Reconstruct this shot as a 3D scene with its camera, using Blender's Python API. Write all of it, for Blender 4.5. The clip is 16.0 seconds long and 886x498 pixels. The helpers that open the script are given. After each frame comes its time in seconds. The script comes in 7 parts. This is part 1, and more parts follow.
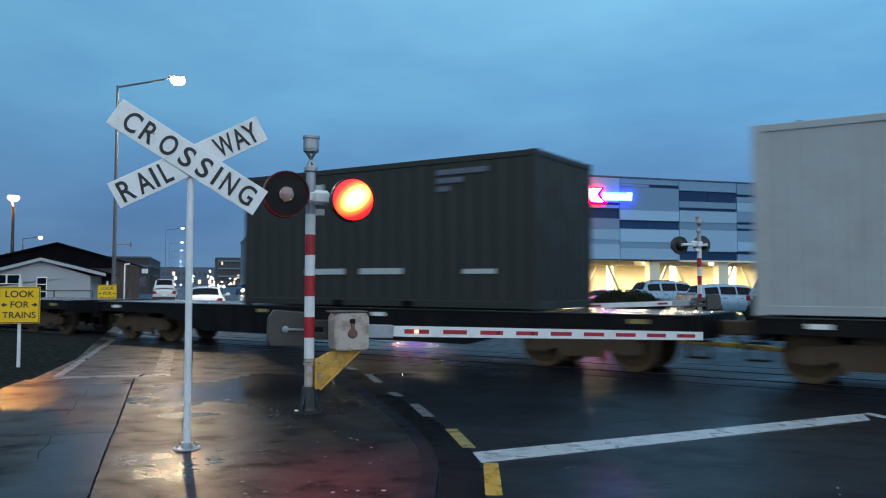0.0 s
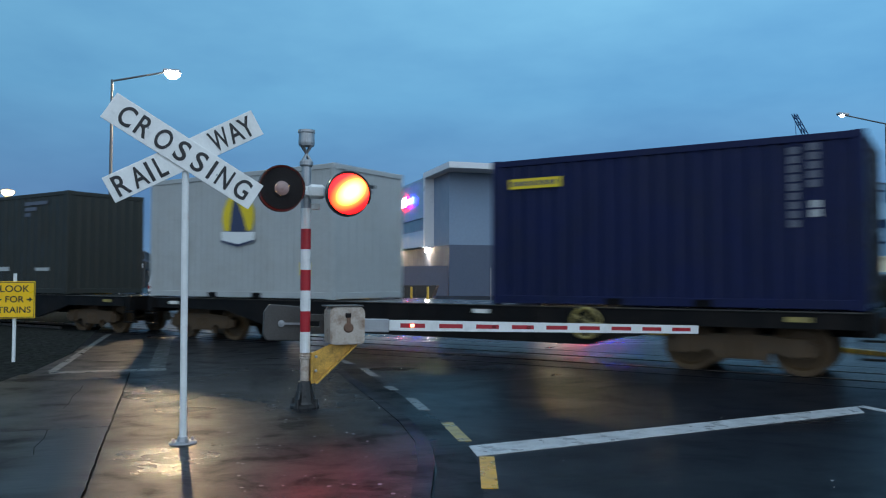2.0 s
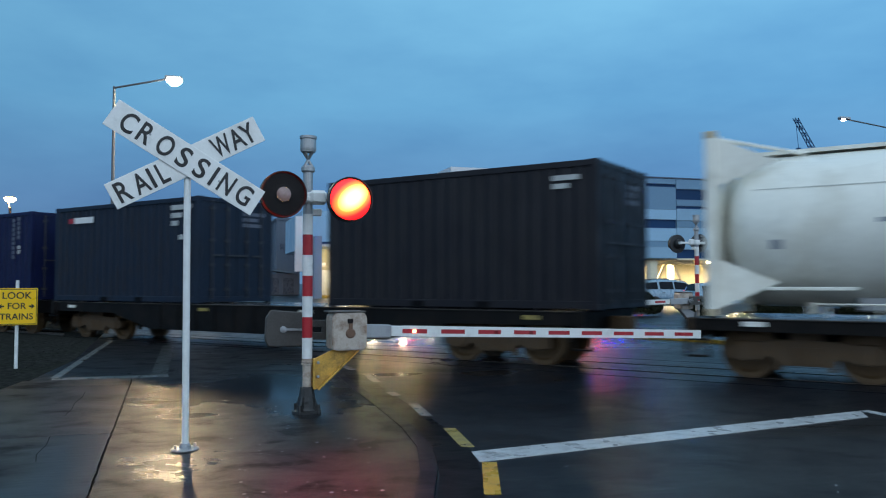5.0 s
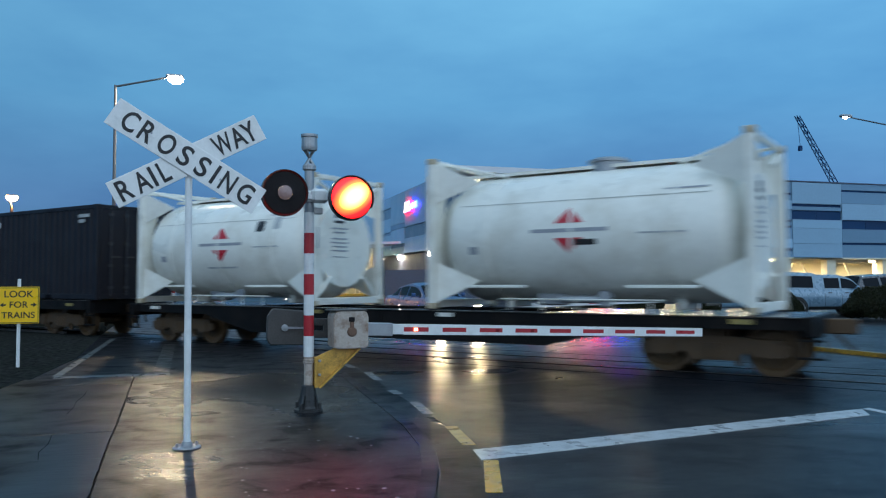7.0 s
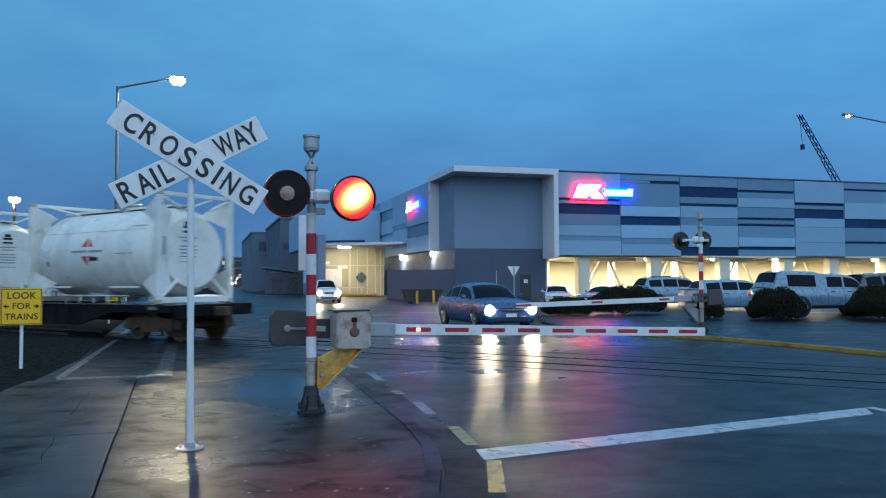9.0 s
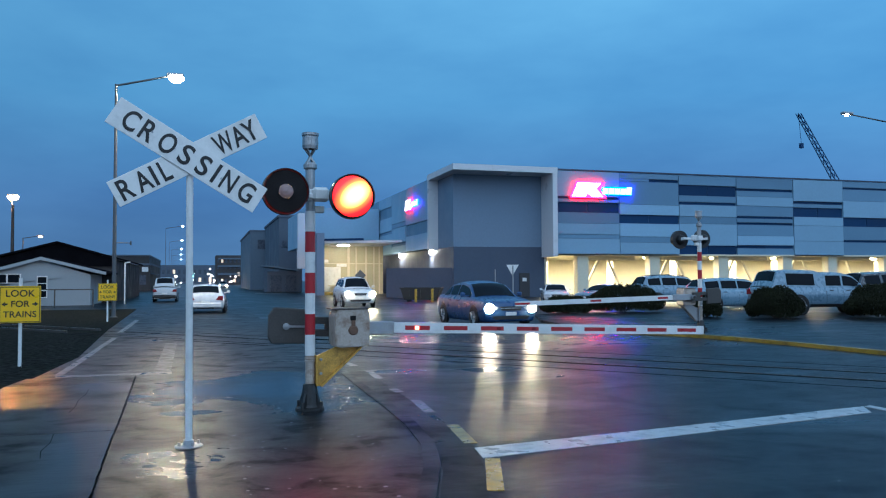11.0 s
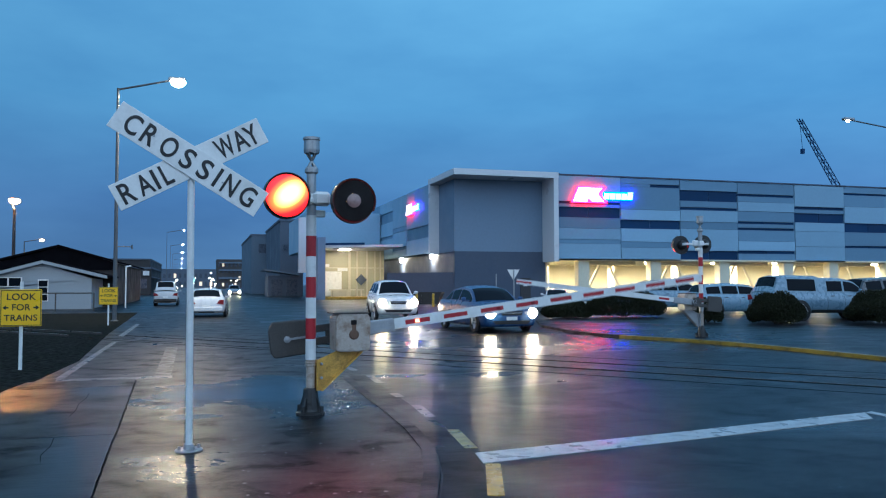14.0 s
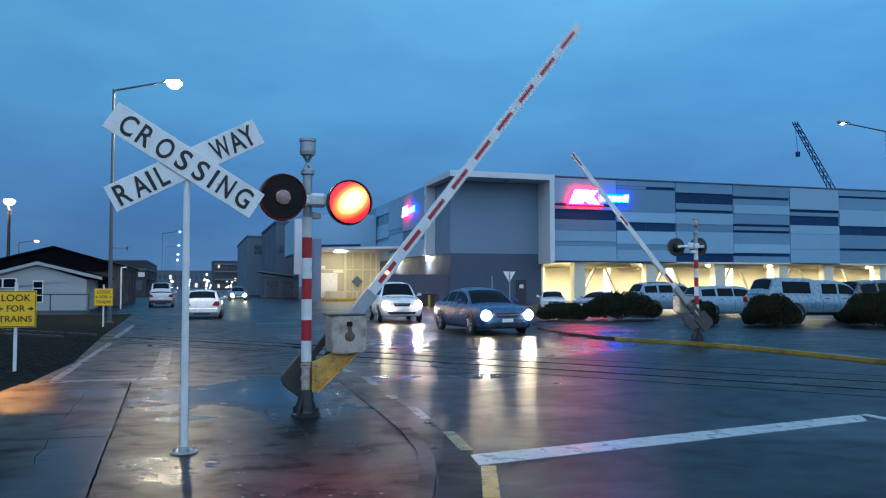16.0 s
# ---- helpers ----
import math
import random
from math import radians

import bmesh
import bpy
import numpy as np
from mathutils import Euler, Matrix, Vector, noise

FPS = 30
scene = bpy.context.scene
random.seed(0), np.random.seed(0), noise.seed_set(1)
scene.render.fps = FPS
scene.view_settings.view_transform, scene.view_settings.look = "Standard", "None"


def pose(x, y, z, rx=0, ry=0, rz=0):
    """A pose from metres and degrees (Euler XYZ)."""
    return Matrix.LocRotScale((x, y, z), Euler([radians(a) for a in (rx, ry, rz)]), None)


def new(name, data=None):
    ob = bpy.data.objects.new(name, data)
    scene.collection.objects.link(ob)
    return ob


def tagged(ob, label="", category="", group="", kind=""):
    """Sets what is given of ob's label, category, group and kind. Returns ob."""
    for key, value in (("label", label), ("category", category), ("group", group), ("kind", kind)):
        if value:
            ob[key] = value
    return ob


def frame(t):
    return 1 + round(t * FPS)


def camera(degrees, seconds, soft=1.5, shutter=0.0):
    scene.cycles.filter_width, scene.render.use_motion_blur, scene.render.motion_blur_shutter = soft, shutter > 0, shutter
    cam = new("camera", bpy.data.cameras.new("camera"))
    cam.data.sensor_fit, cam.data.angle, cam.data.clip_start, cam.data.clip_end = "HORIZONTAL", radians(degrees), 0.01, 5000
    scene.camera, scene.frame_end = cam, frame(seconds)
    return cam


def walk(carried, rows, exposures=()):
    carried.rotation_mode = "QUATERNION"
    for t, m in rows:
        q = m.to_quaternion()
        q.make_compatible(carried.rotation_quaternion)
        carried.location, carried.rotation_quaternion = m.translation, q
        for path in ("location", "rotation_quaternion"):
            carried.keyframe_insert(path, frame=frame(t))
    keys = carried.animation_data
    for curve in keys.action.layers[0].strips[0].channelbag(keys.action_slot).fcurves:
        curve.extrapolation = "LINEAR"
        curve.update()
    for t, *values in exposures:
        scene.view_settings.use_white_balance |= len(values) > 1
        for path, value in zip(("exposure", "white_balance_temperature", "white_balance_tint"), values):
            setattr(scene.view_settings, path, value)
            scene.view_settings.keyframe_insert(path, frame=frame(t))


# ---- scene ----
# Metres; +y runs along the street, +x across it to the right, z up from the road.
EYE = (0.0, 0.0, 1.5)
cam = camera(58.55, 16.0, soft=1.15, shutter=0.7)
TURNS = [
    (0.0, -16.943, 2.529, -0.157), (0.5, -16.914, 2.557, -0.170), (1.0, -17.082, 2.368, -0.121), (1.5, -17.006, 2.311, 0.013),
    (2.0, -17.244, 2.099, -0.070), (2.5, -16.887, 2.176, -0.055), (3.0, -17.042, 2.126, 0.000), (3.5, -17.038, 2.186, 0.030),
    (6.0, -17.137, 2.580, 0.150), (6.5, -16.899, 2.321, 0.100), (7.0, -17.005, 2.362, 0.164), (7.5, -16.971, 2.426, 0.147),
    (8.0, -16.911, 2.254, 0.135), (8.5, -16.688, 2.309, 0.219), (9.0, -16.838, 2.369, 0.348), (11.5, -16.948, 2.228, 0.282),
    (12.0, -17.062, 2.329, 0.389), (12.5, -16.999, 2.420, 0.318), (13.0, -17.063, 2.388, 0.139), (13.5, -17.163, 2.357, 0.152),
    (14.0, -16.858, 2.578, 0.128), (14.5, -17.030, 2.658, 0.083), (15.0, -16.972, 2.678, 0.128), (15.5, -17.008, 2.612, 0.083),
    (16.0, -17.155, 2.712, 0.028)]
walk(cam, [(t, pose(*EYE, 90 + p, r, y)) for t, y, p, r in TURNS], exposures=[(0.0, 0.28, 7350, 17), (3.7, 0.28, 7350, 17), (7.0, 0.16, 6800, 15), (9.0, 0.04, 6150, 14), (16.0, 0.04, 6100, 14)])

# ---- dusk sky ----
world = bpy.data.worlds.new("dusk_sky")
scene.world = world
world.use_nodes = True
wt = world.node_tree
wt.nodes.clear()


def wnode(kind, **values):
    n = wt.nodes.new(kind)
    for k, v in values.items():
        n.inputs[k].default_value = v
    return n


w_out = wt.nodes.new("ShaderNodeOutputWorld")
w_bg = wnode("ShaderNodeBackground", Strength=1.0)
w_co = wt.nodes.new("ShaderNodeTexCoord")
w_sep = wt.nodes.new("ShaderNodeSeparateXYZ")
w_ramp = wt.nodes.new("ShaderNodeValToRGB")
w_noise = wnode("ShaderNodeTexNoise", Scale=2.6, Detail=5.0, Roughness=0.55)
w_map = wt.nodes.new("ShaderNodeMapping")
w_map.inputs["Scale"].default_value = (1.0, 1.0, 3.0)
w_mix = wt.nodes.new("ShaderNodeMixRGB")
w_mix.blend_type = "SOFT_LIGHT"
w_mix.inputs["Fac"].default_value = 0.6
els = w_ramp.color_ramp.elements
els[0].position, els[0].color = 0.0, (0.085, 0.20, 0.37, 1)
els[1].position, els[1].color = 0.10, (0.078, 0.22, 0.45, 1)
for pos, col in ((0.22, (0.090, 0.32, 0.585, 1)), (0.40, (0.13, 0.42, 0.70, 1)), (1.0, (0.24, 0.44, 0.68, 1))):
    e = els.new(pos)
    e.color = col
wt.links.new(w_co.outputs["Generated"], w_sep.inputs[0])
wt.links.new(w_sep.outputs["Z"], w_ramp.inputs[0])
wt.links.new(w_co.outputs["Generated"], w_map.inputs[0])
wt.links.new(w_map.outputs[0], w_noise.inputs["Vector"])
wt.links.new(w_ramp.outputs[0], w_mix.inputs[1])
wt.links.new(w_noise.outputs["Fac"], w_mix.inputs[2])
# the afterglow: the sky behind the eye, over the sunset, is brighter and warmer
w_dot = wt.nodes.new("ShaderNodeVectorMath")
w_dot.operation = "DOT_PRODUCT"
w_dot.inputs[1].default_value = (-0.10, -0.95, 0.30)
w_glow = wt.nodes.new("ShaderNodeMapRange")
w_glow.interpolation_type = "SMOOTHSTEP"
w_glow.inputs["From Min"].default_value, w_glow.inputs["From Max"].default_value = -0.1, 1.0
w_add = wt.nodes.new("ShaderNodeMixRGB")
w_add.blend_type = "ADD"
w_add.inputs[2].default_value = (0.64, 0.77, 0.90, 1)
wt.links.new(w_co.outputs["Generated"], w_dot.inputs[0])
wt.links.new(w_dot.outputs["Value"], w_glow.inputs["Value"])
wt.links.new(w_glow.outputs[0], w_add.inputs["Fac"])
w_side = wt.nodes.new("ShaderNodeMapRange")
w_side.inputs["From Min"].default_value, w_side.inputs["From Max"].default_value = -0.25, 0.75
w_side.inputs["To Min"].default_value, w_side.inputs["To Max"].default_value = 0.90, 1.14
wt.links.new(w_sep.outputs["X"], w_side.inputs["Value"])
w_scale = wt.nodes.new("ShaderNodeVectorMath")
w_scale.operation = "SCALE"
wt.links.new(w_mix.outputs[0], w_scale.inputs[0])
wt.links.new(w_side.outputs[0], w_scale.inputs["Scale"])
wt.links.new(w_scale.outputs[0], w_add.inputs[1])
wt.links.new(w_add.outputs[0], w_bg.inputs["Color"])
wt.links.new(w_bg.outputs[0], w_out.inputs[0])

# ---- materials ----
def mat(name, color, rough=0.6, metal=0.0, vary=0.15, scale=6.0, bump=0.0, bump_scale=60.0, spec=0.5, dirt=None, dirt_amount=0.0,
        dirt_scale=1.2, coat=0.0, rough_vary=0.15, per_object=0.0):
    """A painted, metal or mineral surface: base colour varied at two scales, with dirt blotches, uneven gloss and fine relief."""
    m = bpy.data.materials.new(name)
    m.use_nodes = True
    nt = m.node_tree
    b = nt.nodes["Principled BSDF"]
    b.inputs["Metallic"].default_value = metal
    b.inputs["Specular IOR Level"].default_value = spec
    b.inputs["Coat Weight"].default_value = coat
    co = nt.nodes.new("ShaderNodeTexCoord")
    big = nt.nodes.new("ShaderNodeTexNoise")
    big.inputs["Scale"].default_value, big.inputs["Detail"].default_value = scale, 5
    nt.links.new(co.outputs["Object"], big.inputs["Vector"])
    fine = nt.nodes.new("ShaderNodeTexNoise")
    fine.inputs["Scale"].default_value, fine.inputs["Detail"].default_value = scale * 9, 3
    nt.links.new(co.outputs["Object"], fine.inputs["Vector"])
    both = nt.nodes.new("ShaderNodeMath")
    both.operation = "ADD"
    nt.links.new(big.outputs["Fac"], both.inputs[0])
    nt.links.new(fine.outputs["Fac"], both.inputs[1])
    to = nt.nodes.new("ShaderNodeMapRange")
    to.inputs["From Min"].default_value, to.inputs["From Max"].default_value = 0.6, 1.4
    to.inputs["To Min"].default_value, to.inputs["To Max"].default_value = 1 - vary, 1 + vary
    nt.links.new(both.outputs[0], to.inputs["Value"])
    hsv = nt.nodes.new("ShaderNodeHueSaturation")
    hsv.inputs["Color"].default_value = color if len(color) == 4 else (*color, 1)
    value = to.outputs[0]
    if per_object:
        info = nt.nodes.new("ShaderNodeObjectInfo")
        rng = nt.nodes.new("ShaderNodeMapRange")
        rng.inputs["To Min"].default_value, rng.inputs["To Max"].default_value = 1 - per_object, 1 + per_object
        nt.links.new(info.outputs["Random"], rng.inputs["Value"])
        mul = nt.nodes.new("ShaderNodeMath")
        mul.operation = "MULTIPLY"
        nt.links.new(value, mul.inputs[0])
        nt.links.new(rng.outputs[0], mul.inputs[1])
        value = mul.outputs[0]
    nt.links.new(value, hsv.inputs["Value"])
    out = hsv.outputs[0]
    if dirt:
        dn = nt.nodes.new("ShaderNodeTexNoise")
        dn.inputs["Scale"].default_value, dn.inputs["Detail"].default_value, dn.inputs["Roughness"].default_value = dirt_scale, 8, 0.65
        nt.links.new(co.outputs["Object"], dn.inputs["Vector"])
        dr = nt.nodes.new("ShaderNodeMapRange")
        dr.inputs["From Min"].default_value, dr.inputs["From Max"].default_value = 0.48, 0.72
        dr.inputs["To Max"].default_value = dirt_amount
        nt.links.new(dn.outputs["Fac"], dr.inputs["Value"])
        mx = nt.nodes.new("ShaderNodeMixRGB")
        nt.links.new(dr.outputs[0], mx.inputs["Fac"])
        nt.links.new(out, mx.inputs[1])
        mx.inputs[2].default_value = dirt if len(dirt) == 4 else (*dirt, 1)
        out = mx.outputs[0]
    nt.links.new(out, b.inputs["Base Color"])
    rr = nt.nodes.new("ShaderNodeMapRange")
    rr.inputs["From Min"].default_value, rr.inputs["From Max"].default_value = 0.3, 0.7
    rr.inputs["To Min"].default_value, rr.inputs["To Max"].default_value = max(0.02, rough - rough_vary), min(1, rough + rough_vary)
    nt.links.new(big.outputs["Fac"], rr.inputs["Value"])
    nt.links.new(rr.outputs[0], b.inputs["Roughness"])
    if bump:
        bn = nt.nodes.new("ShaderNodeTexNoise")
        bn.inputs["Scale"].default_value, bn.inputs["Detail"].default_value = bump_scale, 4
        nt.links.new(co.outputs["Object"], bn.inputs["Vector"])
        bp = nt.nodes.new("ShaderNodeBump")
        bp.inputs["Strength"].default_value, bp.inputs["Distance"].default_value = bump, 0.02
        nt.links.new(bn.outputs["Fac"], bp.inputs["Height"])
        nt.links.new(bp.outputs[0], b.inputs["Normal"])
    return m


def matte(name, color, vary=0.4, scale=6.0, bump=0.8, bump_scale=25.0, second=None):
    """A rough, lightless surface such as soil, grass or old roofing: no sheen at all."""
    m = bpy.data.materials.new(name)
    m.use_nodes = True
    nt = m.node_tree
    nt.nodes.remove(nt.nodes["Principled BSDF"])
    d = nt.nodes.new("ShaderNodeBsdfDiffuse")
    d.inputs["Roughness"].default_value = 1.0
    nt.links.new(d.outputs[0], nt.nodes["Material Output"].inputs["Surface"])
    co = nt.nodes.new("ShaderNodeTexCoord")
    fine = nt.nodes.new("ShaderNodeTexNoise")
    fine.inputs["Scale"].default_value, fine.inputs["Detail"].default_value = scale, 8
    nt.links.new(co.outputs["Object"], fine.inputs["Vector"])
    big = nt.nodes.new("ShaderNodeTexNoise")
    big.inputs["Scale"].default_value, big.inputs["Detail"].default_value = scale * 0.12, 5
    nt.links.new(co.outputs["Object"], big.inputs["Vector"])
    mx = nt.nodes.new("ShaderNodeMixRGB")
    mx.inputs[1].default_value = (*color, 1)
    mx.inputs[2].default_value = (*(second or tuple(c * 0.5 for c in color)), 1)
    nt.links.new(big.outputs["Fac"], mx.inputs["Fac"])
    to = nt.nodes.new("ShaderNodeMapRange")
    to.inputs["From Min"].default_value, to.inputs["From Max"].default_value = 0.3, 0.7
    to.inputs["To Min"].default_value, to.inputs["To Max"].default_value = 1 - vary, 1 + vary
    nt.links.new(fine.outputs["Fac"], to.inputs["Value"])
    hsv = nt.nodes.new("ShaderNodeHueSaturation")
    nt.links.new(mx.outputs[0], hsv.inputs["Color"])
    nt.links.new(to.outputs[0], hsv.inputs["Value"])
    nt.links.new(hsv.outputs[0], d.inputs["Color"])
    rel = nt.nodes.new("ShaderNodeTexNoise")
    rel.inputs["Scale"].default_value, rel.inputs["Detail"].default_value = bump_scale, 6
    nt.links.new(co.outputs["Object"], rel.inputs["Vector"])
    bp = nt.nodes.new("ShaderNodeBump")
    bp.inputs["Strength"].default_value, bp.inputs["Distance"].default_value = bump, 0.03
    nt.links.new(rel.outputs["Fac"], bp.inputs["Height"])
    nt.links.new(bp.outputs[0], d.inputs["Normal"])
    return m


def glow(name, color, strength):
    m = bpy.data.materials.new(name)
    m.use_nodes = True
    nt = m.node_tree
    b = nt.nodes["Principled BSDF"]
    b.inputs["Base Color"].default_value = (*color, 1)
    b.inputs["Roughness"].default_value = 0.25
    b.inputs["Emission Color"].default_value = (*color, 1)
    b.inputs["Emission Strength"].default_value = strength
    return m


def lens_with_glow(name):
    """A burning red lens: the filament's yellow heart leans across it; the fall to deep red at the rim is glow painted
    into the emission.
    """
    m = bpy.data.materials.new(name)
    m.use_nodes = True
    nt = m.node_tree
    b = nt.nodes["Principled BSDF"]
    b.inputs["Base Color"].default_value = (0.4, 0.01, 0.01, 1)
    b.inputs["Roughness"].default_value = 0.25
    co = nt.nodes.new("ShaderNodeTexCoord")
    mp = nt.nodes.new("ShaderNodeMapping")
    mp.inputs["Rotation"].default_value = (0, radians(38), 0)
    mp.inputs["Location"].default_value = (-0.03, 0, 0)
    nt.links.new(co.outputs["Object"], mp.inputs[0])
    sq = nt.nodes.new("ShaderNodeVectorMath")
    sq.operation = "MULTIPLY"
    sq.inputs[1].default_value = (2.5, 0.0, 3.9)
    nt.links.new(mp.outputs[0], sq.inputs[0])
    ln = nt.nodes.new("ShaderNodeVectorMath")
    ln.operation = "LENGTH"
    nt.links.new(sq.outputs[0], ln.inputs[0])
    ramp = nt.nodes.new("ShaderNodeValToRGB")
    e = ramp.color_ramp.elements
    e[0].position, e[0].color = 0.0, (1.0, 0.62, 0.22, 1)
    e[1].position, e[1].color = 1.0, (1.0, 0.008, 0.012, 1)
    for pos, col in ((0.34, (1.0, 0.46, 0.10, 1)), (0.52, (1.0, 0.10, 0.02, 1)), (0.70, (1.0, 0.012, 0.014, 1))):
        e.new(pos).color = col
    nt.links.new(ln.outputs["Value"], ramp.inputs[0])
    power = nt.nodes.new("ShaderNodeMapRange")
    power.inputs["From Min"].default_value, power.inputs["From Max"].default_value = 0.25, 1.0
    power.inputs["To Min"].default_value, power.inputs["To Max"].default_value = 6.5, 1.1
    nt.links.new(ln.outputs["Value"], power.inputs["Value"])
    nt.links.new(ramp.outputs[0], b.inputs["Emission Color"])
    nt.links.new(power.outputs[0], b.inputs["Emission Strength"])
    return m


def glass(name, tint=(0.006, 0.009, 0.013), rough=0.06):
    """Dark vehicle or window glass, seen from outside."""
    m = bpy.data.materials.new(name)
    m.use_nodes = True
    b = m.node_tree.nodes["Principled BSDF"]
    b.inputs["Base Color"].default_value = (*tint, 1)
    b.inputs["Roughness"].default_value = rough
    b.inputs["Specular IOR Level"].default_value = 0.07
    return m


def wet_ground(name, dry, wet, scale, patch, puddle, grit=0.25, patch_at=0.5, edge=0.12, basins=(), film=0.42, spec=0.27, matt=0.0, thinnest=0.12):
    """Rain-wet paving: dark wet film, paler drained patches and standing puddles that mirror the sky; grain relief where no water stands."""
    m = bpy.data.materials.new(name)
    m.use_nodes = True
    nt = m.node_tree
    b = nt.nodes["Principled BSDF"]
    co = nt.nodes.new("ShaderNodeTexCoord")
    big = nt.nodes.new("ShaderNodeTexNoise")
    big.inputs["Scale"].default_value, big.inputs["Detail"].default_value, big.inputs["Roughness"].default_value = patch, 9, 0.62
    big.inputs["Distortion"].default_value = 0.6
    mp = nt.nodes.new("ShaderNodeMapping")
    mp.inputs["Scale"].default_value = (1.0, 1.5, 1.0)
    nt.links.new(co.outputs["Object"], mp.inputs[0])
    nt.links.new(mp.outputs[0], big.inputs["Vector"])
    grain = nt.nodes.new("ShaderNodeTexNoise")
    grain.inputs["Scale"].default_value, grain.inputs["Detail"].default_value = scale, 4
    nt.links.new(co.outputs["Object"], grain.inputs["Vector"])
    mask = nt.nodes.new("ShaderNodeMapRange")
    mask.inputs["From Min"].default_value, mask.inputs["From Max"].default_value = patch_at - edge, patch_at + edge
    nt.links.new(big.outputs["Fac"], mask.inputs["Value"])
    drained = mask.outputs[0]
    for cx, cy, rx, ry in basins:   # hollows that hold water, with ragged edges
        at = nt.nodes.new("ShaderNodeMapping")
        at.vector_type = "TEXTURE"
        at.inputs["Location"].default_value, at.inputs["Scale"].default_value = (cx, cy, 0.05), (rx, ry, 1.0)
        nt.links.new(co.outputs["Object"], at.inputs[0])
        ln = nt.nodes.new("ShaderNodeVectorMath")
        ln.operation = "LENGTH"
        nt.links.new(at.outputs[0], ln.inputs[0])
        rag = nt.nodes.new("ShaderNodeMath")
        rag.operation = "MULTIPLY_ADD"
        nt.links.new(big.outputs["Fac"], rag.inputs[0])
        rag.inputs[1].default_value = 2.6
        nt.links.new(ln.outputs["Value"], rag.inputs[2])
        bank = nt.nodes.new("ShaderNodeMapRange")
        bank.inputs["From Min"].default_value, bank.inputs["From Max"].default_value = 1.75, 2.75
        nt.links.new(rag.outputs[0], bank.inputs["Value"])
        both = nt.nodes.new("ShaderNodeMath")
        both.operation = "MULTIPLY"
        nt.links.new(drained, both.inputs[0])
        nt.links.new(bank.outputs[0], both.inputs[1])
        drained = both.outputs[0]
    mx = nt.nodes.new("ShaderNodeMixRGB")
    nt.links.new(drained, mx.inputs["Fac"])
    mx.inputs[1].default_value, mx.inputs[2].default_value = (*wet, 1), (*dry, 1)
    sp = nt.nodes.new("ShaderNodeMapRange")
    sp.inputs["From Min"].default_value, sp.inputs["From Max"].default_value = 0.3, 0.7
    sp.inputs["To Min"].default_value, sp.inputs["To Max"].default_value = 0.7, 1.3
    nt.links.new(grain.outputs["Fac"], sp.inputs["Value"])
    hsv = nt.nodes.new("ShaderNodeHueSaturation")
    nt.links.new(mx.outputs[0], hsv.inputs["Color"])
    nt.links.new(sp.outputs[0], hsv.inputs["Value"])
    nt.links.new(hsv.outputs[0], b.inputs["Base Color"])
    rr = nt.nodes.new("ShaderNodeMapRange")
    rr.inputs["To Min"].default_value, rr.inputs["To Max"].default_value = puddle, film
    nt.links.new(drained, rr.inputs["Value"])
    nt.links.new(rr.outputs[0], b.inputs["Roughness"])
    rip = nt.nodes.new("ShaderNodeTexNoise")
    rip.inputs["Scale"].default_value, rip.inputs["Detail"].default_value = 7.0, 4
    rm = nt.nodes.new("ShaderNodeMapping")
    rm.inputs["Scale"].default_value = (0.7, 2.2, 1.0)
    nt.links.new(co.outputs["Object"], rm.inputs[0])
    nt.links.new(rm.outputs[0], rip.inputs["Vector"])
    level = nt.nodes.new("ShaderNodeMath")
    level.operation = "SUBTRACT"
    nt.links.new(grain.outputs["Fac"], level.inputs[0])
    level.inputs[1].default_value = 0.5
    hm = nt.nodes.new("ShaderNodeMath")
    hm.operation = "MULTIPLY_ADD"
    nt.links.new(level.outputs[0], hm.inputs[0])
    nt.links.new(drained, hm.inputs[1])
    rs = nt.nodes.new("ShaderNodeMath")
    rs.operation = "MULTIPLY"
    nt.links.new(rip.outputs["Fac"], rs.inputs[0])
    rs.inputs[1].default_value = 0.8
    nt.links.new(rs.outputs[0], hm.inputs[2])
    bp = nt.nodes.new("ShaderNodeBump")
    bp.inputs["Strength"].default_value, bp.inputs["Distance"].default_value = grit, 0.012
    nt.links.new(hm.outputs[0], bp.inputs["Height"])
    nt.links.new(bp.outputs[0], b.inputs["Normal"])
    # the film thins out in ragged patches, where the sheen is weaker
    thin = nt.nodes.new("ShaderNodeTexNoise")
    thin.inputs["Scale"].default_value, thin.inputs["Detail"].default_value, thin.inputs["Roughness"].default_value = 1.7, 6, 0.60
    thin.inputs["Distortion"].default_value = 0.4
    tm = nt.nodes.new("ShaderNodeMapping")
    tm.inputs["Scale"].default_value = (1.0, 1.1, 1.0)
    nt.links.new(co.outputs["Object"], tm.inputs[0])
    nt.links.new(tm.outputs[0], thin.inputs["Vector"])
    sheen = nt.nodes.new("ShaderNodeMapRange")
    sheen.inputs["From Min"].default_value, sheen.inputs["From Max"].default_value = 0.38, 0.60
    sheen.inputs["To Min"].default_value, sheen.inputs["To Max"].default_value = spec * thinnest, spec * 1.35
    nt.links.new(thin.outputs["Fac"], sheen.inputs["Value"])
    pooled = nt.nodes.new("ShaderNodeMapRange")     # standing water keeps its full sheen
    pooled.inputs["To Min"].default_value = spec * 1.35
    nt.links.new(drained, pooled.inputs["Value"])
    nt.links.new(sheen.outputs[0], pooled.inputs["To Max"])
    nt.links.new(pooled.outputs[0], b.inputs["Specular IOR Level"])
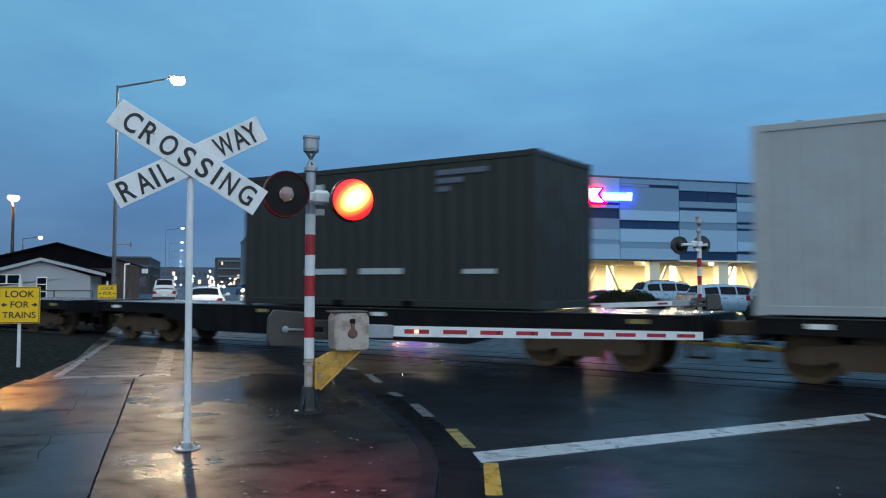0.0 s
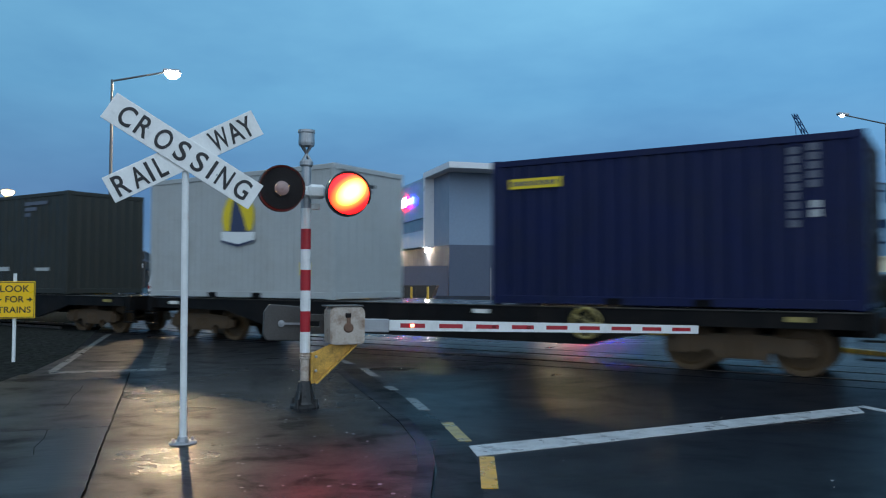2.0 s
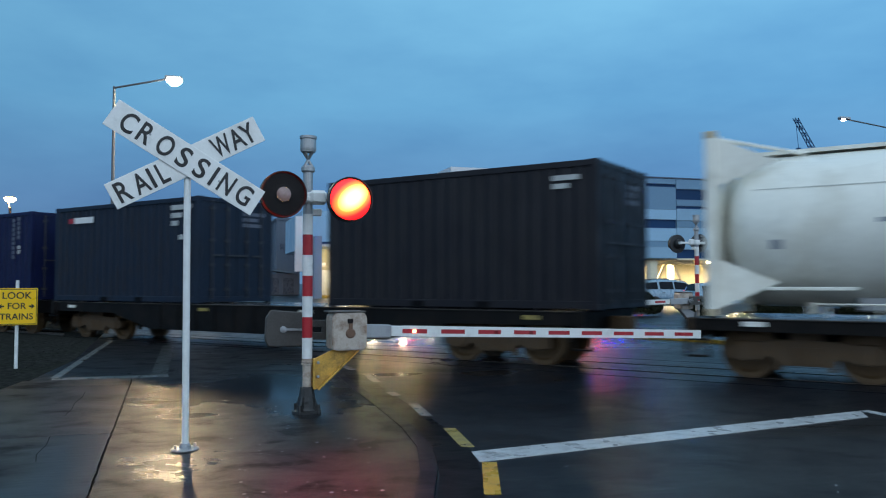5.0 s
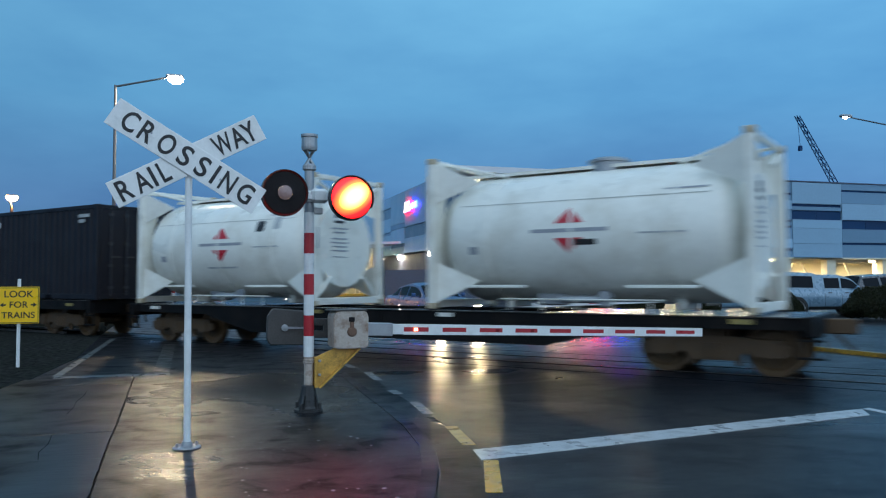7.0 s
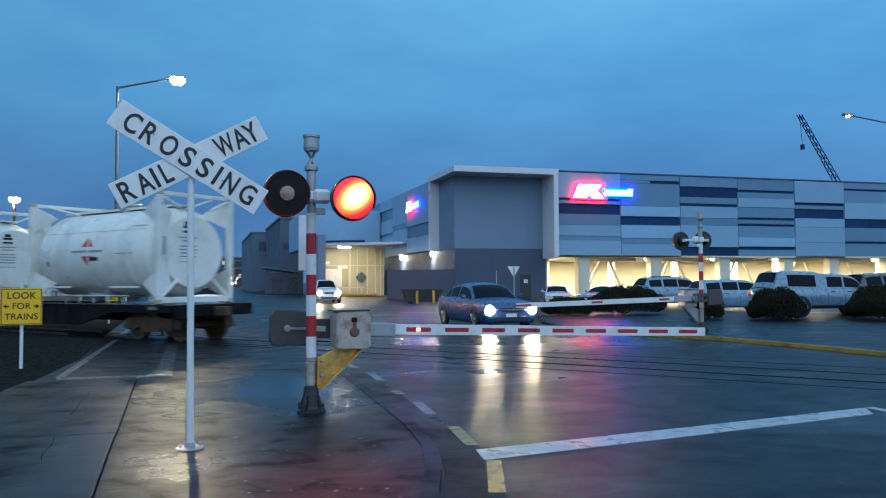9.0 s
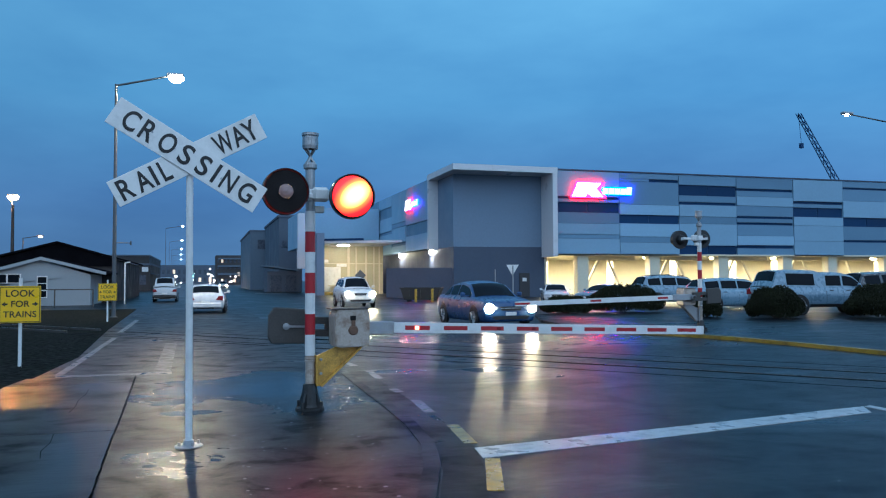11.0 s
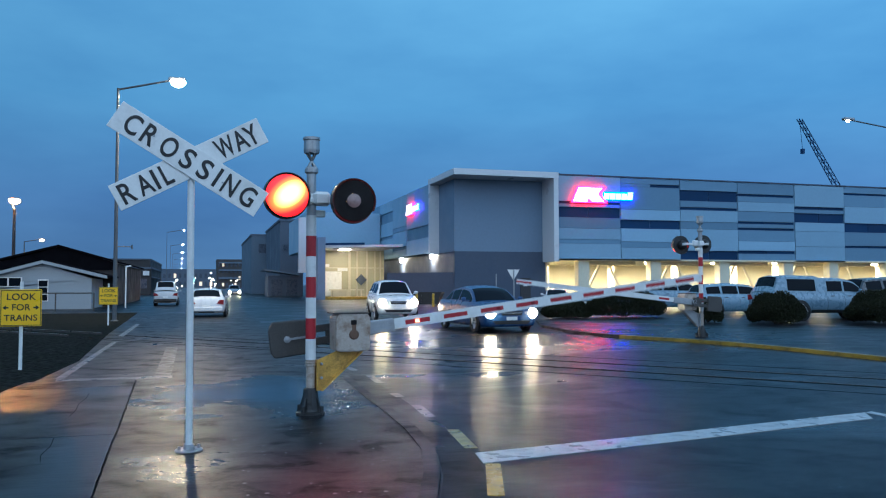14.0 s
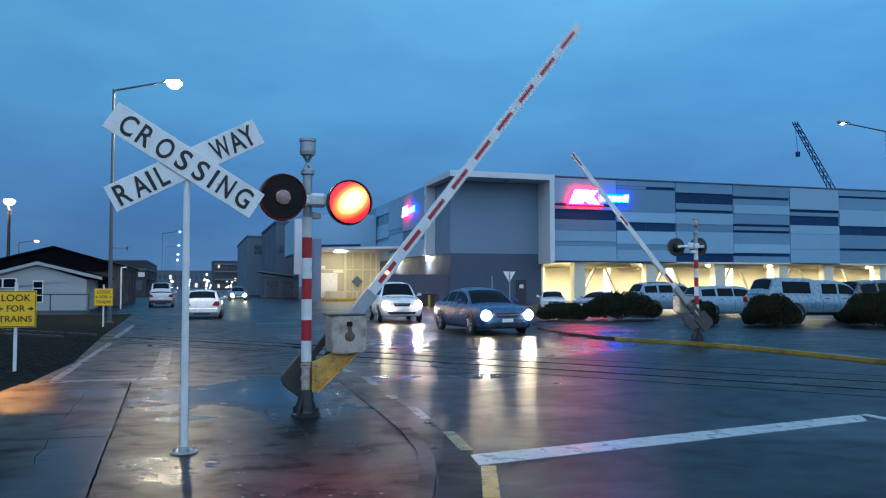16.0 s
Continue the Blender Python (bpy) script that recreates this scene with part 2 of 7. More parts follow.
    # the drained grain scatters: there part of the sheen gives way to plain diffuse stone
    d = nt.nodes.new("ShaderNodeBsdfDiffuse")
    nt.links.new(hsv.outputs[0], d.inputs["Color"])
    nt.links.new(bp.outputs[0], d.inputs["Normal"])
    share_of = nt.nodes.new("ShaderNodeMath")
    share_of.operation = "MULTIPLY"
    nt.links.new(drained, share_of.inputs[0])
    share_of.inputs[1].default_value = matt
    mixed = nt.nodes.new("ShaderNodeMixShader")
    nt.links.new(share_of.outputs[0], mixed.inputs[0])
    nt.links.new(b.outputs[0], mixed.inputs[1])
    nt.links.new(d.outputs[0], mixed.inputs[2])
    nt.links.new(mixed.outputs[0], nt.nodes["Material Output"].inputs["Surface"])
    return m


M = {
    "road": wet_ground("wet_asphalt", (0.006, 0.008, 0.0115), (0.004, 0.0045, 0.006), 90, 0.35, 0.24, 0.30, 0.38, 0.11, ((9.5, 20.0, 6.0, 3.6), (3.1, 12.8, 0.7, 0.35), (4.7, 12.6, 0.5, 0.3)), film=0.37, spec=0.172, matt=0.1, thinnest=0.5),
    "path": wet_ground("wet_footpath_asphalt", (0.0155, 0.0158, 0.0168), (0.004, 0.004, 0.006), 90, 0.55, 0.18, 0.20, 0.34, 0.10,
                       ((0.95, 10.8, 0.95, 2.0), (-0.1, 11.2, 0.5, 0.8), (-0.1, 9.2, 0.35, 0.2)), film=0.35, spec=0.095, matt=0.12),
    "concrete_path": wet_ground("wet_concrete_path", (0.0085, 0.0087, 0.0095), (0.005, 0.005, 0.007), 90, 0.5, 0.28, 0.18, 0.38, 0.14, ((-1.35, 12.0, 0.3, 0.7), (-1.0, 7.4, 0.4, 2.0)), film=0.36, spec=0.11, matt=0.12),
    "kerb": wet_ground("wet_kerb_concrete", (0.009, 0.012, 0.018), (0.006, 0.007, 0.010), 70, 0.8, 0.26, 0.2, 0.42, 0.15, film=0.36, spec=0.06, matt=0.3),
    "gravel": matte("dark_wet_verge", (0.026, 0.025, 0.026), 0.6, 9.0, 1.0, 22.0, (0.014, 0.018, 0.013)),
    "gutter": wet_ground("wet_gutter_channel", (0.005, 0.006, 0.008), (0.004, 0.004, 0.005), 80, 0.6, 0.24, 0.2, 0.42, 0.15, film=0.36, spec=0.05, matt=0.2),
    "lock_bar": mat("painted_locking_bar", (0.035, 0.036, 0.042), 0.5, 0.2, vary=0.2),
    "line_white": mat("worn_white_line_paint", (0.42, 0.43, 0.43), 0.35, vary=0.2, scale=5, dirt=(0.12, 0.12, 0.12), dirt_amount=0.75, dirt_scale=6),
    "line_yellow": mat("worn_yellow_line_paint", (0.50, 0.30, 0.03), 0.35, vary=0.25, scale=5, dirt=(0.06, 0.05, 0.035), dirt_amount=0.85, dirt_scale=6),
    "kerb_yellow": mat("worn_yellow_kerb_paint", (0.30, 0.19, 0.025), 0.4, vary=0.3, scale=3, dirt=(0.04, 0.036, 0.028), dirt_amount=0.9, dirt_scale=2.5, spec=0.3),
    "line_dull": mat("dull_yellow_line_paint", (0.30, 0.22, 0.06), 0.35, vary=0.3, scale=5, dirt=(0.06, 0.055, 0.045), dirt_amount=0.85, dirt_scale=6),
    "line_faded": mat("faded_white_line_paint", (0.13, 0.13, 0.125), 0.35, vary=0.3, scale=5, dirt=(0.04, 0.04, 0.04), dirt_amount=0.85, dirt_scale=5),
    "line_ghost": mat("worn_off_line_paint", (0.03, 0.029, 0.026), 0.4, vary=0.3, scale=5, dirt=(0.015, 0.015, 0.014), dirt_amount=0.9, dirt_scale=3, spec=0.25),
    "pole": mat("weathered_grey_pole", (0.09, 0.10, 0.11), 0.55, 0.2, vary=0.25, scale=3),
    "path_paint": mat("worn_path_line_paint", (0.095, 0.095, 0.088), 0.35, vary=0.3, scale=5, dirt=(0.05, 0.05, 0.045), dirt_amount=0.8, dirt_scale=4),
    "rail": mat("wet_rail_steel", (0.10, 0.085, 0.075), 0.38, 0.6, vary=0.3, dirt=(0.08, 0.04, 0.02), dirt_amount=0.5),
    "groove": mat("flangeway_rubber", (0.006, 0.006, 0.007), 0.85, spec=0.04),
    "white": mat("white_paint", (0.74, 0.74, 0.72), 0.4, vary=0.06, scale=4, dirt=(0.35, 0.32, 0.28), dirt_amount=0.35, dirt_scale=3),
    "reflective": mat("white_sign_sheeting", (0.80, 0.79, 0.76), 0.35, vary=0.06, scale=5, dirt=(0.45, 0.43, 0.38), dirt_amount=0.35, dirt_scale=3),
    "red": mat("red_band_paint", (0.42, 0.012, 0.02), 0.4, vary=0.1, dirt=(0.20, 0.01, 0.01), dirt_amount=0.3),
    "black": mat("matt_black_paint", (0.012, 0.012, 0.013), 0.45, vary=0.2),
    "ink": mat("sign_lettering_black", (0.015, 0.014, 0.015), 0.5, vary=0.1),
    "galv": mat("galvanised_steel", (0.36, 0.37, 0.38), 0.45, 0.7, vary=0.2, scale=8, dirt=(0.2, 0.2, 0.2), dirt_amount=0.5),
    "bracket": mat("rusty_yellow_bracket", (0.60, 0.32, 0.055), 0.42, vary=0.35, scale=9, dirt=(0.07, 0.025, 0.008), dirt_amount=1.0, dirt_scale=7, bump=0.2),
    "box": mat("stained_cream_housing", (0.46, 0.38, 0.32), 0.4, vary=0.15, scale=5, dirt=(0.22, 0.13, 0.08), dirt_amount=0.95, dirt_scale=8),
    "hasp": mat("rusted_hasp", (0.16, 0.085, 0.055), 0.5, 0.3, vary=0.3, scale=12),
    "weight": mat("grimy_counterweight", (0.062, 0.055, 0.05), 0.6, vary=0.4, scale=6),
    "sleeve": mat("base_sleeve_tar", (0.02, 0.02, 0.02), 0.45, vary=0.4, bump=0.4, bump_scale=30),
    "sign_yellow": mat("yellow_sign_sheeting", (0.95, 0.53, 0.006), 0.4, vary=0.06, dirt=(0.5, 0.3, 0.02), dirt_amount=0.3),
    "lens_rim": mat("dark_lens_rim", (0.010, 0.007, 0.007), 0.6, vary=0.3, spec=0.2),
    "lens_dark": mat("unlit_red_lens", (0.30, 0.17, 0.15), 0.12, vary=0.3, scale=20, spec=0.8),
    "lens_glow": lens_with_glow("red_lens_with_glow"),
    "boom_light": glow("boom_marker_lamp", (1.0, 0.35, 0.2), 5.0),
    "tyre": mat("tyre_rubber", (0.018, 0.018, 0.018), 0.7),
    "rim": mat("alloy_rim", (0.45, 0.46, 0.47), 0.3, 0.9),
    "glass": glass("dark_vehicle_glass"),
    "plate": mat("plate_white", (0.7, 0.7, 0.68), 0.4),
    "chrome": mat("chrome_trim", (0.6, 0.6, 0.6), 0.15, 1.0),
    "headlight": glow("headlight_on", (1.0, 0.82, 0.52), 230.0),
    "headlight_off": mat("headlight_glass", (0.5, 0.52, 0.54), 0.1, vary=0.05, spec=0.8),
    "tail": mat("tail_light_red", (0.22, 0.012, 0.015), 0.15, spec=0.8),
    "lamp_white": glow("street_lamp_white", (1.0, 0.90, 0.70), 90.0),
    "lamp_warm": glow("street_lamp_warm", (1.0, 0.34, 0.08), 220.0),
    "lamp_far": glow("far_street_lamp", (0.85, 0.93, 1.0), 160.0),
    "bogie": mat("brake_dust_steel", (0.085, 0.046, 0.020), 0.65, 0.1, vary=0.4, scale=8, dirt=(0.085, 0.045, 0.02), dirt_amount=0.8, dirt_scale=3),
    "wheel": mat("wheel_steel", (0.115, 0.064, 0.028), 0.5, 0.3, vary=0.3, dirt=(0.13, 0.07, 0.028), dirt_amount=0.6, dirt_scale=4),
    "wagon": mat("wagon_black_paint", (0.005, 0.0045, 0.0045), 0.6, vary=0.4, scale=3, spec=0.15, dirt=(0.025, 0.016, 0.012), dirt_amount=0.5),
    "deck": mat("wet_wagon_deck", (0.06, 0.055, 0.05), 0.18, vary=0.3, scale=3),
    "tape": mat("reflective_tape", (0.75, 0.72, 0.66), 0.3, vary=0.1),
}


# ---- mesh helpers ----
def part(name, bm, material, parent, label="", smooth=False):
    me = bpy.data.meshes.new(name)
    bmesh.ops.recalc_face_normals(bm, faces=bm.faces)
    bm.to_mesh(me)
    bm.free()
    for m in material if isinstance(material, (list, tuple)) else [material]:
        me.materials.append(m)
    if smooth:
        for p in me.polygons:
            p.use_smooth = True
    ob = new(name, me)
    ob.parent = parent
    if label:
        ob["label"] = label
    return ob


def share(name, ob, m, parent):
    """A further piece on the mesh of ob, at the pose m in its parent."""
    o = new(name, ob.data)
    o.parent, o.matrix_basis = parent, m
    return o


def thing(name, label, category, m=None, group="", kind=""):
    ob = new(name)
    ob.empty_display_size = 0.2
    if m is not None:
        ob.matrix_basis = m
    return tagged(ob, label, category, group, kind)


def solid(name, bm, material, label, category="", m=None, kind="", group="", smooth=False):
    """A top-level thing of one mesh."""
    ob = part(name, bm, material, None, "", smooth)
    if m is not None:
        ob.matrix_basis = m
    return tagged(ob, label, category, group, kind)


def mesh():
    return bmesh.new()


def box(bm, x0, y0, z0, x1, y1, z1, bevel=0.0, m=None, slot=0):
    vs = [bm.verts.new((x, y, z)) for x in (x0, x1) for y in (y0, y1) for z in (z0, z1)]
    fs = [bm.faces.new([vs[i] for i in f]) for f in ((0, 1, 3, 2), (4, 6, 7, 5), (0, 4, 5, 1), (2, 3, 7, 6), (0, 2, 6, 4), (1, 5, 7, 3))]
    for f in fs:
        f.material_index = slot
    if m is not None:
        bmesh.ops.transform(bm, matrix=m, verts=vs)
    if bevel:
        es = list({e for f in fs for e in f.edges})
        bmesh.ops.bevel(bm, geom=es, offset=bevel, segments=1, affect="EDGES")
    return bm


def tube(bm, a, b, r, r2=None, n=12, caps=True, slot=0):
    """A round bar from a to b, with radius r at a and r2 at b."""
    a, b = Vector(a), Vector(b)
    r2 = r if r2 is None else r2
    q = (b - a).to_track_quat("Z", "Y").to_matrix()
    rings = []
    for p, rad in ((a, r), (b, r2)):
        rings.append([bm.verts.new(p + q @ Vector((rad * math.cos(2 * math.pi * i / n), rad * math.sin(2 * math.pi * i / n), 0))) for i in range(n)])
    for i in range(n):
        bm.faces.new((rings[0][i], rings[0][(i + 1) % n], rings[1][(i + 1) % n], rings[1][i])).material_index = slot
    if caps:
        bm.faces.new(rings[0][::-1]).material_index = slot
        bm.faces.new(rings[1]).material_index = slot
    return bm


def turned(bm, profile, n=20, axis="z", origin=(0, 0, 0), slot=0):
    """A turned solid: profile of (radius, height) about an axis."""
    o = Vector(origin)
    turn = {"z": Matrix.Identity(3), "y": Matrix.Rotation(radians(-90), 3, "X"), "x": Matrix.Rotation(radians(90), 3, "Y")}[axis]
    rings = []
    for r, h in profile:
        if r < 1e-5:
            rings.append([bm.verts.new(o + turn @ Vector((0, 0, h)))])
        else:
            rings.append([bm.verts.new(o + turn @ Vector((r * math.cos(2 * math.pi * i / n), r * math.sin(2 * math.pi * i / n), h))) for i in range(n)])
    for a, b in zip(rings, rings[1:]):
        for i in range(n):
            j = (i + 1) % n
            if len(a) == 1 and len(b) == 1:
                continue
            if len(a) == 1:
                f = bm.faces.new((a[0], b[i], b[j]))
            elif len(b) == 1:
                f = bm.faces.new((a[i], a[j], b[0]))
            else:
                f = bm.faces.new((a[i], a[j], b[j], b[i]))
            f.material_index = slot
    return bm


def prism(bm, outline, z0, z1, m=None, slot=0):
    """An upright prism over an outline of (x, y)."""
    lo = [bm.verts.new((x, y, z0)) for x, y in outline]
    hi = [bm.verts.new((x, y, z1)) for x, y in outline]
    n = len(outline)
    fs = [bm.faces.new(lo[::-1]), bm.faces.new(hi)]
    fs += [bm.faces.new((lo[i], lo[(i + 1) % n], hi[(i + 1) % n], hi[i])) for i in range(n)]
    for f in fs:
        f.material_index = slot
    if m is not None:
        bmesh.ops.transform(bm, matrix=m, verts=lo + hi)
    return bm


def strip(bm, pts, w, z0, z1):
    """A band of width w along a line of (x, y), from z0 to z1."""
    n = len(pts)
    left, right = [], []
    for i in range(n):
        a, b = Vector(pts[max(0, i - 1)]), Vector(pts[min(n - 1, i + 1)])
        d = (b - a).normalized()
        p, nrm = Vector(pts[i]), Vector((-d.y, d.x))
        left.append(p + nrm * w / 2)
        right.append(p - nrm * w / 2)
    for i in range(n - 1):
        prism(bm, [left[i], right[i], right[i + 1], left[i + 1]], z0, z1)
    return bm


def lettering(name, text, size, material, parent, m, depth=0.002, spacing=1.0, bold=0.0):
    cu = bpy.data.curves.new(name, "FONT")
    cu.body, cu.size, cu.extrude, cu.align_x, cu.align_y = text, size, depth, "CENTER", "CENTER"
    cu.space_character, cu.offset = spacing, bold
    tmp = bpy.data.objects.new(name, cu)
    scene.collection.objects.link(tmp)
    me = bpy.data.meshes.new_from_object(tmp.evaluated_get(bpy.context.evaluated_depsgraph_get()))
    bpy.data.objects.remove(tmp)
    me.materials.clear()
    me.materials.append(material)
    ob = new(name, me)
    ob.parent, ob.matrix_basis = parent, m
    return ob




# ---- ground, road, paths, track ----
TRACK_DIR = Vector((0.6363, -0.7714))   # along the track, towards the near right
TRACK_NRM = Vector((0.7714, 0.6363))    # across it, away from the eye
FACE_AT = Vector((1.81, 17.50))         # a point under the near faces of the containers
TRACK_MID = FACE_AT + TRACK_NRM * 1.219
RAIL_TOP = 0.006


def on_track(s, across=0.0):
    return TRACK_MID + TRACK_DIR * s + TRACK_NRM * across


bm = mesh()
for i, (x0, x1) in enumerate(((-2500, -40), (-40, 60), (60, 2500))):
    for y0, y1 in ((-600, -20), (-20, 120), (120, 2500)):
        bm.faces.new([bm.verts.new(v) for v in ((x0, y0, -0.004), (x1, y0, -0.004), (x1, y1, -0.004), (x0, y1, -0.004))])
solid("ground", bm, M["road"], "rain-wet dark asphalt ground reaching the horizon", kind="structure")

# gravel verge beside the path, through which the track runs
bm = mesh()
prism(bm, [(-2.61, -8), (-2.61, 12.0), (-2.36, 13.6), (-2.33, 17.0), (-2.76, 26.0), (-3.4, 46), (-30, 46), (-60, 60), (-60, -8)], -0.01, 0.012)
solid("verge", bm, M["gravel"], "dark wet gravel and grass verge beside the footpath", kind="structure")
bm = mesh()
rnd = random.Random(4)
for i in range(1500):
    x, y = -2.9 - rnd.random() ** 2 * 9, 6 + rnd.random() * 26
    r = rnd.uniform(0.008, 0.022)
    q = Matrix.Translation((x, y, 0.012)) @ Euler((rnd.random() * 6, rnd.random() * 6, rnd.random() * 6)).to_matrix().to_4x4()
    vs = [bm.verts.new(q @ Vector(v)) for v in ((r, 0, 0), (-r, 0, 0), (0, r, 0), (0, -r * 0.8, 0), (0, 0, r * 0.8), (0, 0, -r))]
    for f in ((0, 2, 4), (2, 1, 4), (1, 3, 4), (3, 0, 4), (2, 0, 5), (1, 2, 5), (3, 1, 5), (0, 3, 5)):
        bm.faces.new([vs[k] for k in f])
tagged(part("gravel_stones", bm, M["gravel"], None), "loose dark ballast stones on the verge", "gravel", kind="stuff")

# drops and bubbles that the rain raises on the standing water
RAIN = bpy.data.materials.new("pale_splash_water")
RAIN.use_nodes = True
# pale grey stands in for the bright glint on the drops
RAIN.node_tree.nodes["Principled BSDF"].inputs["Base Color"].default_value = (0.26, 0.28, 0.30, 1)
RAIN.node_tree.nodes["Principled BSDF"].inputs["Roughness"].default_value = 0.2
bm = mesh()
rnd = random.Random(9)
for k in range(160):
    on_path = k < 130
    x, y, z = (rnd.uniform(0.2, 2.0), rnd.uniform(4.6, 9.8), 0.05) if on_path else (rnd.uniform(2.5, 7.0), rnd.uniform(4.6, 8.0), -0.004)
    if on_path and (x > 0.5 + (y - 3.4) * 0.5 or rnd.random() < 0.25):
        continue
    r = rnd.uniform(0.004, 0.011) * (1.0 if on_path else 0.7)
    turned(bm, [(r * 1.7, 0.0), (r * 1.5, r * 0.16), (r * 1.1, r * 0.30), (0.0, r * 0.26)], 8, "z", (x, y, z))
tagged(part("rain_splash", bm, RAIN, None), "small raindrop splashes on the wet paving", "water drops", kind="stuff")

# footpath: asphalt by the road, concrete strip by the verge
KERB = [(1.12, -8.0), (1.12, 0.5), (1.16, 3.0), (1.26, 4.2), (1.43, 5.1), (1.72, 5.97), (1.92, 6.8), (2.02, 7.76), (2.06, 8.9), (2.08, 10.1), (2.12, 11.5), (2.17, 13.0)]
JOINT = [(-0.44, -8.0), (-0.71, 5.85), (-0.78, 7.64), (-0.82, 9.0), (-0.94, 12.3)]   # the open joint between the two strips
rnd = random.Random(21)


def joint_x(y):
    return float(np.interp(y, [p[1] for p in JOINT], [p[0] for p in JOINT]))


def ragged(y0, y1, side):
    """One broken edge of the open joint between two places along it."""
    n = max(2, int((y1 - y0) / 0.11))
    return [(joint_x(y0 + (y1 - y0) * k / n) + side * (0.007 + rnd.uniform(-0.005, 0.006)), y0 + (y1 - y0) * k / n) for k in range(n + 1)]


bm = mesh()
prism(bm, KERB + [(2.17, 13.15), (-0.97, 13.15)] + ragged(-8.0, 12.3, 1)[::-1], -0.01, 0.05)
tagged(part("footpath", bm, M["path"], None), "wet asphalt footpath with pale drained patches and puddles", kind="structure")
concrete = thing("concrete_path", "wet pale concrete path slabs with dark joints", "", kind="structure")


for y0, y1 in ((-8.0, -4.5), (-4.5, -1.2), (-1.2, 2.0), (2.0, 5.4), (5.4, 8.35), (8.35, 12.28)):
    bm = mesh()
    prism(bm, [(-2.6, y0 + 0.006)] + ragged(y0 + 0.006, y1 - 0.006, -1) + [(-2.6, y1 - 0.006)], -0.01, 0.055)
    part("slab", bm, M["concrete_path"], concrete)
bm = mesh()
prism(bm, [(-2.6, 12.29), (joint_x(12.29) - 0.01, 12.29), (-0.98, 13.15), (-2.5, 13.15)], -0.01, 0.055)
part("slab", bm, M["concrete_path"], concrete)
bm = mesh()
strip(bm, JOINT, 0.02, -0.01, 0.02)
tagged(part("path_joint", bm, M["groove"], None), "dark open joint between the path slabs", kind="structure")
for pts in (((-1.45, 11.6), (-1.42, 11.1), (-1.44, 10.6), (-1.40, 10.1), (-1.40, 9.6)), ((-1.34, 8.30), (-1.30, 7.9), (-1.31, 7.5), (-1.26, 7.2))):
    bm = mesh()
    strip(bm, pts, 0.006, 0.05, 0.0562)
    part("crack", bm, M["groove"], concrete, "thin dark crack across a slab")
# path over the track and beyond
bm = mesh()
prism(bm, [(-2.5, 13.16), (2.2, 13.16), (2.2, 44.0), (-3.3, 44.0), (-2.75, 26.0), (-2.32, 17.0)], -0.01, 0.016)
tagged(part("crossing_path", bm, M["path"], None), "wet worn asphalt path across the railway", kind="structure")
bm = mesh()
strip(bm, KERB, 0.13, -0.01, 0.058)
tagged(part("kerb_near", bm, M["kerb"], None), "dark wet concrete kerb curving round the corner", kind="structure")
bm = mesh()
strip(bm, [(x + 0.26, y - 0.02) for x, y in KERB], 0.34, -0.02, 0.0)
tagged(part("gutter", bm, M["gutter"], None), "wet concrete gutter channel along the kerb", kind="structure")

# far kerb, painted yellow, and the island behind it
FAR_KERB = [(13.3, 2.0), (12.95, 8.0), (12.75, 12.2), (12.65, 14.6), (12.45, 16.4), (11.9, 18.2), (11.2, 19.8), (10.9, 22.0), (11.4, 25.5), (12.9, 29.4), (15.5, 31.6), (18.0, 32.2)]
bm = mesh()
strip(bm, FAR_KERB[:7], 0.15, -0.01, 0.08)
tagged(part("kerb_far", bm, M["kerb_yellow"], None), "worn yellow-painted concrete kerb across the road", kind="structure")
bm = mesh()
strip(bm, FAR_KERB[6:], 0.15, -0.01, 0.078)
tagged(part("kerb_island", bm, M["kerb"], None), "dark wet concrete kerb round the island", kind="structure")
bm = mesh()
prism(bm, FAR_KERB + [(60, 32.2), (60, 2.0)], -0.01, 0.07)
tagged(part("pavement", bm, M["road"], None), "wet dark paved island in front of the car park", kind="structure")

# markings
def marking(name, outline, material, label, z=0.0):
    bm = mesh()
    prism(bm, outline, z - 0.01, z + 0.006)
    return tagged(part(name, bm, material, None), label, kind="structure")


marking("limit_line", [(2.27, 6.33), (4.6, 6.69), (7.15, 7.11), (7.40, 7.47), (4.7, 7.06), (2.33, 6.73)], M["line_white"], "worn white limit line painted across the lane", -0.004)
marking("far_line", [(5.9, 96.0), (9.4, 90.0), (9.6, 90.8), (6.0, 97.5)], M["line_white"], "short white strip on the far road", -0.004)
marking("centre_line", [(7.28, -6.0), (7.40, -6.0), (7.53, 7.50), (7.40, 7.46)], M["line_white"], "worn white centre line", -0.004)
for k, (a, b) in enumerate((((2.01, 5.34), (2.34, 6.29)), ((2.37, 6.94), (2.49, 7.88)), ((2.48, 8.68), (2.56, 9.62)), ((2.54, 10.36), (2.53, 10.73)), ((2.60, 11.89), (2.65, 12.97)), ((2.57, 13.74), (2.52, 14.46)), ((2.5, 15.3), (2.48, 16.2)))):
    bm = mesh()
    strip(bm, [a, b], 0.125, -0.014, 0.001)
    tagged(part("kerbside_dash", bm, M["line_yellow"] if k < 1 else M["line_dull"] if k < 2 else M["line_faded"], None), "worn painted dash along the kerb", kind="structure")
bm = mesh()
prism(bm, [(-2.14, 13.20), (-0.45, 13.30), (-0.47, 13.74), (-2.2, 13.78)], 0.0, 0.022)
tagged(part("path_line", bm, M["path_paint"], None), "faded white line across the footpath", kind="structure")
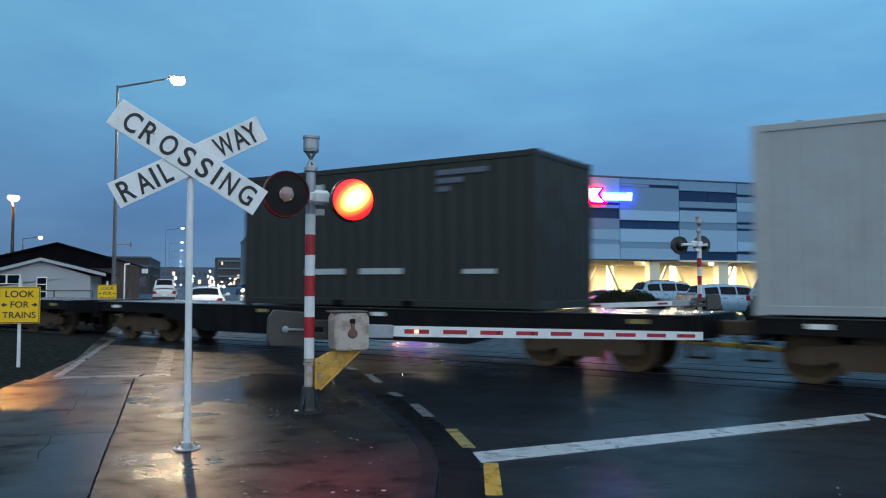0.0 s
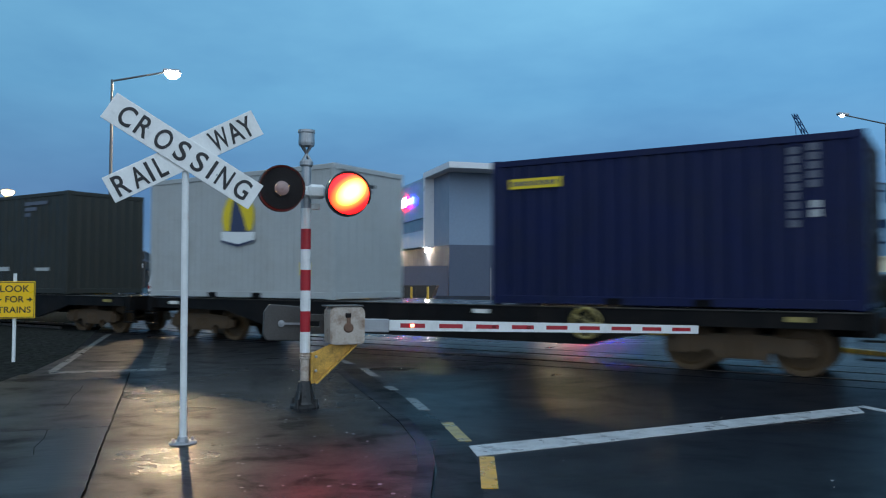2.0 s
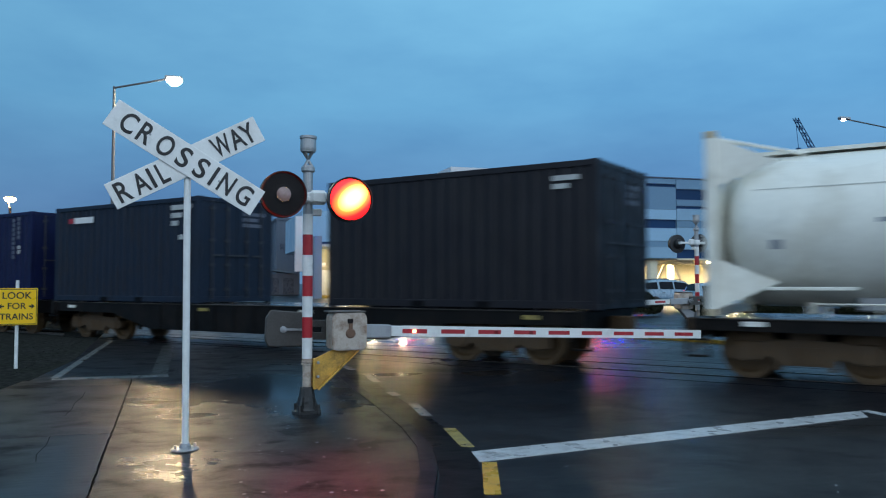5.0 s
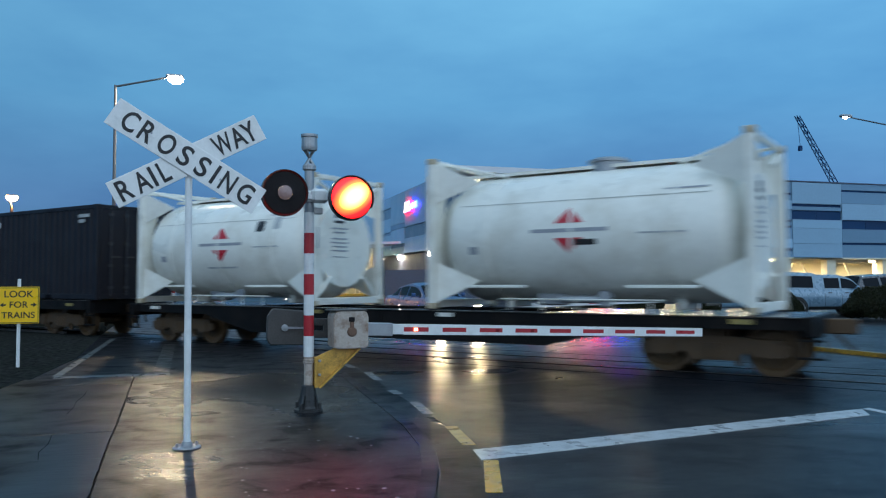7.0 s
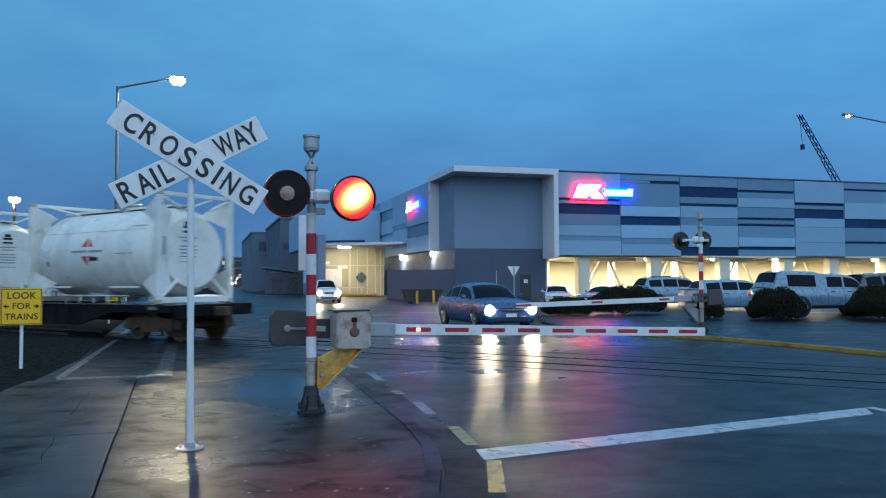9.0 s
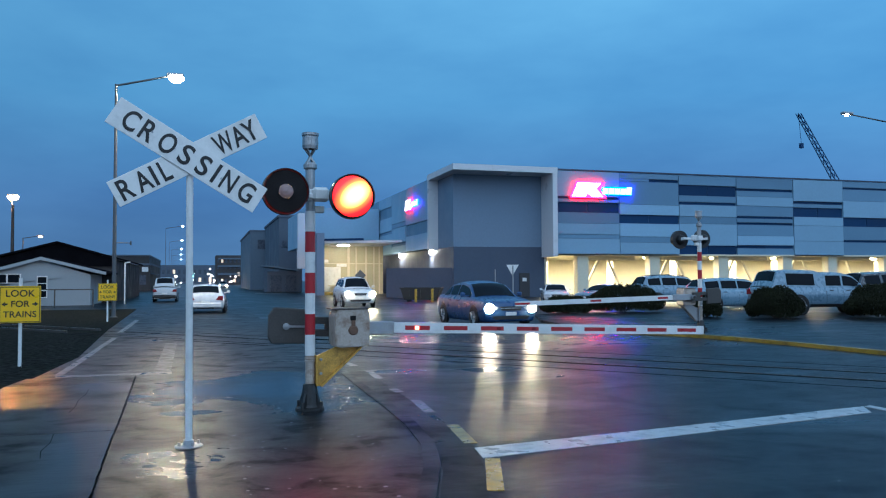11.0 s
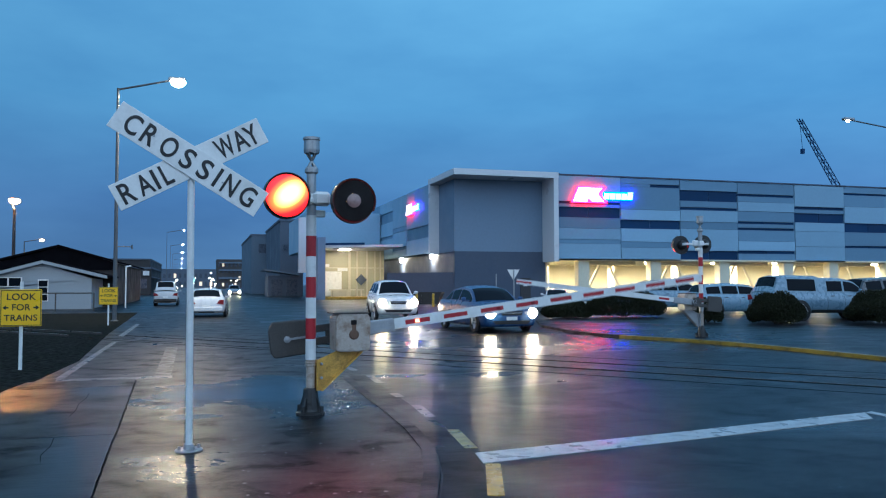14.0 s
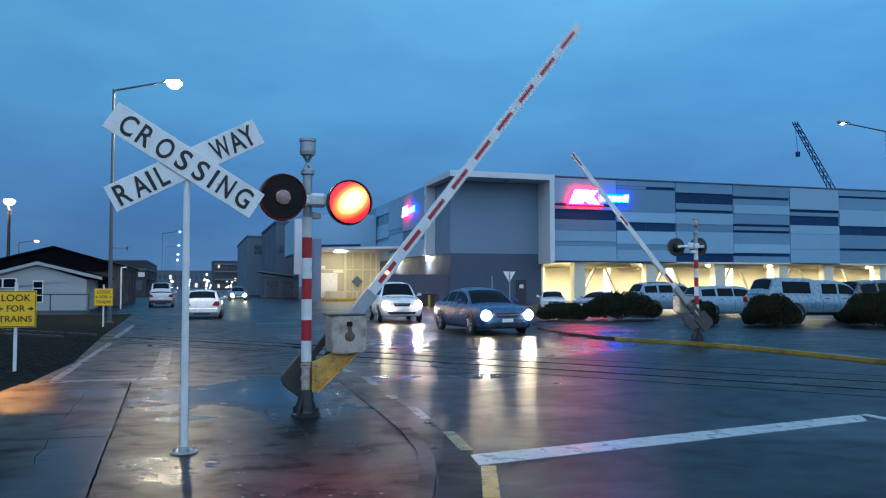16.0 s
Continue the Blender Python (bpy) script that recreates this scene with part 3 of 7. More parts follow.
for a, b, w in (((-2.17, 13.80), (-2.2, 22.5), 0.13), ((-2.28, 24.8), (-2.38, 32.5), 0.16)):
    bm = mesh()
    strip(bm, [a, b], w, 0.0, 0.021)
    tagged(part("path_edge_line", bm, M["path_paint"], None), "faded white edge line along the footpath", kind="structure")
bm = mesh()
strip(bm, [(-0.62, 13.76), (-0.70, 20.2)], 0.26, 0.0, 0.020)
tagged(part("path_edge_line", bm, M["line_ghost"], None), "nearly worn-off line along the footpath", kind="structure")

# the track: rails, grooves, sleepers outside the road
def along(bm, s0, s1, across, w, z0, z1):
    a, b = on_track(s0, across), on_track(s1, across)
    return strip(bm, [a, b], w, z0, z1)


for side in (-1, 1):
    bm = mesh()
    along(bm, -140, 60, side * 0.5335, 0.065, -0.02, RAIL_TOP)
    tagged(part("rail", bm, M["rail"], None), "wet steel railway rail set in the road", kind="structure")
for side in (-1, 1):
    bm = mesh()
    along(bm, -110, -9.6, side * 0.5335, 0.065, 0.0, 0.07)
    tagged(part("rail", bm, M["rail"], None), "shining steel rail through the dark verge", kind="structure")
bm = mesh()
for side in (-1, 1):
    along(bm, -13, 12, side * (0.5335 - 0.075), 0.075, -0.03, -0.001)
    along(bm, -13, 12, side * 0.62, 0.09, -0.03, -0.0015)
    along(bm, -13, 12, side * 1.45, 0.05, -0.03, -0.0015)
for across in (-0.85, -0.46, 0.46, 0.62, 1.30):
    along(bm, -9.3 if across < 0.5 else -8.6, -0.9, across, 0.07, 0.0, 0.0185)
tagged(part("flangeway", bm, M["groove"], None), "dark rubber flangeway beside the rails", kind="structure")
bm = mesh()
for k in range(90):
    s = -110 + k * 0.65
    if s < -16:
        a = on_track(s)
        box(bm, -0.11, -1.05, -0.02, 0.11, 1.05, 0.02, m=Matrix.Translation((a.x, a.y, 0)) @ Matrix.Rotation(math.atan2(TRACK_DIR.y, TRACK_DIR.x), 4, "Z"))
tagged(part("sleepers", bm, M["gravel"], None), "dark timber sleepers under the rails", "sleepers", kind="stuff")


# ---- the shop building over its lit car park ----
P_LIGHT = mat("pale_panel", (0.225, 0.39, 0.52), 0.5, 0.0, spec=0.25, vary=0.05, scale=0.5, per_object=0.10)
P_MID = mat("mid_grey_panel", (0.125, 0.24, 0.345), 0.5, 0.0, spec=0.25, vary=0.05, scale=0.5, per_object=0.12)
P_DARK = mat("dark_slate_panel", (0.008, 0.040, 0.105), 0.5, 0.0, spec=0.12, vary=0.06, scale=0.5, per_object=0.15)
TRIM = mat("white_portal_cladding", (0.60, 0.62, 0.64), 0.4, vary=0.04, scale=0.5)
GREY_WALL = mat("grey_rendered_wall", (0.15, 0.22, 0.305), 0.6, vary=0.06, scale=0.6)
DARK_WALL = mat("dark_grey_render", (0.052, 0.074, 0.115), 0.6, vary=0.08, scale=0.6)
CREAM = mat("cream_concrete", (0.66, 0.61, 0.46), 0.7, vary=0.08, scale=0.8)
STEEL_CREAM = mat("cream_steel_brace", (0.58, 0.52, 0.38), 0.5, vary=0.1)
TUBE_LIGHT = glow("car_park_light", (1.0, 0.86, 0.50), 55.0)
WALL_LIGHT = glow("wall_pack_light", (1.0, 0.92, 0.78), 160.0)
SIGN_RED = glow("red_sign_glow", (1.0, 0.0015, 0.012), 60.0)
SIGN_BLUE = glow("blue_sign_glow", (0.0015, 0.02, 1.0), 48.0)
SIGN_WHITE = glow("white_sign_glow", (1.0, 0.92, 0.95), 3.2)

SIGN_PALE = glow("pale_blue_sign_glow", (0.45, 0.85, 1.0), 2.6)

FY, CX = 60.0, 19.3            # front plane and left side of the building
TOP, SOFFIT = 10.7, 3.5
EAST = 92.0

# columns of cladding from the portal to the right; each column is a stack of bands (height in bands, tone)
shop = thing("shop_building", "two-storey shop clad in grey panels over a lit car park", "building")
bm = mesh()
box(bm, 28.1, FY + 0.2, SOFFIT + 0.15, EAST, FY + 70, TOP - 0.1)
box(bm, CX + 0.2, FY + 9.0, SOFFIT + 0.8, 28.5, FY + 70, TOP - 0.1)
part("wall", bm, P_MID, shop, "grey core walls of the upper storey")
bm = mesh()
box(bm, 28.1, FY - 0.06, TOP - 0.06, EAST, FY + 0.3, TOP + 0.04)
part("parapet_cap", bm, DARK_WALL, shop, "thin dark parapet capping")

COLUMNS = {
    "A": "L.30 D.33 M.37 D.49 M.62 L.75 M.80 L1", "B": "M.065 H.10 M.38 L.505 D.61 L.77 M.84 L1", "C": "M.12 D.25 M.33 D.365 L.51 M.60 L.87 D1",
    "D": "M.14 D.17 M.24 L.36 M.49 D.52 M.57 D.60 M.74 L.86 D.90 M1", "E": "L.28 D.315 M.365 D.485 L.60 L.80 L1", "F": "M.08 D.105 M.26 L.48 D.60 M.78 D.81 M1"}
TONES = {"L": P_LIGHT, "M": P_MID, "D": P_DARK, "H": P_DARK}
WALL_H = TOP - 0.1 - SOFFIT
for x0, x1, kind in ((28.1, 34.05, "A"), (34.05, 39.9, "B"), (39.9, 45.85, "C"), (45.85, 52.0, "D"), (52.0, 57.65, "E"), (57.65, 63.4, "F"), (63.4, 69.2, "C"), (69.2, 75.0, "E"), (75.0, 81.0, "D"), (81.0, 86.5, "B"), (86.5, EAST, "C")):
    done = 0.0
    for band in COLUMNS[kind].split():
        tone, end = band[0], float(band[1:])
        z0, z1 = TOP - 0.1 - end * WALL_H, TOP - 0.1 - done * WALL_H
        done = end
        halves = ((x0, (x0 + x1) / 2), ((x0 + x1) / 2, x1)) if tone in "DH" else ((x0, x1),)
        for k, (a, b) in enumerate(halves):
            if tone == "H" and k == 0:
                tone = "M"
            elif tone == "M" and k == 1:
                tone = "D"
            bm = mesh()
            back = 0.16 if tone == "D" else (0.04 if tone == "M" else 0.0)
            box(bm, a + 0.03, FY - 0.02 + back, z0 + 0.012, b - 0.03, FY + 0.195, z1 - 0.012)
            part("panel", bm, TONES[tone], shop)
# the same cladding down the street side
SIDE = ["L.58 D.76 L1", "L.50 M.58 L.83 D.88 L1", "L.18 D.36 L.60 D.65 L1", "M.30 L.52 D.66 L1", "L.40 D.50 M.72 L1", "D.25 L.60 M.80 L1", "L.45 D.62 L1"]
SIDE_Y = (67.1, 76.1, 82.1, 88.5, 94.0, 99.5, 105.0, 110.5)
for y0, y1, bands in zip(SIDE_Y, SIDE_Y[1:], SIDE):
    done = 0.0
    for band in bands.split():
        tone, end = band[0], float(band[1:])
        za, zb = TOP - 0.2 - end * (TOP - 4.5), TOP - 0.2 - done * (TOP - 4.5)
        done = end
        bm = mesh()
        box(bm, CX - 0.02 + (0.12 if tone == "D" else 0), y0 + 0.03, za + 0.02, CX + 0.195, y1 - 0.03, zb - 0.02)
        part("panel", bm, TONES["M" if tone == "D" else tone], shop)

# corner portal: white frame along the top of both sides, a jamb at each end, a recessed grey wall
PX0, PX1 = 18.97, 28.06        # the portal's street side and its far end
bm = mesh()
prism(bm, [(PX0, FY - 0.5), (PX1, FY - 0.5), (PX1, FY + 3.0), (CX + 3.2, FY + 3.0), (CX + 3.2, FY + 7.1), (PX0, FY + 7.1)], TOP - 0.42, TOP + 0.06)
box(bm, PX1 - 0.44, FY - 0.48, SOFFIT - 0.12, PX1 - 0.02, FY + 2.9, TOP - 0.42)
box(bm, PX0 + 0.02, FY + 6.65, 4.15, 19.84, FY + 7.08, TOP - 0.42)
part("portal_frame", bm, TRIM, shop, "white frame round the recessed corner")
bm = mesh()
prism(bm, [(19.84, FY + 2.2), (PX1 - 0.44, FY + 1.87), (PX1 - 0.44, FY + 3.0), (CX + 3.0, FY + 3.4), (CX + 3.0, FY + 7.0), (19.84, FY + 7.0)], 4.25, TOP - 0.42)
part("corner_wall", bm, GREY_WALL, shop, "plain grey recessed corner wall")
bm = mesh()
prism(bm, [(19.86, FY + 2.22), (PX1 - 0.2, FY + 1.89), (PX1 - 0.2, FY + 12), (20.2, FY + 50)], 0, 4.25)
part("base_wall", bm, DARK_WALL, shop, "dark grey ground floor wall")
DOOR_GREY = mat("dark_door_paint", (0.028, 0.027, 0.030), 0.5, vary=0.15)
bm = mesh()
box(bm, 25.6, FY + 1.9, 0.05, 26.5, FY + 2.15, 2.05)
door = part("door", bm, DOOR_GREY, shop, "dark service door")
bm = mesh()
box(bm, 25.85, FY + 1.86, 1.35, 26.2, FY + 1.898, 1.65)
part("door_sign", bm, M["plate"], door, "small white door notice")

# car park under the building: soffit, back wall, columns, braces
bm = mesh()
box(bm, 28.1, FY - 0.02, SOFFIT, EAST, FY + 30, SOFFIT + 0.14)
part("soffit", bm, CREAM, shop, "cream car park ceiling")
bm = mesh()
box(bm, 28.1, FY + 16, 0, EAST, FY + 16.3, SOFFIT)
part("back_wall", bm, CREAM, shop, "cream car park back wall")
bm = mesh()
box(bm, 27.88, FY + 1.9, 0, 28.09, FY + 16, SOFFIT)
part("side_wall", bm, CREAM, shop, "cream car park side wall")
for i, x in enumerate((30.7, 37.6, 44.6, 51.5, 56.6, 63.2, 70.0, 76.0, 82.0)):
    bm = mesh()
    box(bm, x - 0.52, FY + 0.3, 0, x + 0.52, FY + 1.1, SOFFIT, 0.03)
    part("column", bm, CREAM, shop)
    bm = mesh()
    box(bm, x - 0.22, FY + 8.0, 0, x + 0.22, FY + 8.5, SOFFIT)
    part("column", bm, CREAM, shop)
    for d in (-1, 1):
        bm = mesh()
        tube(bm, (x + d * 0.35 + 2.9, FY + 2.2, SOFFIT - 0.1), (x + d * 2.1 + 2.9, FY + 2.2, 0.1), 0.12, n=8)
        part("brace", bm, STEEL_CREAM, shop, "diagonal cream steel brace")
    bm = mesh()
    box(bm, x + 0.4, FY + 1.5, SOFFIT - 0.32, x + 5.6, FY + 1.7, SOFFIT)
    part("beam", bm, STEEL_CREAM, shop)
    for dx in (0.9, 3.4):
        bm = mesh()
        turned(bm, [(0, -0.16), (0.14, -0.14), (0.2, -0.04), (0.2, 0)], 12, "z", (x + dx, FY + 2.6 + dx * 0.8, SOFFIT - 0.02))
        part("ceiling_lamp", bm, TUBE_LIGHT, shop, "glowing round car park lamp")
for x in (31.5, 40, 49, 58, 67, 76):
    la = bpy.data.lights.new("car_park_lamp", "AREA")
    la.shape, la.size, la.size_y, la.energy, la.color = "RECTANGLE", 7.5, 7.0, 5200.0, (1.0, 0.87, 0.55)
    lo = new("car_park_lamp", la)
    lo.matrix_basis = Matrix.Translation((x + 1.5, FY + 6.0, SOFFIT - 0.25))
# wall lamps on the street side
for y, z in ((68.8, 4.03), (80.3, 4.02), (93.6, 4.09)):
    bm = mesh()
    box(bm, 19.66, y - 0.12, z - 0.20, 19.95, y + 0.12, z + 0.20, 0.05)
    part("wall_lamp", bm, WALL_LIGHT, shop, "bright white wall lamp")
    la = bpy.data.lights.new("wall_lamp_light", "SPOT")
    la.energy, la.color, la.shadow_soft_size, la.spot_size, la.spot_blend = 420.0, (1.0, 0.9, 0.74), 0.1, radians(150), 0.5
    new("wall_lamp_light", la).matrix_basis = Matrix.Translation((19.55, y, z - 0.26))


def shop_sign(m, scale, edge=0.12):
    """A glowing sign: white slanted block edged in red with a notched tail, then a run of pale bars on a blue back."""
    s = thing("shop_sign", "glowing red, white and blue shop sign as plain shapes", "sign", m)

    def shape(name, outline, y0, y1, material):
        bm = mesh()
        prism(bm, [(x * scale, z * scale) for x, z in outline], y0, y1, pose(0, 0, 0, 90))
        part(name, bm, material, s)

    shape("red_back", [(0.06 - edge * 1.6, 0.03 - edge), (0.60 - edge * 0.8, 1.25 + edge), (2.90 + edge * 2.5, 1.25 + edge), (2.42 + edge * 2.5, 0.71), (3.08 + edge * 2.8, 0.03 - edge)], 0.0, 0.08, SIGN_RED)
    shape("white_block", [(0.06, 0.03), (0.60, 1.25), (2.90, 1.25), (2.42, 0.72), (3.08, 0.03), (1.95, 0.03), (1.55, 0.36), (1.38, 0.03)], 0.08, 0.13, SIGN_WHITE)
    shape("blue_back", [(2.95, 0.20), (5.95, 0.24), (6.05, 0.98), (3.0, 0.94)], 0.0, 0.06, SIGN_BLUE)
    for k in range(5):
        x0 = 3.05 + k * 0.59
        rise = 0.14 if k == 4 else 0.0
        shape("pale_bar", [(x0, 0.30), (x0 + 0.50, 0.30), (x0 + 0.58, 0.82 + rise), (x0 + 0.08, 0.82 + rise)], 0.06, 0.10, SIGN_PALE)
    return s


shop_sign(pose(29.45, FY - 0.12, 8.42), 0.95)
shop_sign(pose(CX - 0.14, 75.5, 8.28, 0, 0, -90), 0.78, 0.03)

# a long low dark shape by the yard wall, made up as a skip
low_box = thing("skip_bin", "low dark shape made up as a steel skip on the wet yard", "skip bin", pose(14.75, 53.6, 0, 0, 0, -27))
bm = mesh()
prism(bm, [(-1.15, 0.12), (1.15, 0.12), (1.42, 0.94), (-1.42, 0.94)], -0.6, 0.6, pose(0, 0, 0, 90))
part("body", bm, M["black"], low_box, "dark steel body")
bm = mesh()
for y in (-0.64, 0.60):
    box(bm, -1.46, y, 0.90, 1.46, y + 0.04, 0.98, 0.006)
for x in (-1.46, 1.42):
    box(bm, x, -0.6, 0.90, x + 0.04, 0.6, 0.98, 0.006)
part("rim", bm, M["black"], low_box)
for x in (-0.8, 0.0, 0.8):
    bm = mesh()
    box(bm, x - 0.04, -0.65, 0.15, x + 0.04, -0.602, 0.90, 0.006)
    part("rib", bm, M["black"], low_box)
for x in (-0.9, 0.9):
    bm = mesh()
    box(bm, x - 0.07, -0.55, 0.0, x + 0.07, 0.55, 0.12, 0.01)
    part("skid", bm, M["black"], low_box)

# loading bay at the end of the street side, with its lit yard and low dark wall
BAY_WALL = mat("dull_cream_bay_wall", (0.40, 0.37, 0.25), 0.7, vary=0.12, scale=0.8)
bay = thing("loading_bay", "lit cream loading bay with a flat canopy", "building")
bm = mesh()
box(bm, 11.6, 86.0, 0, 19.2, 86.4, 5.6)
part("back_wall", bm, BAY_WALL, bay)
bm = mesh()
box(bm, 15.2, 85.9, 0.0, 15.45, 86.05, 5.5)
box(bm, 17.2, 85.9, 0.0, 17.35, 86.05, 5.5)
box(bm, 11.7, 85.9, 3.3, 19.1, 86.05, 3.4)
part("wall_ribs", bm, STEEL_CREAM, bay)
bm = mesh()
prism(bm, [(11.4, 80.0), (18.9, 76.0), (18.9, 86.0), (11.4, 86.0)], 5.25, 5.5)
part("canopy", bm, TRIM, bay, "white flat canopy")
bm = mesh()
prism(bm, [(11.4, 79.9), (15.4, 77.8), (15.4, 78.0), (11.4, 80.1)], 5.5, 5.72)
part("canopy_edge", bm, P_DARK, bay, "dark canopy edge")
bm = mesh()
box(bm, 11.0, 79.6, 0, 11.75, 86.2, 6.3)
part("pillar_wall", bm, GREY_WALL, bay, "grey end pillar")
bm = mesh()
box(bm, 9.73, 85.0, 2.8, 10.52, 86.0, 8.72)
part("white_fin", bm, TRIM, bay, "white fin board")
bm = mesh()
box(bm, 10.8, 88.0, 5.4, 19.2, 106, 9.6)
part("upper_block", bm, P_LIGHT, bay, "pale upper block behind")
for x, w, z in ((11.9, 1.2, 3.45), (14.0, 1.1, 3.0)):
    bm = mesh()
    box(bm, x, 85.84, z, x + w, 85.89, z + 0.32)
    part("notice", bm, M["plate"], bay, "small white notice")
bm = mesh()
prism(bm, [(0, -0.62), (0.62, 0), (0, 0.62), (-0.62, 0)], 0, 0.05, pose(16.6, 85.8, 2.05, 90))
part("diamond_notice", bm, DARK_WALL, bay, "dark diamond notice")
bm = mesh()
box(bm, 13.6, 82.6, 5.12, 14.8, 82.75, 5.22, 0.02)
part("canopy_light", bm, WALL_LIGHT, bay, "bright canopy strip light")
la = bpy.data.lights.new("bay_lamp", "AREA")
la.size, la.energy, la.color = 5.0, 330.0, (1.0, 0.86, 0.50)
new("bay_lamp", la).matrix_basis = Matrix.Translation((15.0, 82.0, 5.0))
bm = mesh()
for x in (13.0, 14.6, 16.2):
    box(bm, x, 84.0, 0.0, x + 0.15, 84.15, 1.0)
box(bm, 12.8, 84.0, 0.9, 16.6, 84.1, 1.02)
box(bm, 13.2, 84.2, 0.1, 14.9, 85.6, 0.95, 0.05)
part("dock_rail", bm, STEEL_CREAM, bay, "pale dock rail and platform")
bm = mesh()
box(bm, 12.55, 85.84, 0.3, 14.45, 85.895, 2.95, 0.01)
roller = part("roller_door", bm, M["white"], bay, "white roller door in the bay wall")
for k in range(9):
    bm = mesh()
    box(bm, 12.6, 85.825, 0.5 + k * 0.27, 14.4, 85.838, 0.53 + k * 0.27)
    part("slat_rib", bm, M["white"], roller)
for x in (11.9, 16.1, 18.1, 18.7):
    bm = mesh()
    box(bm, x, 85.86, 0.0, x + 0.12, 85.995, 5.2, 0.01)
    part("wall_rib", bm, STEEL_CREAM, bay)
bm = mesh()
box(bm, 11.8, 80.2, 0, 17.2, 80.6, 0.3, 0.04)
part("kerb_block", bm, M["line_yellow"], bay, "low yellow kerb block")
bm = mesh()
prism(bm, [(15.2, 66.8), (19.9, 62.6), (20.1, 62.8), (15.4, 67.0)], 0, 2.52)
solid("yard_wall", bm, DARK_WALL, "low dark grey yard wall", kind="structure")
for x, y in ((13.86, 51.9), (14.88, 51.4)):
    bm = mesh()
    turned(bm, [(0.11, 0.0), (0.11, 0.02), (0.085, 0.03), (0.085, 0.86), (0.07, 0.90), (0.0, 0.915)], 12, "z", (x, y, 0))
    solid("bollard", bm, M["line_yellow"], "yellow steel bollard on wet asphalt", "bollard", group="bollards by the yard wall")


# ---- crossing signals ----
HALF = 0.3427   # half a flash
MOVES = []      # (thing, rows), keyed at the end


def lamp_head(sig, x, z, lit_first):
    """A black round target with a hooded lens that flips between its lit and its dark face."""
    bm = mesh()
    turned(bm, [(0.0, 0.0), (0.10, 0.0), (0.272, 0.004), (0.276, 0.012), (0.272, 0.02), (0.15, 0.022), (0.13, 0.12), (0.06, 0.16), (0.0, 0.16)], 32, "y", (x, -0.30, z))
    head = part("lamp_head", bm, M["black"], sig, "black round lamp target")
    bm = mesh()
    n = 18
    rows = []
    for yy, rad in ((0.0, 0.274), (-0.10, 0.274)):
        rows.append([bm.verts.new((x + rad * math.cos(a), -0.30 + yy, z + rad * math.sin(a))) for a in [radians(-25 + 230 * i / n) for i in range(n + 1)]])
    for yy, rad in ((-0.10, 0.266), (0.0, 0.266)):
        rows.append([bm.verts.new((x + rad * math.cos(a), -0.30 + yy, z + rad * math.sin(a))) for a in [radians(-25 + 230 * i / n) for i in range(n + 1)]])
    for a, b in zip(rows, rows[1:] + rows[:1]):
        for i in range(n):
            bm.faces.new((a[i], a[i + 1], b[i + 1], b[i]))
    part("hood", bm, M["black"], head)
    bm = mesh()
    turned(bm, [(0.262, 0.0), (0.262, -0.03), (0.270, -0.03), (0.270, 0.0)], 28, "y", (x, -0.30, z))
    part("collar", bm, M["black"], head)
    bm = mesh()
    # lit face covers the target; its outer red is painted glow
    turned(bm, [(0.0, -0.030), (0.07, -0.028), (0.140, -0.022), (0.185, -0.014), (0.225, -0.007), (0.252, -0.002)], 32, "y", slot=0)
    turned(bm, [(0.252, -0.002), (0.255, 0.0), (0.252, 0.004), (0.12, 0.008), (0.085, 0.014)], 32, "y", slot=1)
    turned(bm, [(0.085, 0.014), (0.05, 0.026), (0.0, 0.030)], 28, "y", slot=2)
    lens = part("lens", bm, [M["lens_glow"], M["lens_rim"], M["lens_dark"]], sig, "red flashing lens, its glow put into the disc")
    shrink = Matrix.Scale(0.92, 4)
    there = Matrix.Translation((x, -0.30, z))
    for o in [head] + list(head.children):
        o.data.transform(there @ shrink @ there.inverted())
    lens.data.transform(shrink)
    at = (x, -0.365, z)
    rows, turn = [], 0.0 if lit_first else 180.0
    t = 0.245
    rows.append((0.0, pose(*at, 0, 0, turn)))
    while t < 16.0:
        late = 0.03 if turn % 360 == 0 else 0.0     # the filament fades after its partner has come on
        for dt, add in ((-0.055, 0), (-0.027, 0), (-0.009, 60), (0.009, 120), (0.027, 180), (0.055, 180)):
            rows.append((t + late + dt, pose(*at, 0, 0, turn + add)))
        turn += 180
        t += HALF
    rows = [r for r in rows if r[0] <= 16.0] + [(16.0, pose(*at, 0, 0, turn))]
    if rows[-2][0] > 15.97:
        rows.pop(-2)
    MOVES.append((lens, rows))
    return head


def boom_rows(part_ob, pivot, angles):
    MOVES.append((part_ob, [(t, pose(*pivot, 0, -a, 0)) for t, a in angles]))


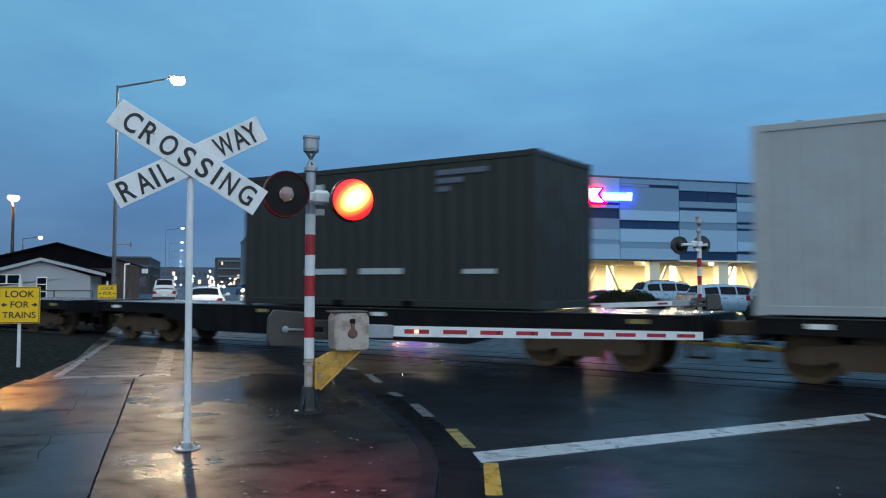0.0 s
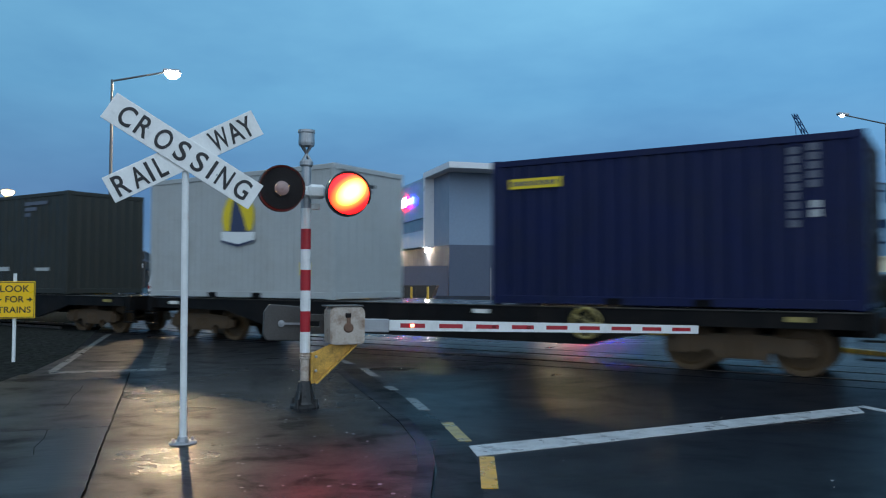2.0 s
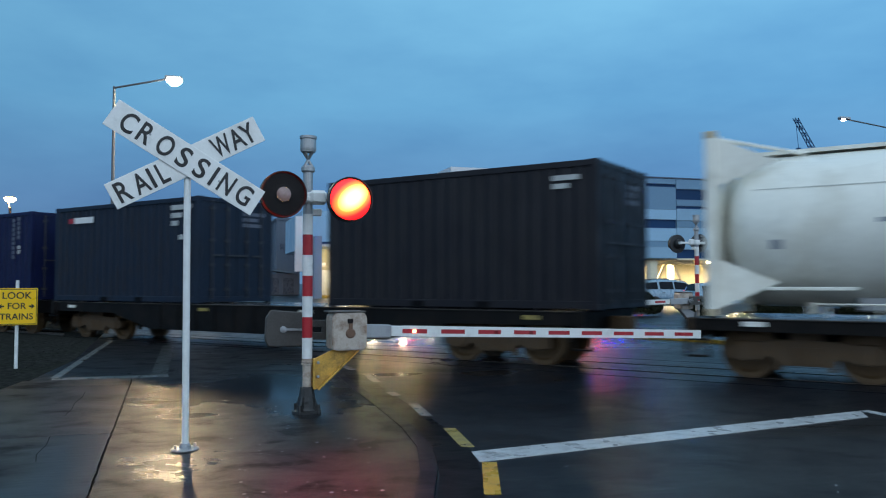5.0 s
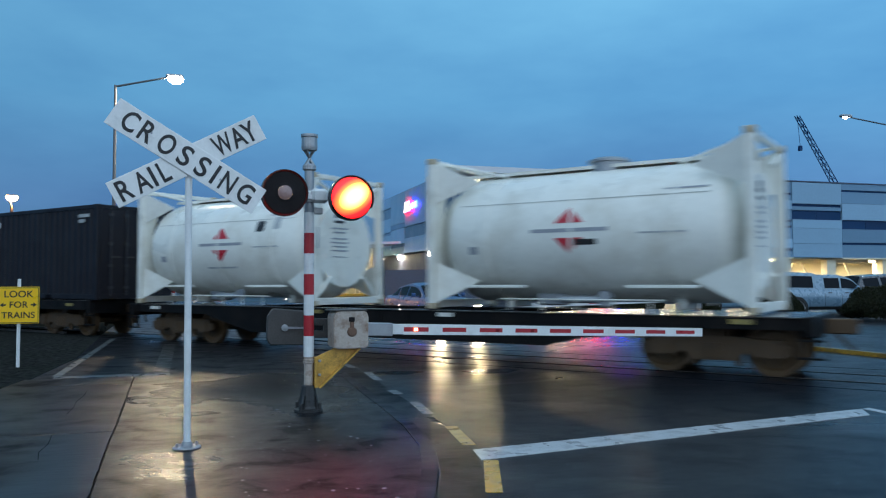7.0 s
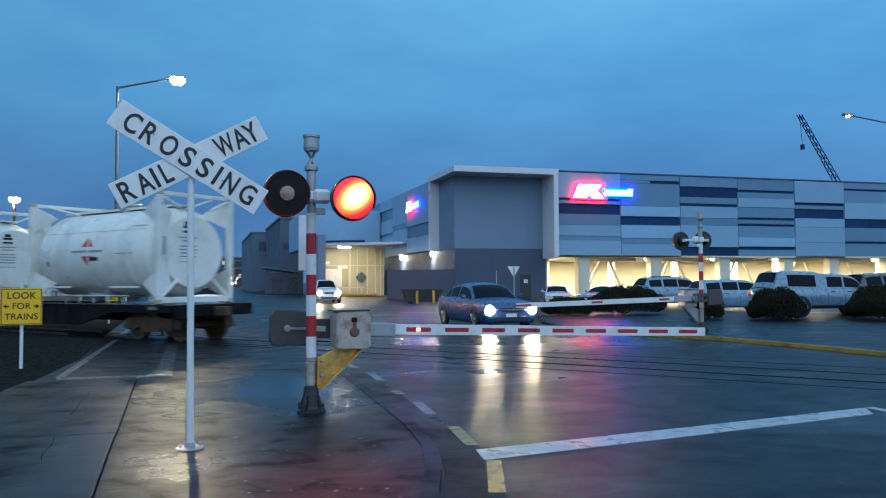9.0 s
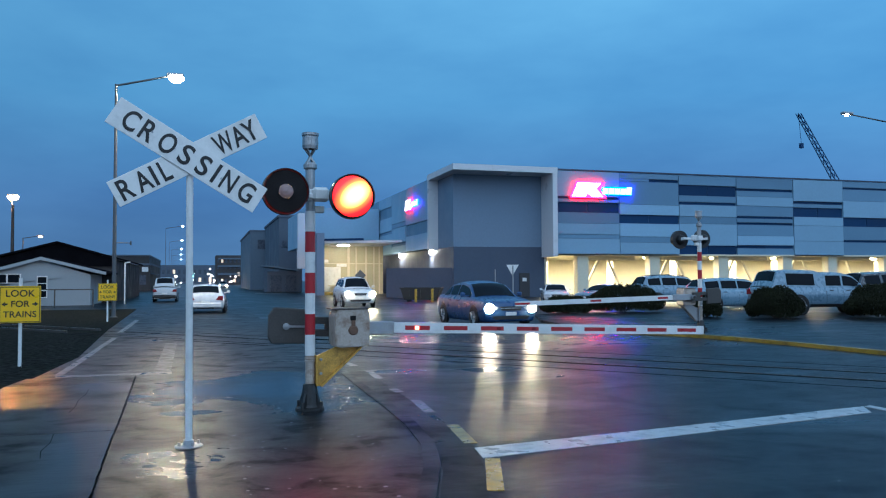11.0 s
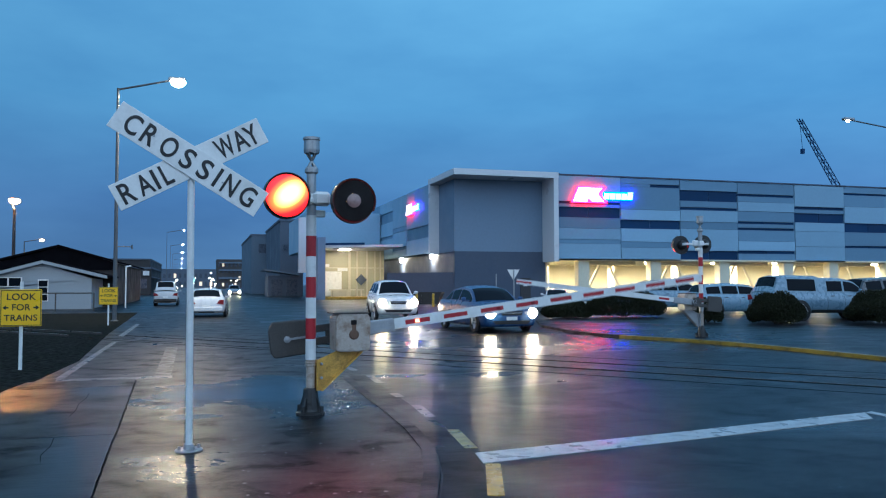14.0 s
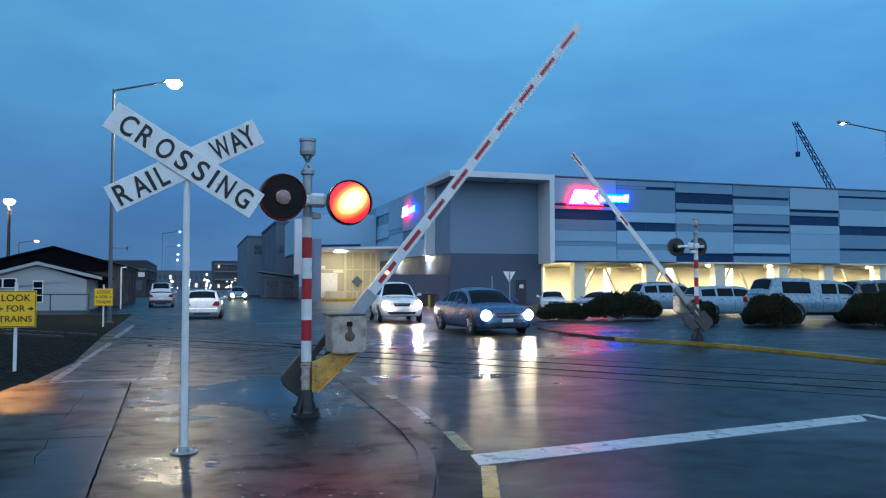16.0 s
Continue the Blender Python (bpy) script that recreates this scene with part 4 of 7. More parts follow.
def crossing_signal(m, label, boom_len, angles, up, every=2, plate=None):
    sig = thing("crossing_signal", label, "railway signal", m, group="crossing signals")
    bh = (2.40 - 0.69) / 7
    b0 = 0.69 - (0.055 if up < 1 else 0.0)
    for k in range(7):
        bm = mesh()
        tube(bm, (0, 0, b0 + k * bh), (0, 0, b0 + (k + 1) * bh), 0.058, n=18)
        part("mast_band", bm, M["red"] if k % 2 else M["white"], sig, "red band" if k % 2 else "white band", smooth=False)
    bm = mesh()
    tube(bm, (0, 0, 0.25), (0, 0, b0), 0.052, n=16)
    for z in (0.56, 0.59):
        turned(bm, [(0.056, z), (0.066, z + 0.004), (0.066, z + 0.016), (0.056, z + 0.02)], 16)
    part("mast_foot", bm, M["box"], sig, "stained pale mast foot with clamps")
    bm = mesh()
    tube(bm, (0, 0, b0 + 7 * bh), (0, 0, 2.86), 0.055, n=16)
    turned(bm, [(0.055, 2.84), (0.078, 2.86), (0.078, 2.90), (0.060, 2.925), (0.0, 2.93)], 16)
    for a in range(4):
        q = math.pi / 4 + a * math.pi / 2
        tube(bm, (0.066 * math.cos(q), 0.066 * math.sin(q), 2.90), (-0.074 * math.cos(q), -0.074 * math.sin(q), 3.11), 0.015, n=6)
    turned(bm, [(0.0, 3.085), (0.084, 3.09), (0.084, 3.105), (0.0, 3.11)], 16)
    part("mast_tube", bm, M["galv"], sig, "weathered bare mast top")
    bm = mesh()
    turned(bm, [(0.0, 3.10), (0.088, 3.10), (0.092, 3.13), (0.088, 3.24), (0.097, 3.25), (0.097, 3.28), (0.03, 3.285), (0.0, 3.30)], 20)
    part("bell", bm, M["galv"], sig, "grey warning bell")
    bm = mesh()
    turned(bm, [(0.165, 0.0), (0.165, 0.025), (0.115, 0.035), (0.105, 0.06), (0.090, 0.20), (0.078, 0.295), (0.060, 0.305)], 12)
    for a in range(4):
        q = math.pi / 4 + a * math.pi / 2
        prism(bm, [(0.06, 0.03), (0.15, 0.03), (0.10, 0.19), (0.06, 0.19)], -0.013, 0.013, Matrix.Rotation(q, 4, "Z") @ pose(0, 0, 0, 90))
        tube(bm, (0.15 * math.cos(q), 0.15 * math.sin(q), 0.0), (0.15 * math.cos(q), 0.15 * math.sin(q), 0.1), 0.02, n=6)
    part("base_sleeve", bm, M["sleeve"], sig, "black ribbed cast base with bolts")
    bm = mesh()
    box(bm, -0.32, -0.10, 2.49, 0.46, -0.06, 2.55, 0.01)
    box(bm, 0.0, -0.13, 2.455, 0.20, -0.02, 2.625, 0.035)
    box(bm, -0.07, -0.08, 2.47, 0.07, 0.075, 2.60, 0.01)
    box(bm, -0.34, -0.16, 2.49, -0.28, -0.08, 2.56)
    box(bm, 0.41, -0.16, 2.48, 0.47, -0.08, 2.55)
    box(bm, 0.05, -0.02, 2.33, 0.16, 0.06, 2.41, 0.01)
    part("cross_arm", bm, M["white"], sig, "pale cross arm and junction box")
    heads = ((-0.345, 2.53 * up, False), (0.40, 2.50 * up, True))
    # gate mechanism
    bm = mesh()
    prism(bm, [(0.06, 0.275), (0.10, 0.27), (0.585, 0.735), (0.30, 0.735), (0.06, 0.625)], -0.012, 0.012, pose(0, -0.03, 0, 90))
    lip = pose(0.345, -0.06, 0.503, 0, -43.8, 0)
    box(bm, -0.33, -0.045, -0.014, 0.32, 0.075, 0.004, 0.003, m=lip)
    box(bm, 0.055, -0.075, 0.275, 0.075, 0.045, 0.635, 0.003)
    part("bracket", bm, plate or M["bracket"], sig, "pale plate bracket with a folded lip" if plate else "rusty yellow plate bracket with a folded lip")
    bm = mesh()
    for z in (0.42, 0.585):
        turned(bm, [(0.0, -0.02), (0.016, -0.018), (0.018, 0.0)], 8, "y", (0.115, -0.042, z))
    part("bolt", bm, M["galv"], sig)
    bm = mesh()
    rim = [(0.255, 0.745), (0.30, 0.725), (0.61, 0.725), (0.655, 0.745), (0.66, 1.10), (0.645, 1.15), (0.60, 1.18), (0.31, 1.18), (0.265, 1.15), (0.25, 1.10)]
    prism(bm, rim, -0.15, 0.16, pose(0, 0, 0, 90))
    bmesh.ops.bevel(bm, geom=list(bm.edges), offset=0.012, segments=2, affect="EDGES")
    gate_box = part("gate_box", bm, M["box"], sig, "stained cream gate machine housing")
    bm = mesh()
    box(bm, 0.225, -0.17, 1.172, 0.64, 0.17, 1.19, 0.006)
    part("lid", bm, M["weight"], gate_box, "dark flat lid edge")
    bm = mesh()
    box(bm, 0.425, -0.178, 1.045, 0.49, -0.158, 1.10, 0.006)
    part("keyhole", bm, M["lens_rim"], gate_box, "dark lock cover")
    bm = mesh()
    turned(bm, [(0.0, -0.014), (0.045, -0.014), (0.058, -0.004), (0.06, 0.0)], 14, "y", (0.462, -0.16, 0.925))
    box(bm, 0.44, -0.172, 0.96, 0.485, -0.158, 1.05, 0.004)
    part("hasp", bm, M["hasp"], gate_box, "rusty hasp and padlock plate")
    for o in sig.children_recursive:
        o.data.transform(Matrix.Diagonal((1, 1, up, 1)))
    for hx, hz, first in heads:
        lamp_head(sig, hx, hz, first)
    pivot = (0.44, 0.22, 0.90 if up < 1 else 0.95)
    boom = new("boom")
    boom.parent = sig
    boom.matrix_basis = pose(*pivot)
    bm = mesh()
    tube(bm, (0, -0.10, 0), (0, 0.10, 0), 0.07, n=14)
    box(bm, -0.12, -0.055, -0.085, 0.62, 0.045, 0.075, 0.01)
    part("boom_root", bm, M["galv"], boom, "pale steel boom socket")
    bm = mesh()
    box(bm, 0.62, -0.022, -0.062, 0.77, 0.022, 0.062, 0.004)
    edges = [0.77 + 0.505 * (i // 2) + (0.32 if i % 2 else 0.0) for i in range(40)]
    edges = [e for e in edges if e < boom_len - 0.08] + [boom_len]
    for k, (a, b) in enumerate(zip(edges, edges[1:])):
        h0, h1 = 0.066 - 0.008 * (a / boom_len), 0.066 - 0.008 * (b / boom_len)
        for e0, e1, slot in ((-1.0, -0.42, 0), (-0.42, 0.42, 1 if k % every == 0 else 0), (0.42, 1.0, 0)):
            vs = [bm.verts.new(v) for v in ((a, -0.022, e0 * h0), (b, -0.022, e0 * h1), (b, -0.022, e1 * h1), (a, -0.022, e1 * h0), (a, 0.022, e0 * h0), (b, 0.022, e0 * h1), (b, 0.022, e1 * h1), (a, 0.022, e1 * h0))]
            for f in ((0, 1, 2, 3), (5, 4, 7, 6), (3, 2, 6, 7), (1, 0, 4, 5), (0, 3, 7, 4), (2, 1, 5, 6)):
                bm.faces.new([vs[i] for i in f]).material_index = slot
    bmesh.ops.remove_doubles(bm, verts=bm.verts, dist=1e-5)
    part("boom_arm", bm, [M["white"], M["red"]], boom, "long boom banded red and white")
    for fx in (0.17, 0.38, 0.475):
        bm = mesh()
        box(bm, boom_len * fx, -0.036, -0.02, boom_len * fx + 0.05, -0.024, 0.02, 0.004)
        part("marker_lamp", bm, M["boom_light"] if fx < 0.3 else M["tail"], boom, "small red boom lamp")
    bm = mesh()
    box(bm, -0.44, 0.06, 0.03, 0.05, 0.10, 0.115, 0.006)
    box(bm, -0.44, 0.06, -0.115, 0.05, 0.10, -0.03, 0.006)
    box(bm, -0.20, 0.06, -0.032, 0.05, 0.10, 0.032)
    part("counter_arm", bm, M["weight"], boom, "dark slotted counterweight arm")
    bm = mesh()
    prism(bm, [(-0.86, -0.13), (-0.82, -0.20), (-0.40, -0.20), (-0.40, 0.20), (-0.80, 0.22), (-0.86, 0.13)], -0.13, -0.055, pose(0, 0, 0, 90))
    bmesh.ops.bevel(bm, geom=list(bm.edges), offset=0.012, segments=1, affect="EDGES")
    part("counterweight", bm, M["weight"], boom, "dark slab counterweight")
    bm = mesh()
    box(bm, -0.66, 0.035, -0.012, -0.40, 0.054, 0.012)
    turned(bm, [(0.0, -0.02), (0.04, -0.015), (0.04, 0.0)], 10, "y", (-0.66, 0.05, 0.0))
    part("adjuster", bm, M["galv"], boom, "pale adjusting bolt")
    boom_rows(boom, pivot, angles)
    for hx, hz, first in heads:
        la = bpy.data.lights.new("signal_lamp", "SPOT")
        la.energy, la.color, la.spot_size, la.spot_blend, la.shadow_soft_size = 150.0 if up < 1 else 25.0, (1.0, 0.025, 0.03), radians(46), 1.0, 0.12
        o = new("signal_lamp", la)
        o.parent, o.matrix_basis = sig, pose(hx, -0.60, hz, 46, 0, 166)
    return sig


BOOM_UP = [(0.0, -2.0), (5.0, -2.0), (9.0, -2.0), (12.0, -2.0), (13.4, -2.0), (13.6, -1.0), (13.8, 2.8), (14.0, 7.0), (14.5, 18.0), (15.0, 29.2), (15.5, 40.5), (16.0, 51.0)]
BOOM_UP_FAR = [(0.0, -1.3), (5.0, -1.3), (9.0, -1.3), (12.0, -1.3), (13.4, -1.3), (13.6, -0.5), (13.8, 2.4), (14.0, 6.1), (14.5, 16.3), (15.25, 32.0), (16.0, 47.8)]
crossing_signal(pose(1.17, 9.03, 0.05, 0, 0, 5), "striped crossing signal with twin red lamps and a half-barrier boom", 5.27, BOOM_UP, 0.955)
crossing_signal(pose(12.95, 18.55, 0.07, 0, 0, 183), "striped crossing signal on the island across the track", 5.2, BOOM_UP_FAR, 1.0, 8, M["galv"])


# ---- crossbuck ----
cross = thing("crossbuck_sign", "white crossed-board railway crossing sign on a white post", "sign", pose(-0.105, 7.33, 0.05))
bm = mesh()
tube(bm, (0, 0, 0.02), (-0.008, 0, 2.40), 0.030, n=16)
part("post", bm, M["white"], cross, "slim white steel post")
bm = mesh()
turned(bm, [(0.0, 0.0), (0.118, 0.0), (0.122, 0.010), (0.116, 0.018), (0.050, 0.022), (0.043, 0.06), (0.0, 0.06)], 20)
part("base_plate", bm, M["galv"], cross, "rust-stained round base plate")
for a in range(4):
    q = a * math.pi / 2 + 0.4
    bm = mesh()
    tube(bm, (0.088 * math.cos(q), 0.088 * math.sin(q), 0.016), (0.088 * math.cos(q), 0.088 * math.sin(q), 0.052), 0.013, n=6)
    part("bolt", bm, M["galv"], cross)
WIDE = {"C": 0.128, "R": 0.118, "O": 0.142, "S": 0.108, "I": 0.030, "N": 0.120, "G": 0.132, "A": 0.128, "L": 0.082, "W": 0.165, "Y": 0.120}
BLADES = ((-31.6, 0.727, 0.128, -0.022, -0.052, 2.552, (("C", -0.552), ("R", -0.388), ("O", -0.199), ("S", -0.018), ("S", 0.154), ("I", 0.280), ("N", 0.409), ("G", 0.587)), "white board lettered crossing"),
          (28.2, 0.702, 0.120, -0.014, -0.040, 2.526, (("R", -0.589), ("A", -0.428), ("I", -0.330), ("L", -0.228), ("W", 0.331), ("A", 0.480), ("Y", 0.591)), "white board lettered rail and way"))
for ang, half, hw, x, y, z, letters, label in BLADES:
    bm = mesh()
    box(bm, -half, -0.004, -hw, half, 0.004, hw, 0.003)
    blade = part("board", bm, M["reflective"], cross, label)
    blade.matrix_basis = pose(x, y, z, 0, -ang, 0)
    for word, at in letters:
        o = lettering("lettering", word, 0.262, M["ink"], blade, pose(at, -0.0065, 0.0, 90, 0, 0), 0.001, 1.0, 0.004)
        xs, ys = [v.co.x for v in o.data.vertices], [v.co.y for v in o.data.vertices]
        o.data.transform(Matrix.Translation((-(max(xs) + min(xs)) / 2, -(max(ys) + min(ys)) / 2, 0)))
        o.data.transform(Matrix.Diagonal((WIDE[word] / (max(xs) - min(xs)), 0.183 / (max(ys) - min(ys)), 1, 1)))
for dx, dz in ((-0.30, 0.02), (0.28, -0.02)):
    bm = mesh()
    tube(bm, (dx - 0.02, -0.062, 2.55 - dx * 0.6 + dz), (dx - 0.02, -0.036, 2.55 - dx * 0.6 + dz), 0.010, n=6)
    part("bolt", bm, M["galv"], cross)
bm = mesh()
box(bm, -0.05, -0.034, 2.42, 0.04, 0.02, 2.66, 0.005)
part("clamp", bm, M["galv"], cross)


# ---- yellow warning plates ----
def look_sign(m, label):
    s = thing("warning_sign", label, "sign", m, group="warning signs beside the path")
    bm = mesh()
    tube(bm, (0, 0, 0), (0, 0, 1.56), 0.03, n=12)
    part("post", bm, M["white"], s, "white painted post")
    bm = mesh()
    box(bm, -0.33, -0.055, 0.77, 0.33, -0.045, 1.42, 0.004)
    plate = part("plate", bm, M["sign_yellow"], s, "yellow plate")
    bm = mesh()
    for x0, z0, x1, z1 in ((-0.315, 1.395, 0.315, 1.407), (-0.315, 0.782, 0.315, 0.794), (-0.318, 0.785, -0.307, 1.405), (0.307, 0.785, 0.318, 1.405)):
        box(bm, x0, -0.058, z0, x1, -0.0555, z1)
    part("border", bm, M["ink"], plate, "thin black border")
    for text, z, size in (("LOOK", 1.285, 0.165), ("FOR", 1.10, 0.155), ("TRAINS", 0.915, 0.155)):
        lettering("lettering", text, size, M["ink"], plate, pose(0, -0.0575, z, 90, 0, 0), 0.001, 1.02, 0.002)
    for sx in (-1, 1):
        bm = mesh()
        prism(bm, [(sx * 0.195, -0.013), (sx * 0.235, -0.013), (sx * 0.235, -0.042), (sx * 0.290, 0.0), (sx * 0.235, 0.042), (sx * 0.235, 0.013), (sx * 0.195, 0.013)], 0.0555, 0.058, pose(0, 0, 1.10, 90))
        part("arrow", bm, M["ink"], plate)
    return s


look_sign(pose(-3.08, 15.6, 0.01, 0, 0, 3), "yellow sign with black letters beside the near footpath")
look_sign(pose(-3.38, 31.9, 0.01, 0, 0, 3), "yellow sign with black letters beyond the track")


# ---- street lamps ----
def street_lamp(m, label, height, reach, rise, lit, power, color, bowl=0.13, pole_r=0.09):
    s = thing("street_lamp", label, "street lamp", m, group="street lamps")
    bm = mesh()
    tube(bm, (0, 0, 0), (0, 0, height), pole_r, pole_r * 0.6, n=12)
    turned(bm, [(0.16, 0.0), (0.16, 0.03), (pole_r, 0.05)], 12)
    part("pole", bm, M["pole"] if pole_r < 0.15 else M["black"], s, "grey tapered pole")
    if bowl == 0.33:
        bm = mesh()
        tube(bm, (0.02, 0, 3.12), (0.66, 0, 3.12), 0.022, n=6)
        tube(bm, (0.64, 0, 3.02), (0.64, 0, 3.2), 0.03, n=6)
        part("side_bracket", bm, M["pole"], s, "small side bracket on the pole")
    bm = mesh()
    tube(bm, (0, 0, height - 0.06), (reach, 0, height + rise), 0.045, 0.04, n=8)
    part("arm", bm, M["pole"], s)
    bm = mesh()
    box(bm, reach - 0.1, -0.16, height + rise - 0.02, reach + 0.62, 0.16, height + rise + 0.14, 0.05)
    part("lamp_housing", bm, M["galv"], s)
    bm = mesh()
    turned(bm, [(0.0, -0.8 * bowl), (0.55 * bowl, -0.7 * bowl), (0.93 * bowl, -0.35 * bowl), (bowl, 0.0)], 14, "z", (reach + 0.3, 0, height + rise - 0.02))
    part("bulb_cover", bm, lit, s, "glowing lamp bowl")
    if power:
        la = bpy.data.lights.new("lamp_light", "SPOT")
        la.energy, la.color, la.shadow_soft_size, la.spot_size, la.spot_blend = power, color, 0.28, radians(174), 0.1
        o = new("lamp_light", la)
        o.parent, o.matrix_basis = s, Matrix.Translation((reach + 0.3, 0, height + rise - 0.42))
    return s


street_lamp(pose(-3.53, 35.6, 0, 0, 0, 0), "tall grey street lamp with a bright white lamp", 9.82, 2.1, 0.48, M["lamp_white"], 2500.0, (1.0, 0.82, 0.50), 0.33)
street_lamp(pose(-13.75, 66.5, 0, 0, 0, 0), "thick grey mast with a warm orange lamp on top", 7.3, -0.3, 0.72, M["lamp_warm"], 6500.0, (1.0, 0.40, 0.10), 0.42, 0.16)
street_lamp(pose(-19.4, 99.0, 0, 0, 0, 0), "far street lamp with a warm lamp behind the house", 6.5, 1.5, 0.2, M["lamp_warm"], 0, (1, 0.6, 0.3), 0.24)
street_lamp(pose(38.15, 36.0, 0, 0, 0, 180), "street lamp standing in the car park", 10.55, 2.85, 0.25, M["lamp_far"], 0, (0.8, 0.9, 1.0))
for y in (130, 175, 220, 270, 330, 420):
    street_lamp(pose(-5.5 - (y - 130) * 0.026, y, 0), "far street lamp along the street", 9.8, 2.2, 0.3, M["lamp_far"], 0, (1, 1, 1), pole_r=0.04)


# ---- the train ----
SPEED = 7.153
HEADING = math.degrees(math.atan2(TRACK_DIR.y, TRACK_DIR.x))
DECK = 1.07     # underside of the containers


def train_rows(s0, z):
    """Poses along the track of a thing whose left end lies at s0 when the clip starts; it runs to the far left."""
    rows = []
    for k in range(17):
        p = FACE_AT + TRACK_NRM * 1.219 + TRACK_DIR * (s0 - SPEED * k)
        rows.append((float(k), pose(p.x, p.y, z, 0, 0, HEADING)))
    return rows


def wagon(s0, left=1.75, right=2.1, length=16.4, brake=0.0, skeletal=False):
    """A bogie container flat: x along the train, y across it (the near side is -y); a skeletal one is open between its sills."""
    lift = 0.0 if skeletal else 0.06
    w = thing("container_wagon", "black grimy bogie flat wagon running on the rails", "railway wagon", group="wagons of the train")
    for sy in (-1, 1):
        bm = mesh()
        prism(bm, [(0.25, 0.76), (2.95, 0.74), (4.5, 0.37), (length - 4.5, 0.37), (length - 2.95, 0.74), (length - 0.25, 0.76), (length - 0.25, 0.93 + lift), (0.25, 0.93 + lift)], -0.05, 0.05, pose(0, sy * 1.12, 0, 90))
        part("side_sill", bm, M["wagon"], w, "black fish-belly side sill")
    bm = mesh()
    for k in range(9):
        x = 0.6 + k * (length - 1.2) / 8
        box(bm, x - 0.09, -1.07, 0.77, x + 0.09, 1.07, 0.915 + lift)
    box(bm, 0.25, -0.3, 0.60, length - 0.25, 0.3, 0.90)
    part("underframe", bm, M["wagon"], w, "black cross bearers and centre sill")
    first = None
    for k in range(11):
        x = 4.9 + k * (length - 9.8) / 10
        if first is None:
            bm = mesh()
            box(bm, -0.035, -0.018, 0.40, 0.035, 0.004, 0.925 + lift)
            first = part("sill_rib", bm, M["wagon"], w)
            first.matrix_basis = pose(x, -1.175, 0)
        else:
            share("sill_rib", first, pose(x, -1.175, 0), w)
    for x0, x1 in ((0.2, 4.4), (length - 4.4, length - 0.2)) if skeletal else ((0.2, length - 0.2),):
        bm = mesh()
        box(bm, x0, -1.2, 0.932 + lift, x1, 1.2, 0.952 + lift, 0.004)
        part("deck", bm, M["deck"], w, "wet steel deck")
    for sy in (-1, 1) if skeletal else ():
        bm = mesh()
        box(bm, 4.41, sy * 1.12 - 0.09, 0.932, length - 4.41, sy * 1.12 + 0.09, 0.950, 0.004)
        part("flange", bm, M["deck"], w, "wet top flange of the side sill")
    for x in (0.18, length - 0.3):
        bm = mesh()
        box(bm, x, -1.22, 0.66, x + 0.12, 1.22, 0.96 + lift, 0.01)
        part("headstock", bm, M["wagon"], w)
        bm = mesh()
        for z in (0.34, 0.60):
            box(bm, x - 0.10, -1.24, z, x + 0.26, -1.12, z + 0.03)
        for dx in (-0.09, 0.25):
            box(bm, x + dx - 0.012, -1.2, 0.34, x + dx + 0.012, -1.16, 0.95)
        part("footstep", bm, M["wagon"], w, "shunter's corner step")
    for x, d in ((0.18, -1), (length - 0.18, 1)):
        bm = mesh()
        box(bm, min(x, x + d * 0.45), -0.1, 0.66, max(x, x + d * 0.45), 0.1, 0.90, 0.02)
        tube(bm, (x, 0.45, 0.7), (x + d * 0.35, 0.3, 0.40), 0.03, n=6)
        part("coupler", bm, M["bogie"], w)
    for k, x in enumerate((1.1, 6.5, 9.8, 15.2)):
        bm = mesh()
        box(bm, x - 0.17, -1.182, 0.83 + lift / 3, x + 0.17, -1.172, 0.905 + lift / 3)
        part("reflector_strip", bm, M["tape"] if k % 2 == 0 else M["line_dull"], w, "small pale reflector strip")
    for x in (7.0, 8.6):
        bm = mesh()
        tube(bm, (x - 0.5, -0.7, 0.5), (x + 0.5, -0.7, 0.5), 0.17, n=12)
        part("air_tank", bm, M["bogie"], w)
    if brake:
        bm = mesh()
        turned(bm, [(0.225, -0.02), (0.25, -0.028), (0.275, -0.01), (0.275, 0.01), (0.25, 0.028), (0.225, 0.02), (0.225, -0.02)], 24, "y", (brake, -1.27, 0.74))
        turned(bm, [(0.0, -0.03), (0.06, -0.03), (0.06, 0.09), (0.0, 0.09)], 12, "y", (brake, -1.27, 0.74))
        for k in range(5):
            u, v = math.cos(k * 1.2566), math.sin(k * 1.2566)
            tube(bm, (brake + 0.04 * u, -1.27, 0.74 + 0.04 * v), (brake + 0.235 * u, -1.27, 0.74 + 0.235 * v), 0.02, n=6)
        part("brake_wheel", bm, M["line_dull"], w, "spoked yellow hand-brake wheel on the sill")
